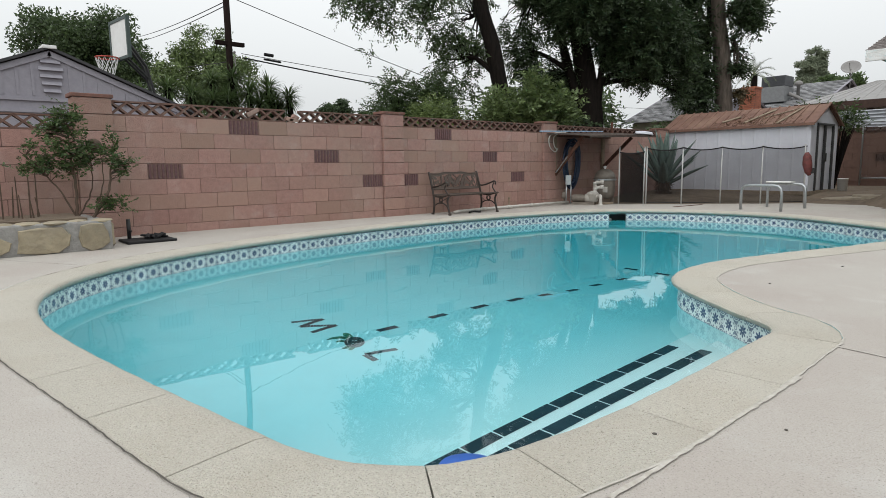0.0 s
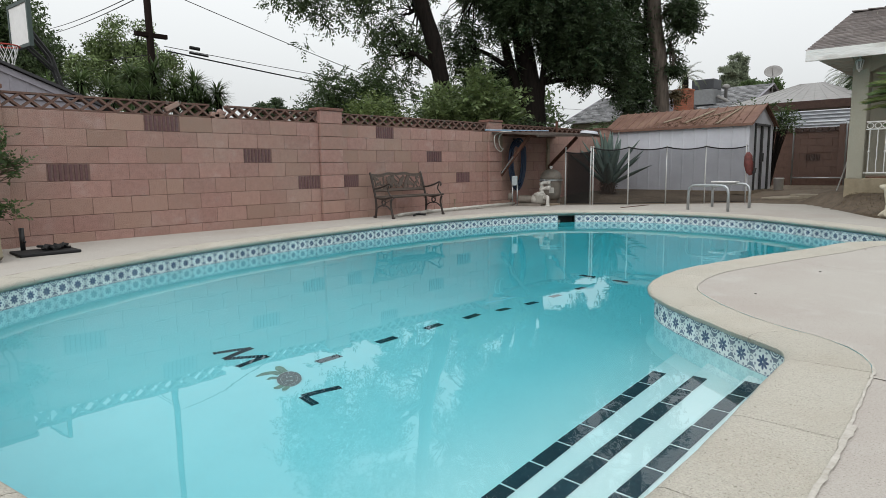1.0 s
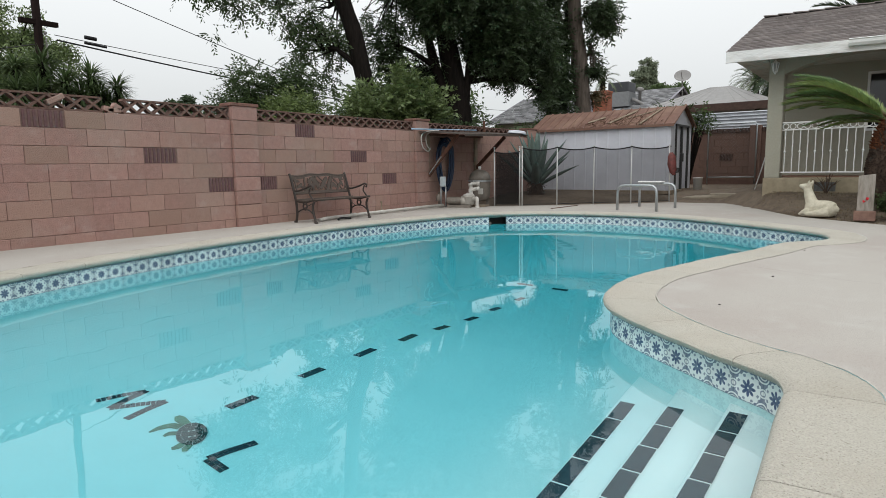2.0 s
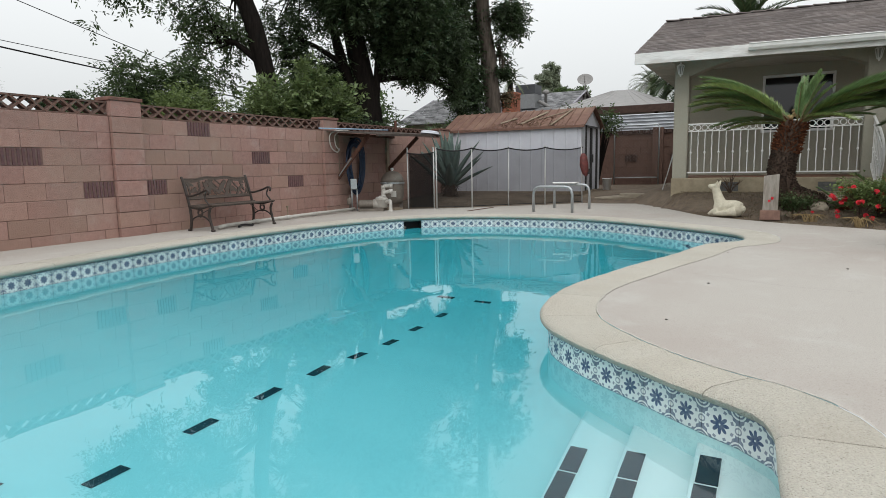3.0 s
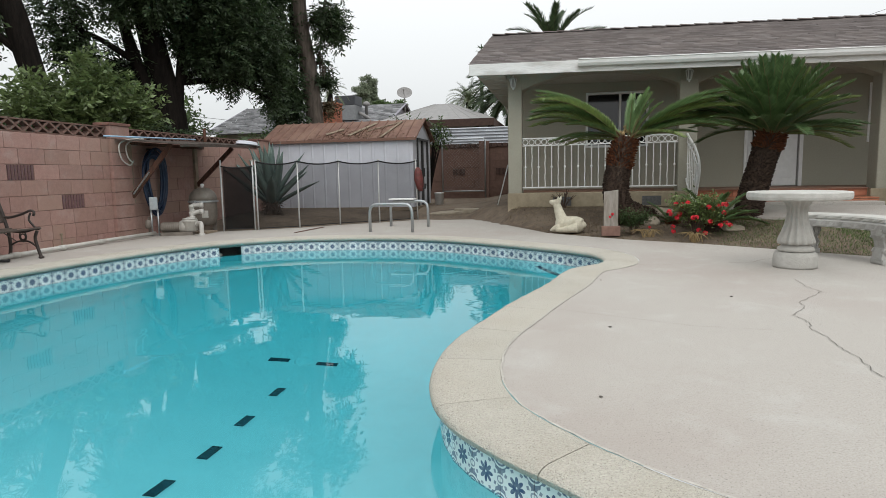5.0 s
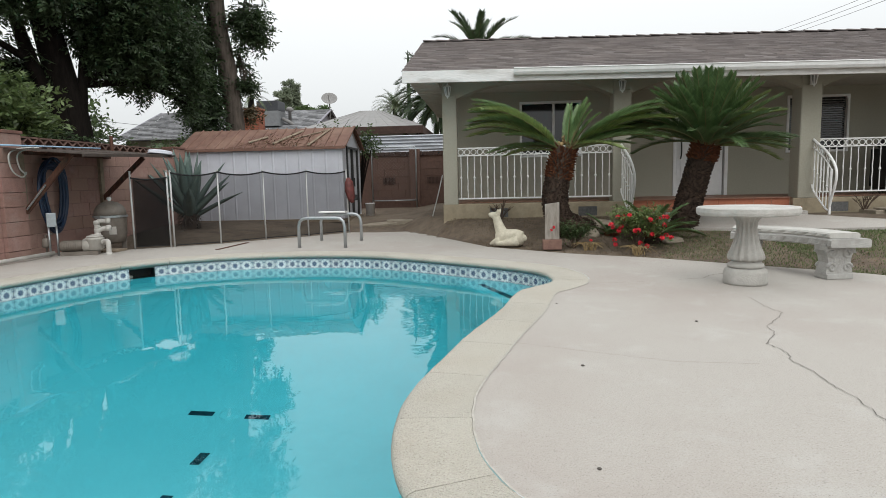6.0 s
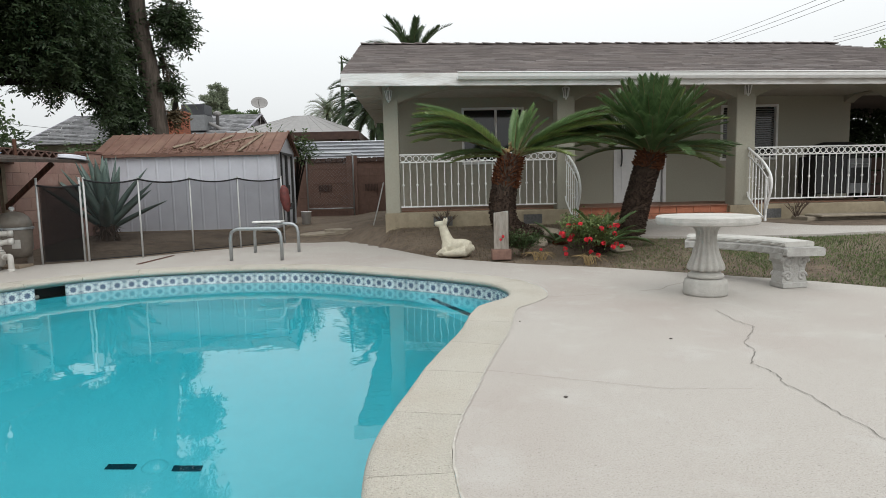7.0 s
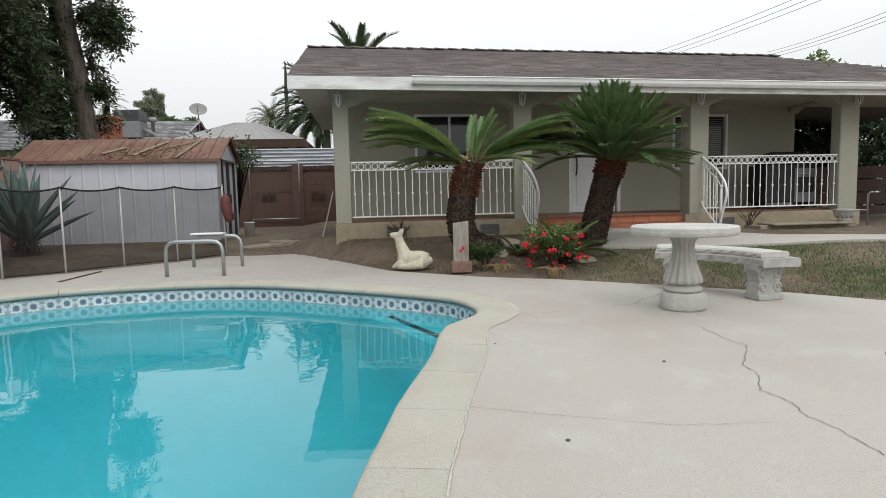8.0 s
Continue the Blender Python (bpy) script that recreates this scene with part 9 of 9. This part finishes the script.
part("vent_block", bm, M_brownwood, wall_north)
bm = bmesh.new()
for i in range(36):
    vs = box(bm, -0.2 + i * 0.16, -0.06 + i * 0.16, 20.26, 20.46, 1.69, 1.80)
    for v_ in vs:
        if v_.co.z > 1.75:
            v_.co.x += 0.03
part("coping_row", bm, M_brownwood, wall_north)
bm = bmesh.new()
box(bm, 4.22, 4.52, 20.2, 20.42, 0.1, 1.86, bevel=0.01)
part("gate_post", bm, M_brownblock, wall_north)
gate = thing("wire_gate", "rusty tubular garden gate", "gate", at=(4.42, 20.12, 0.28))
bm = bmesh.new()
tube(bm, [(0, 0, -0.1), (0, 0, 1.60), (-0.05, 0, 1.66), (-1.25, 0, 1.66), (-1.3, 0, 1.60), (-1.3, 0, -0.1)], 0.022, 8)
tube(bm, [(0, 0, 0.1), (-1.3, 0, 0.1)], 0.018, 8)
part("gate_tube", bm, M_galv, gate, smooth=True)
bm = bmesh.new()
for i in range(29):            # chain link, hooked over the frame
    u = -1.5 + 0.1 * i
    for sg in (-1, 1):
        lo, hi = max(0.0, -u), min(1.5, 1.3 - u)
        if hi - lo > 0.05:
            ends = [u + lo, u + hi]
            xs = [-(1.3 - e) if sg > 0 else -e for e in ends]
            tube(bm, [(xs[0], 0, 0.12 + lo), (xs[1], 0, 0.12 + hi)], 0.0011, 3)
part("wire_infill", bm, M_galv, gate)
bm = bmesh.new()
k = 40
prev = None
for i in range(k + 1):
    z = 1.86 + 0.50 * i / k
    y = 21.4 + 0.022 * math.sin(i * 2 * math.pi / 8)
    q = (bm.verts.new((0.5, y, z)), bm.verts.new((5.9, y, z)))
    if prev:
        bm.faces.new((prev[0], prev[1], q[1], q[0]))
    prev = q
solid("corrugated_screen", bm, mat("corrugated_steel", (0.46, 0.48, 0.51), (0.40, 0.42, 0.45), 3, 0.35, metal=0.5), "pale corrugated metal fence screen", "fence", smooth=True)
bm = bmesh.new()
for x in (0.6, 2.4, 4.2, 5.8):
    tube(bm, [(x, 21.5, 0), (x, 21.5, 2.36)], 0.03, 6)
solid("screen_frame", bm, M_brownwood, "posts behind the corrugated screen", "posts")

# open carport with a pale hipped roof
cp = thing("carport", "carport with pale metal hip roof and brown beams", "carport")
bm = bmesh.new()
e = [(-0.6, 25.4, 3.0), (4.1, 25.4, 3.0), (4.1, 36, 3.0), (-0.6, 36, 3.0)]
t = [(0.78, 30.2, 4.14), (1.62, 30.2, 4.14)]
vs = [bm.verts.new(c) for c in e + t]
for f in ((0, 1, 5, 4), (1, 2, 5), (2, 3, 4, 5), (3, 0, 4)):
    bm.faces.new([vs[i] for i in f])
part("roof", bm, M_tin, cp, "pale metal hip roof")
bm = bmesh.new()
for i in range(12):
    s = i / 11
    a = Vector(e[0]).lerp(Vector(e[1]), s)
    b = Vector(t[0]).lerp(Vector(t[1]), s)
    tube(bm, [a + Vector((0, 0, 0.004)), b + Vector((0, 0, 0.004))], 0.008, 5)
part("roof_seam", bm, M_tin, cp)
bm = bmesh.new()
for a, b, c, d in ((-0.6, 4.1, 25.35, 25.43), (-0.6, 4.1, 35.9, 36)):
    box(bm, a, b, c, d, 2.72, 3.0)
box(bm, -0.6, -0.52, 25.43, 35.9, 2.72, 3.0)
box(bm, 4.02, 4.1, 25.43, 35.9, 2.72, 3.0)
part("fascia_beam", bm, M_brownwood, cp, "dark brown beam")
for x, y in ((-0.4, 25.7), (1.8, 25.7), (3.9, 25.7), (3.9, 35), (-0.4, 35)):
    bm = bmesh.new()
    box(bm, x - 0.09, x + 0.09, y - 0.09, y + 0.09, 0, 2.72)
    tube(bm, [(x, y, 2.2), (x - 0.5, y, 2.72)], 0.05, 4)
    part("post", bm, M_brownwood, cp)


def plain_house(name, label, x0, x1, y0, y1, ze, zr, ridge_x, seed):
    """A neighbouring house: walls, a shingled gable roof whose ridge runs along x or y."""
    h = thing(name, label, "house", "neighbour houses")
    bm = bmesh.new()
    box(bm, x0 + 0.4, x1 - 0.4, y0 + 0.4, y1 - 0.4, 0, ze)
    part("wall", bm, M_stucco, h)
    rows_n = 22
    for sgn in (0, 1):
        bm = bmesh.new()
        for r in range(rows_n):
            s0, s1 = r / rows_n, (r + 1.15) / rows_n
            if ridge_x:
                m = (y0 + y1) / 2
                yy = [(y0 if sgn == 0 else y1) + ((m - (y0 if sgn == 0 else y1)) * min(1, s)) for s in (s0, s1)]
                zz = [ze + (zr - ze) * min(1, s) for s in (s0, s1)]
                x = x0
                while x < x1:
                    w = random.Random(seed + r * 100 + int(x * 10)).uniform(0.35, 0.7)
                    xb = min(x + w, x1)
                    q = [bm.verts.new(c) for c in ((x, yy[0], zz[0]), (xb - 0.01, yy[0], zz[0]), (xb - 0.01, yy[0], zz[0] + 0.04), (x, yy[0], zz[0] + 0.04), (xb - 0.01, yy[1], zz[1]), (x, yy[1], zz[1]))]
                    bm.faces.new(q[:4])
                    bm.faces.new((q[3], q[2], q[4], q[5]))
                    x = xb
            else:
                m = (x0 + x1) / 2
                xx = [(x0 if sgn == 0 else x1) + ((m - (x0 if sgn == 0 else x1)) * min(1, s)) for s in (s0, s1)]
                zz = [ze + (zr - ze) * min(1, s) for s in (s0, s1)]
                y = y0
                while y < y1:
                    w = random.Random(seed + r * 100 + int(y * 10)).uniform(0.35, 0.7)
                    yb = min(y + w, y1)
                    q = [bm.verts.new(c) for c in ((xx[0], y, zz[0]), (xx[0], yb - 0.01, zz[0]), (xx[0], yb - 0.01, zz[0] + 0.04), (xx[0], y, zz[0] + 0.04), (xx[1], yb - 0.01, zz[1]), (xx[1], y, zz[1]))]
                    bm.faces.new(q[:4])
                    bm.faces.new((q[3], q[2], q[4], q[5]))
                    y = yb
        tagged(part("roof_shingles", bm, M_greyshingle, h), kind="stuff")
    if ridge_x:
        m = (y0 + y1) / 2
        for x in (x0 + 0.42, x1 - 0.42):
            gb = bmesh.new()
            gb.faces.new([gb.verts.new(c) for c in ((x, y0 + 0.4, ze), (x, y1 - 0.4, ze), (x, m, zr - 0.12))])
            part("gable", gb, M_siding, h)
        for x in (x0, x1):
            for ya in (y0, y1):
                bm = bmesh.new()
                tube(bm, [(x, ya, ze - 0.03), (x, m, zr - 0.03)], 0.07, 4)
                part("verge_board", bm, M_siding, h)
    else:
        m = (x0 + x1) / 2
        for y in (y0 + 0.42, y1 - 0.42):
            gb = bmesh.new()
            gb.faces.new([gb.verts.new(c) for c in ((x0 + 0.4, y, ze), (x1 - 0.4, y, ze), (m, y, zr - 0.12))])
            part("gable", gb, M_siding, h)
        for y in (y0, y1):
            for xa in (x0, x1):
                bm = bmesh.new()
                tube(bm, [(xa, y, ze - 0.03), (m, y, zr - 0.03)], 0.07, 4)
                part("verge_board", bm, M_siding, h)
    return h


plain_house("neighbour_house", "neighbour house with weathered grey shake roof", -9.5, -5.0, 27.5, 36.0, 2.9, 4.5, True, 3)
plain_house("neighbour_house", "neighbour house with grey shingle roof and gable", -9.6, -4.4, 38.0, 52, 3.5, 6.0, True, 5)
ac = thing("rooftop_unit", "grey rooftop air conditioner on a neighbour roof", "air conditioner", at=(-7.32, 41.2, 4.55))
bm = bmesh.new()
box(bm, -0.7, 0.7, -0.7, 0.7, 0.0, 0.95, bevel=0.02)
part("lower_cabinet", bm, mat("ac_grey", (0.20, 0.205, 0.21), rough=0.6), ac)
bm = bmesh.new()
box(bm, -0.69, 0.69, -0.68, 0.68, 0.96, 1.58, bevel=0.02)
part("upper_cabinet", bm, mat("ac_dark", (0.06, 0.063, 0.07), rough=0.6), ac, "dark louvred upper cabinet")
for i in range(9):
    bm = bmesh.new()
    box(bm, -0.65, 0.62, -0.69, -0.68, 1.0 + i * 0.062, 1.012 + i * 0.062)
    part("louvre", bm, M_roofdark, ac)
bm = bmesh.new()
lathe(bm, [(0.10, 0), (0.10, 0.95), (0.24, 0.98), (0.24, 1.15), (0.1, 1.25)], 12, 1.15, 0.2)
tube(bm, [(0.75, -0.2, 0.5), (1.2, 0.0, 0.25), (1.6, 0.2, -0.1)], 0.11, 8)
part("duct", bm, M_tin, ac, "pale sheet-metal duct and vent", smooth=True)
dish = thing("satellite_dish", "grey satellite dish on a roof mast", "dish", at=(-4.48, 45.0, 5.72))
bm = bmesh.new()
tube(bm, [(0, 0, -0.6), (0, 0, 0.9)], 0.04, 8)
part("mast", bm, M_tin, dish)
bm = bmesh.new()
lathe(bm, [(0.05, -0.12), (0.25, -0.09), (0.42, -0.03), (0.55, 0.05), (0.54, 0.06), (0.41, -0.01), (0.25, -0.07), (0.04, -0.10)], 24)
ob = part("reflector", bm, M_tin, dish, smooth=True)
ob.matrix_local = pose(0, 0, 1.0, 48, 18, 0)
bm = bmesh.new()
tube(bm, [(0, -0.1, 0.75), (0.1, -0.7, 1.2)], 0.02, 6)
part("feed_arm", bm, M_tin, dish)
ch = thing("chimney", "square red brick chimney above a roof", "chimney", at=(-3.6, 28.6, 0.28))
bm = bmesh.new()
for r in range(16):
    z = 2.5 + r * 0.085
    for sx in (-1, 1):
        o = 0.09 if r % 2 else 0
        x = -0.32 - o
        while x < 0.30:
            xa, xb = max(x, -0.32), min(x + 0.205, 0.33)
            if xb - xa > 0.03:
                box(bm, xa, xb - 0.012, sx * 0.33 - 0.03, sx * 0.33 + 0.03, z, z + 0.073)
            x += 0.205
        for y in (-0.29, -0.09, 0.11):
            box(bm, sx * 0.30 - 0.025, sx * 0.30 + 0.025, y + o * 0.3, y + 0.185 + o * 0.3, z, z + 0.073)
tagged(part("brick", bm, M_brick, ch), kind="stuff")
bm = bmesh.new()
box(bm, -0.31, 0.315, -0.35, 0.35, 0, 3.84)
part("core", bm, M_mortar, ch)
bm = bmesh.new()
box(bm, -0.30, 0.36, -0.36, 0.36, 3.84, 3.92, bevel=0.01)
part("cap", bm, M_brick, ch)
# dark fence and ivy hedge past the porch
bm = bmesh.new()
bfence = thing("board_fence", "dark brown horizontal board fence", "fence")
for i in range(4):
    bm = bmesh.new()
    box(bm, 15.2, 24, 16.0, 16.05, 0.2 + i * 0.30, 0.47 + i * 0.30, bevel=0.006)
    part("board", bm, M_brownwood, bfence)
for x in (15.3, 17.3, 19.3, 21.3, 23.3):
    bm = bmesh.new()
    box(bm, x, x + 0.1, 16.05, 16.15, 0, 1.4)
    part("fence_post", bm, M_brownwood, bfence)

# ---- distant plants ----
rg = random.Random(77)


def ball_tree(name, label, c, rad, n_, size, material, seed, trunk_r, clumps=70, squash=0.8):
    g = random.Random(seed)
    th = thing(name, label, "tree", "distant trees")
    spots = []
    for _ in range(clumps):
        d = Vector((g.gauss(0, 1), g.gauss(0, 1), g.gauss(0, 1))).normalized()
        r = rad * g.uniform(0.35, 1.05) * (1 + 0.25 * noise.noise(d * 1.7 + Vector((seed, 0, 0))))
        spots.append(Vector(c) + Vector((d.x * r, d.y * r, d.z * r * squash)))
    bm = bmesh.new()
    base = Vector((c[0], c[1], 0))
    tube(bm, [base, base.lerp(Vector(c), 0.6), Vector(c)], trunk_r, 8, r1=trunk_r * 0.5)
    for s in spots[:24]:
        tube(bm, spline([base.lerp(Vector(c), 0.7), Vector(c).lerp(s, 0.5) + Vector((0, 0, 0.1)), s], 0.8), trunk_r * 0.3, 5, r1=0.02)
    part("trunk", bm, M_bark, th)
    leaves_at(spots, n_, g, size, rad * 0.13, material, th, 0.2, "crown")
    return th


ball_tree("tree", "broad dark green tree beyond the outbuilding", (-20.8, 5.4, 5.15), 2.8, 60000, 0.15, M_leaf_shade, 61, 0.3, 105, 0.8)
ball_tree("tree", "bright green round tree beyond the utility pole", (-16.8, 9.2, 4.45), 1.8, 30000, 0.115, M_leaf_bright, 62, 0.2, 80, 0.95)
ball_tree("tree", "small dark pine far beyond the wall", (-42, 30.3, 5.9), 1.75, 7000, 0.26, M_leaf_dark, 63, 0.2, 46, 0.85)
ball_tree("tree", "distant rounded green tree beyond rooftops", (-27.7, 107.5, 14.6), 2.35, 45000, 0.27, M_leaf_far, 64, 0.4, 110, 1.6)
ball_tree("tree", "low green trees beyond the rooftops", (-20, 95, 11.2), 2.5, 5000, 0.6, M_leaf_mid, 65, 0.3, 50, 0.6)
ball_tree("tree", "willowy pale tree behind the house roof", (24.5, 26.5, 5.0), 1.7, 4500, 0.2, M_leaf_light, 66, 0.15, 50, 0.7)
ball_tree("tree", "dark green tree behind shade trees", (-11.5, 24, 3.0), 3.3, 20000, 0.24, M_leaf_mid, 67, 0.25, 90, 0.6)
hedge = thing("ivy_hedge", "tall dense dark ivy hedge behind the board fence", "hedge")
g_ = random.Random(69)
hs_ = []
for x in range(8):
    hs_ += mass(g_, (15.6 + x * 1.15, 17.6 + 0.1 * x, 2.05), (0.95, 0.75, 1.75), 520, -0.45)
bm = bmesh.new()
for q in g_.sample(hs_, 60):
    tube(bm, [(q.x, q.y + 0.3, 0), (q.x, q.y + 0.15, q.z * 0.6), q], 0.025, 5, r1=0.006)
tagged(part("stem", bm, M_bark, hedge), kind="stuff")
sprays_at(hs_, g_, M_leaf_dark, hedge, 0.6, 0.13, 10, 0.4, 0.26)


def far_palm(x, y, h, ln, n_, seed, label, material, droop=1.3, trunk=0.22, feather=True):
    g = random.Random(seed)
    th = thing("palm_tree", label, "palm", "distant palms", at=(x, y, 0))
    bm = bmesh.new()
    tube(bm, [(0, 0, 0), (0.05, 0, h * 0.5), (0, 0, h)], trunk, 10, r1=trunk * 0.8)
    part("trunk", bm, M_bark, th)
    st = bmesh.new()
    for i in range(n_):
        bm = bmesh.new()
        frond(bm, st, (0, 0, h), i * 2.39996, radians(-20 + 95 * i / n_), ln * g.uniform(0.85, 1.1), droop * g.uniform(0.7, 1.2), g, leaflet=ln * 0.16, pairs=60, half=(0.004 if material == M_leaf_pale else 0.012) * ln)
        part("frond", bm, material, th)
    part("frond_stem", st, M_rachis, th)


far_palm(6.0, 38.0, 7.9, 2.9, 26, 71, "tall palm crown rising behind the house roof", M_leaf_dark, 0.9)
far_palm(4.6, 29.0, 4.35, 2.35, 74, 72, "dark drooping palm beside the house", M_leaf_dark, 2.0)
far_palm(-0.2, 47.0, 6.1, 1.9, 70, 73, "pale feathery palm beyond the carport", M_leaf_pale, 1.9)
far_palm(-7.0, 37.0, 5.9, 1.3, 24, 75, "pale feathery palm beyond the rooftops", M_leaf_pale, 1.8)
bm = bmesh.new()
tube(bm, [(2.2, 36.4, 0), (2.2, 36.4, 6.4), (2.22, 36.4, 7.2), (2.2, 36.4, 8.0)], [0.10, 0.10, 0.09, 0.02], 8)
cy = solid("cypress", bm, M_leaf_dark, "slim dark cypress behind the house", "tree")


def yucca(x, y, z, r, n_, seed):
    g = random.Random(seed)
    th = thing("yucca", "spiky green yucca rosette above the wall", "yucca", "yuccas", at=(x, y, 0))
    bm = bmesh.new()
    tube(bm, [(0, 0, 0), (0.1, 0.05, z * 0.6), (0, 0, z)], 0.09, 8)
    part("trunk", bm, M_bark, th)
    bm = bmesh.new()
    for i in range(n_):
        d = Vector((g.gauss(0, 1), g.gauss(0, 1), g.gauss(0.15, 0.8))).normalized()
        leaf_mesh(bm, Vector((0, 0, z + g.uniform(-0.22, 0.06))) + d * 0.05, d, UP, r * g.uniform(0.7, 1.1), 0.042, 0.1, 0.2)
    tagged(part("rosette", bm, M_leaf_mid, th), kind="stuff")


for i, (x, y, z, r) in enumerate(((-8.6, 8.54, 2.98, 0.46), (-8.6, 7.91, 3.18, 0.5), (-8.7, 8.3, 2.55, 0.5), (-8.5, 7.75, 2.5, 0.5), (-8.6, 7.3, 2.98, 0.5), (-8.6, 6.71, 2.8, 0.5), (-9.0, 7.0, 3.45, 0.5), (-8.6, 5.7, 2.85, 0.5), (-8.4, 6.2, 2.7, 0.5),
                                  (-8.4, 7.55, 2.75, 0.5), (-8.8, 5.15, 3.0, 0.5), (-9.1, 6.45, 3.3, 0.5), (-8.5, 8.05, 2.75, 0.45), (-8.9, 4.5, 2.8, 0.5))):
    yucca(x, y, z, r, 230, 80 + i)

# ---- sparse grass on the soil ----
r_ = np.random.RandomState(9)


def grass(name, label, n_, pick, hgt, material):
    pts = []
    while len(pts) < n_:
        x, y = pick()
        if inside(x, y, DECK):
            continue
        pts.append((x, y, ground_z(x, y)))
    p = np.array(pts)
    a = r_.uniform(0, 6.283, n_)
    h = r_.uniform(0.4, 1.0, n_) * hgt
    lean_ = r_.normal(0, 0.5, (n_, 2)) * h[:, None]
    v = np.empty((n_, 3, 3))
    w = 0.004
    v[:, 0] = p + np.stack([np.cos(a) * w, np.sin(a) * w, np.zeros(n_) - 0.005], 1)
    v[:, 1] = p - np.stack([np.cos(a) * w, np.sin(a) * w, np.zeros(n_) + 0.005], 1)
    v[:, 2] = p + np.stack([lean_[:, 0], lean_[:, 1], h], 1)
    me = bpy.data.meshes.new(name)
    me.from_pydata(v.reshape(-1, 3).tolist(), [], np.arange(n_ * 3).reshape(n_, 3).tolist())
    me.materials.append(material)
    return tagged(new(name, me), label, "grass", kind="stuff")


M_grass = mat("lawn_blade", (0.11, 0.155, 0.05), (0.065, 0.10, 0.033), 4, 0.8, island=0.4)
M_drygrass = mat("dry_blade", (0.16, 0.128, 0.076), (0.104, 0.08, 0.048), 4, 0.9, island=0.4)


def lawn_pick():
    while True:
        x, y = r_.uniform(8.6, 16), r_.uniform(5.0, 11.3)
        if y < 11.6 - 0.22 * (x - 9) and (x > 10 or r_.uniform() < 0.35) and noise.noise((x * 0.9, y * 0.9, 3)) > -0.12 + r_.uniform(-0.2, 0.2):
            return x, y


grass("lawn_grass", "patchy short lawn grass beside the deck", 120000, lawn_pick, 0.034, M_grass)
grass("dry_grass", "sparse dry weeds on bare soil", 9000, lambda: (r_.uniform(4.8, 9.5), r_.uniform(9.5, 12.9)), 0.03, M_drygrass)
grass("dry_grass", "sparse dry weeds on bare soil", 5000, lambda: (r_.uniform(9.0, 15), r_.uniform(7, 10.9)), 0.03, M_drygrass)

# fallen leaves and twigs on the bare soil
bm = bmesh.new()
rg = random.Random(91)
for i in range(5200):
    x, y = (rg.uniform(4.7, 11.5), rg.uniform(8.6, 12.9)) if i % 3 else (rg.uniform(0.4, 5.6), rg.uniform(11.6, 20.0))
    if inside(x, y, DECK) or far_from(x, y, DECK) < 0.04 or noise.noise((x * 1.1, y * 1.1, 7)) < -0.25:
        continue
    a = rg.uniform(0, 6.283)
    leaf_mesh(bm, Vector((x, y, ground_z(x, y) + 0.008)), Vector((math.cos(a), math.sin(a), rg.uniform(0, 0.35))), UP, rg.uniform(0.02, 0.055), rg.uniform(0.008, 0.02))
solid("soil_litter", bm, M_litter, "dry leaves and twigs scattered on bare soil", "leaves", kind="stuff")
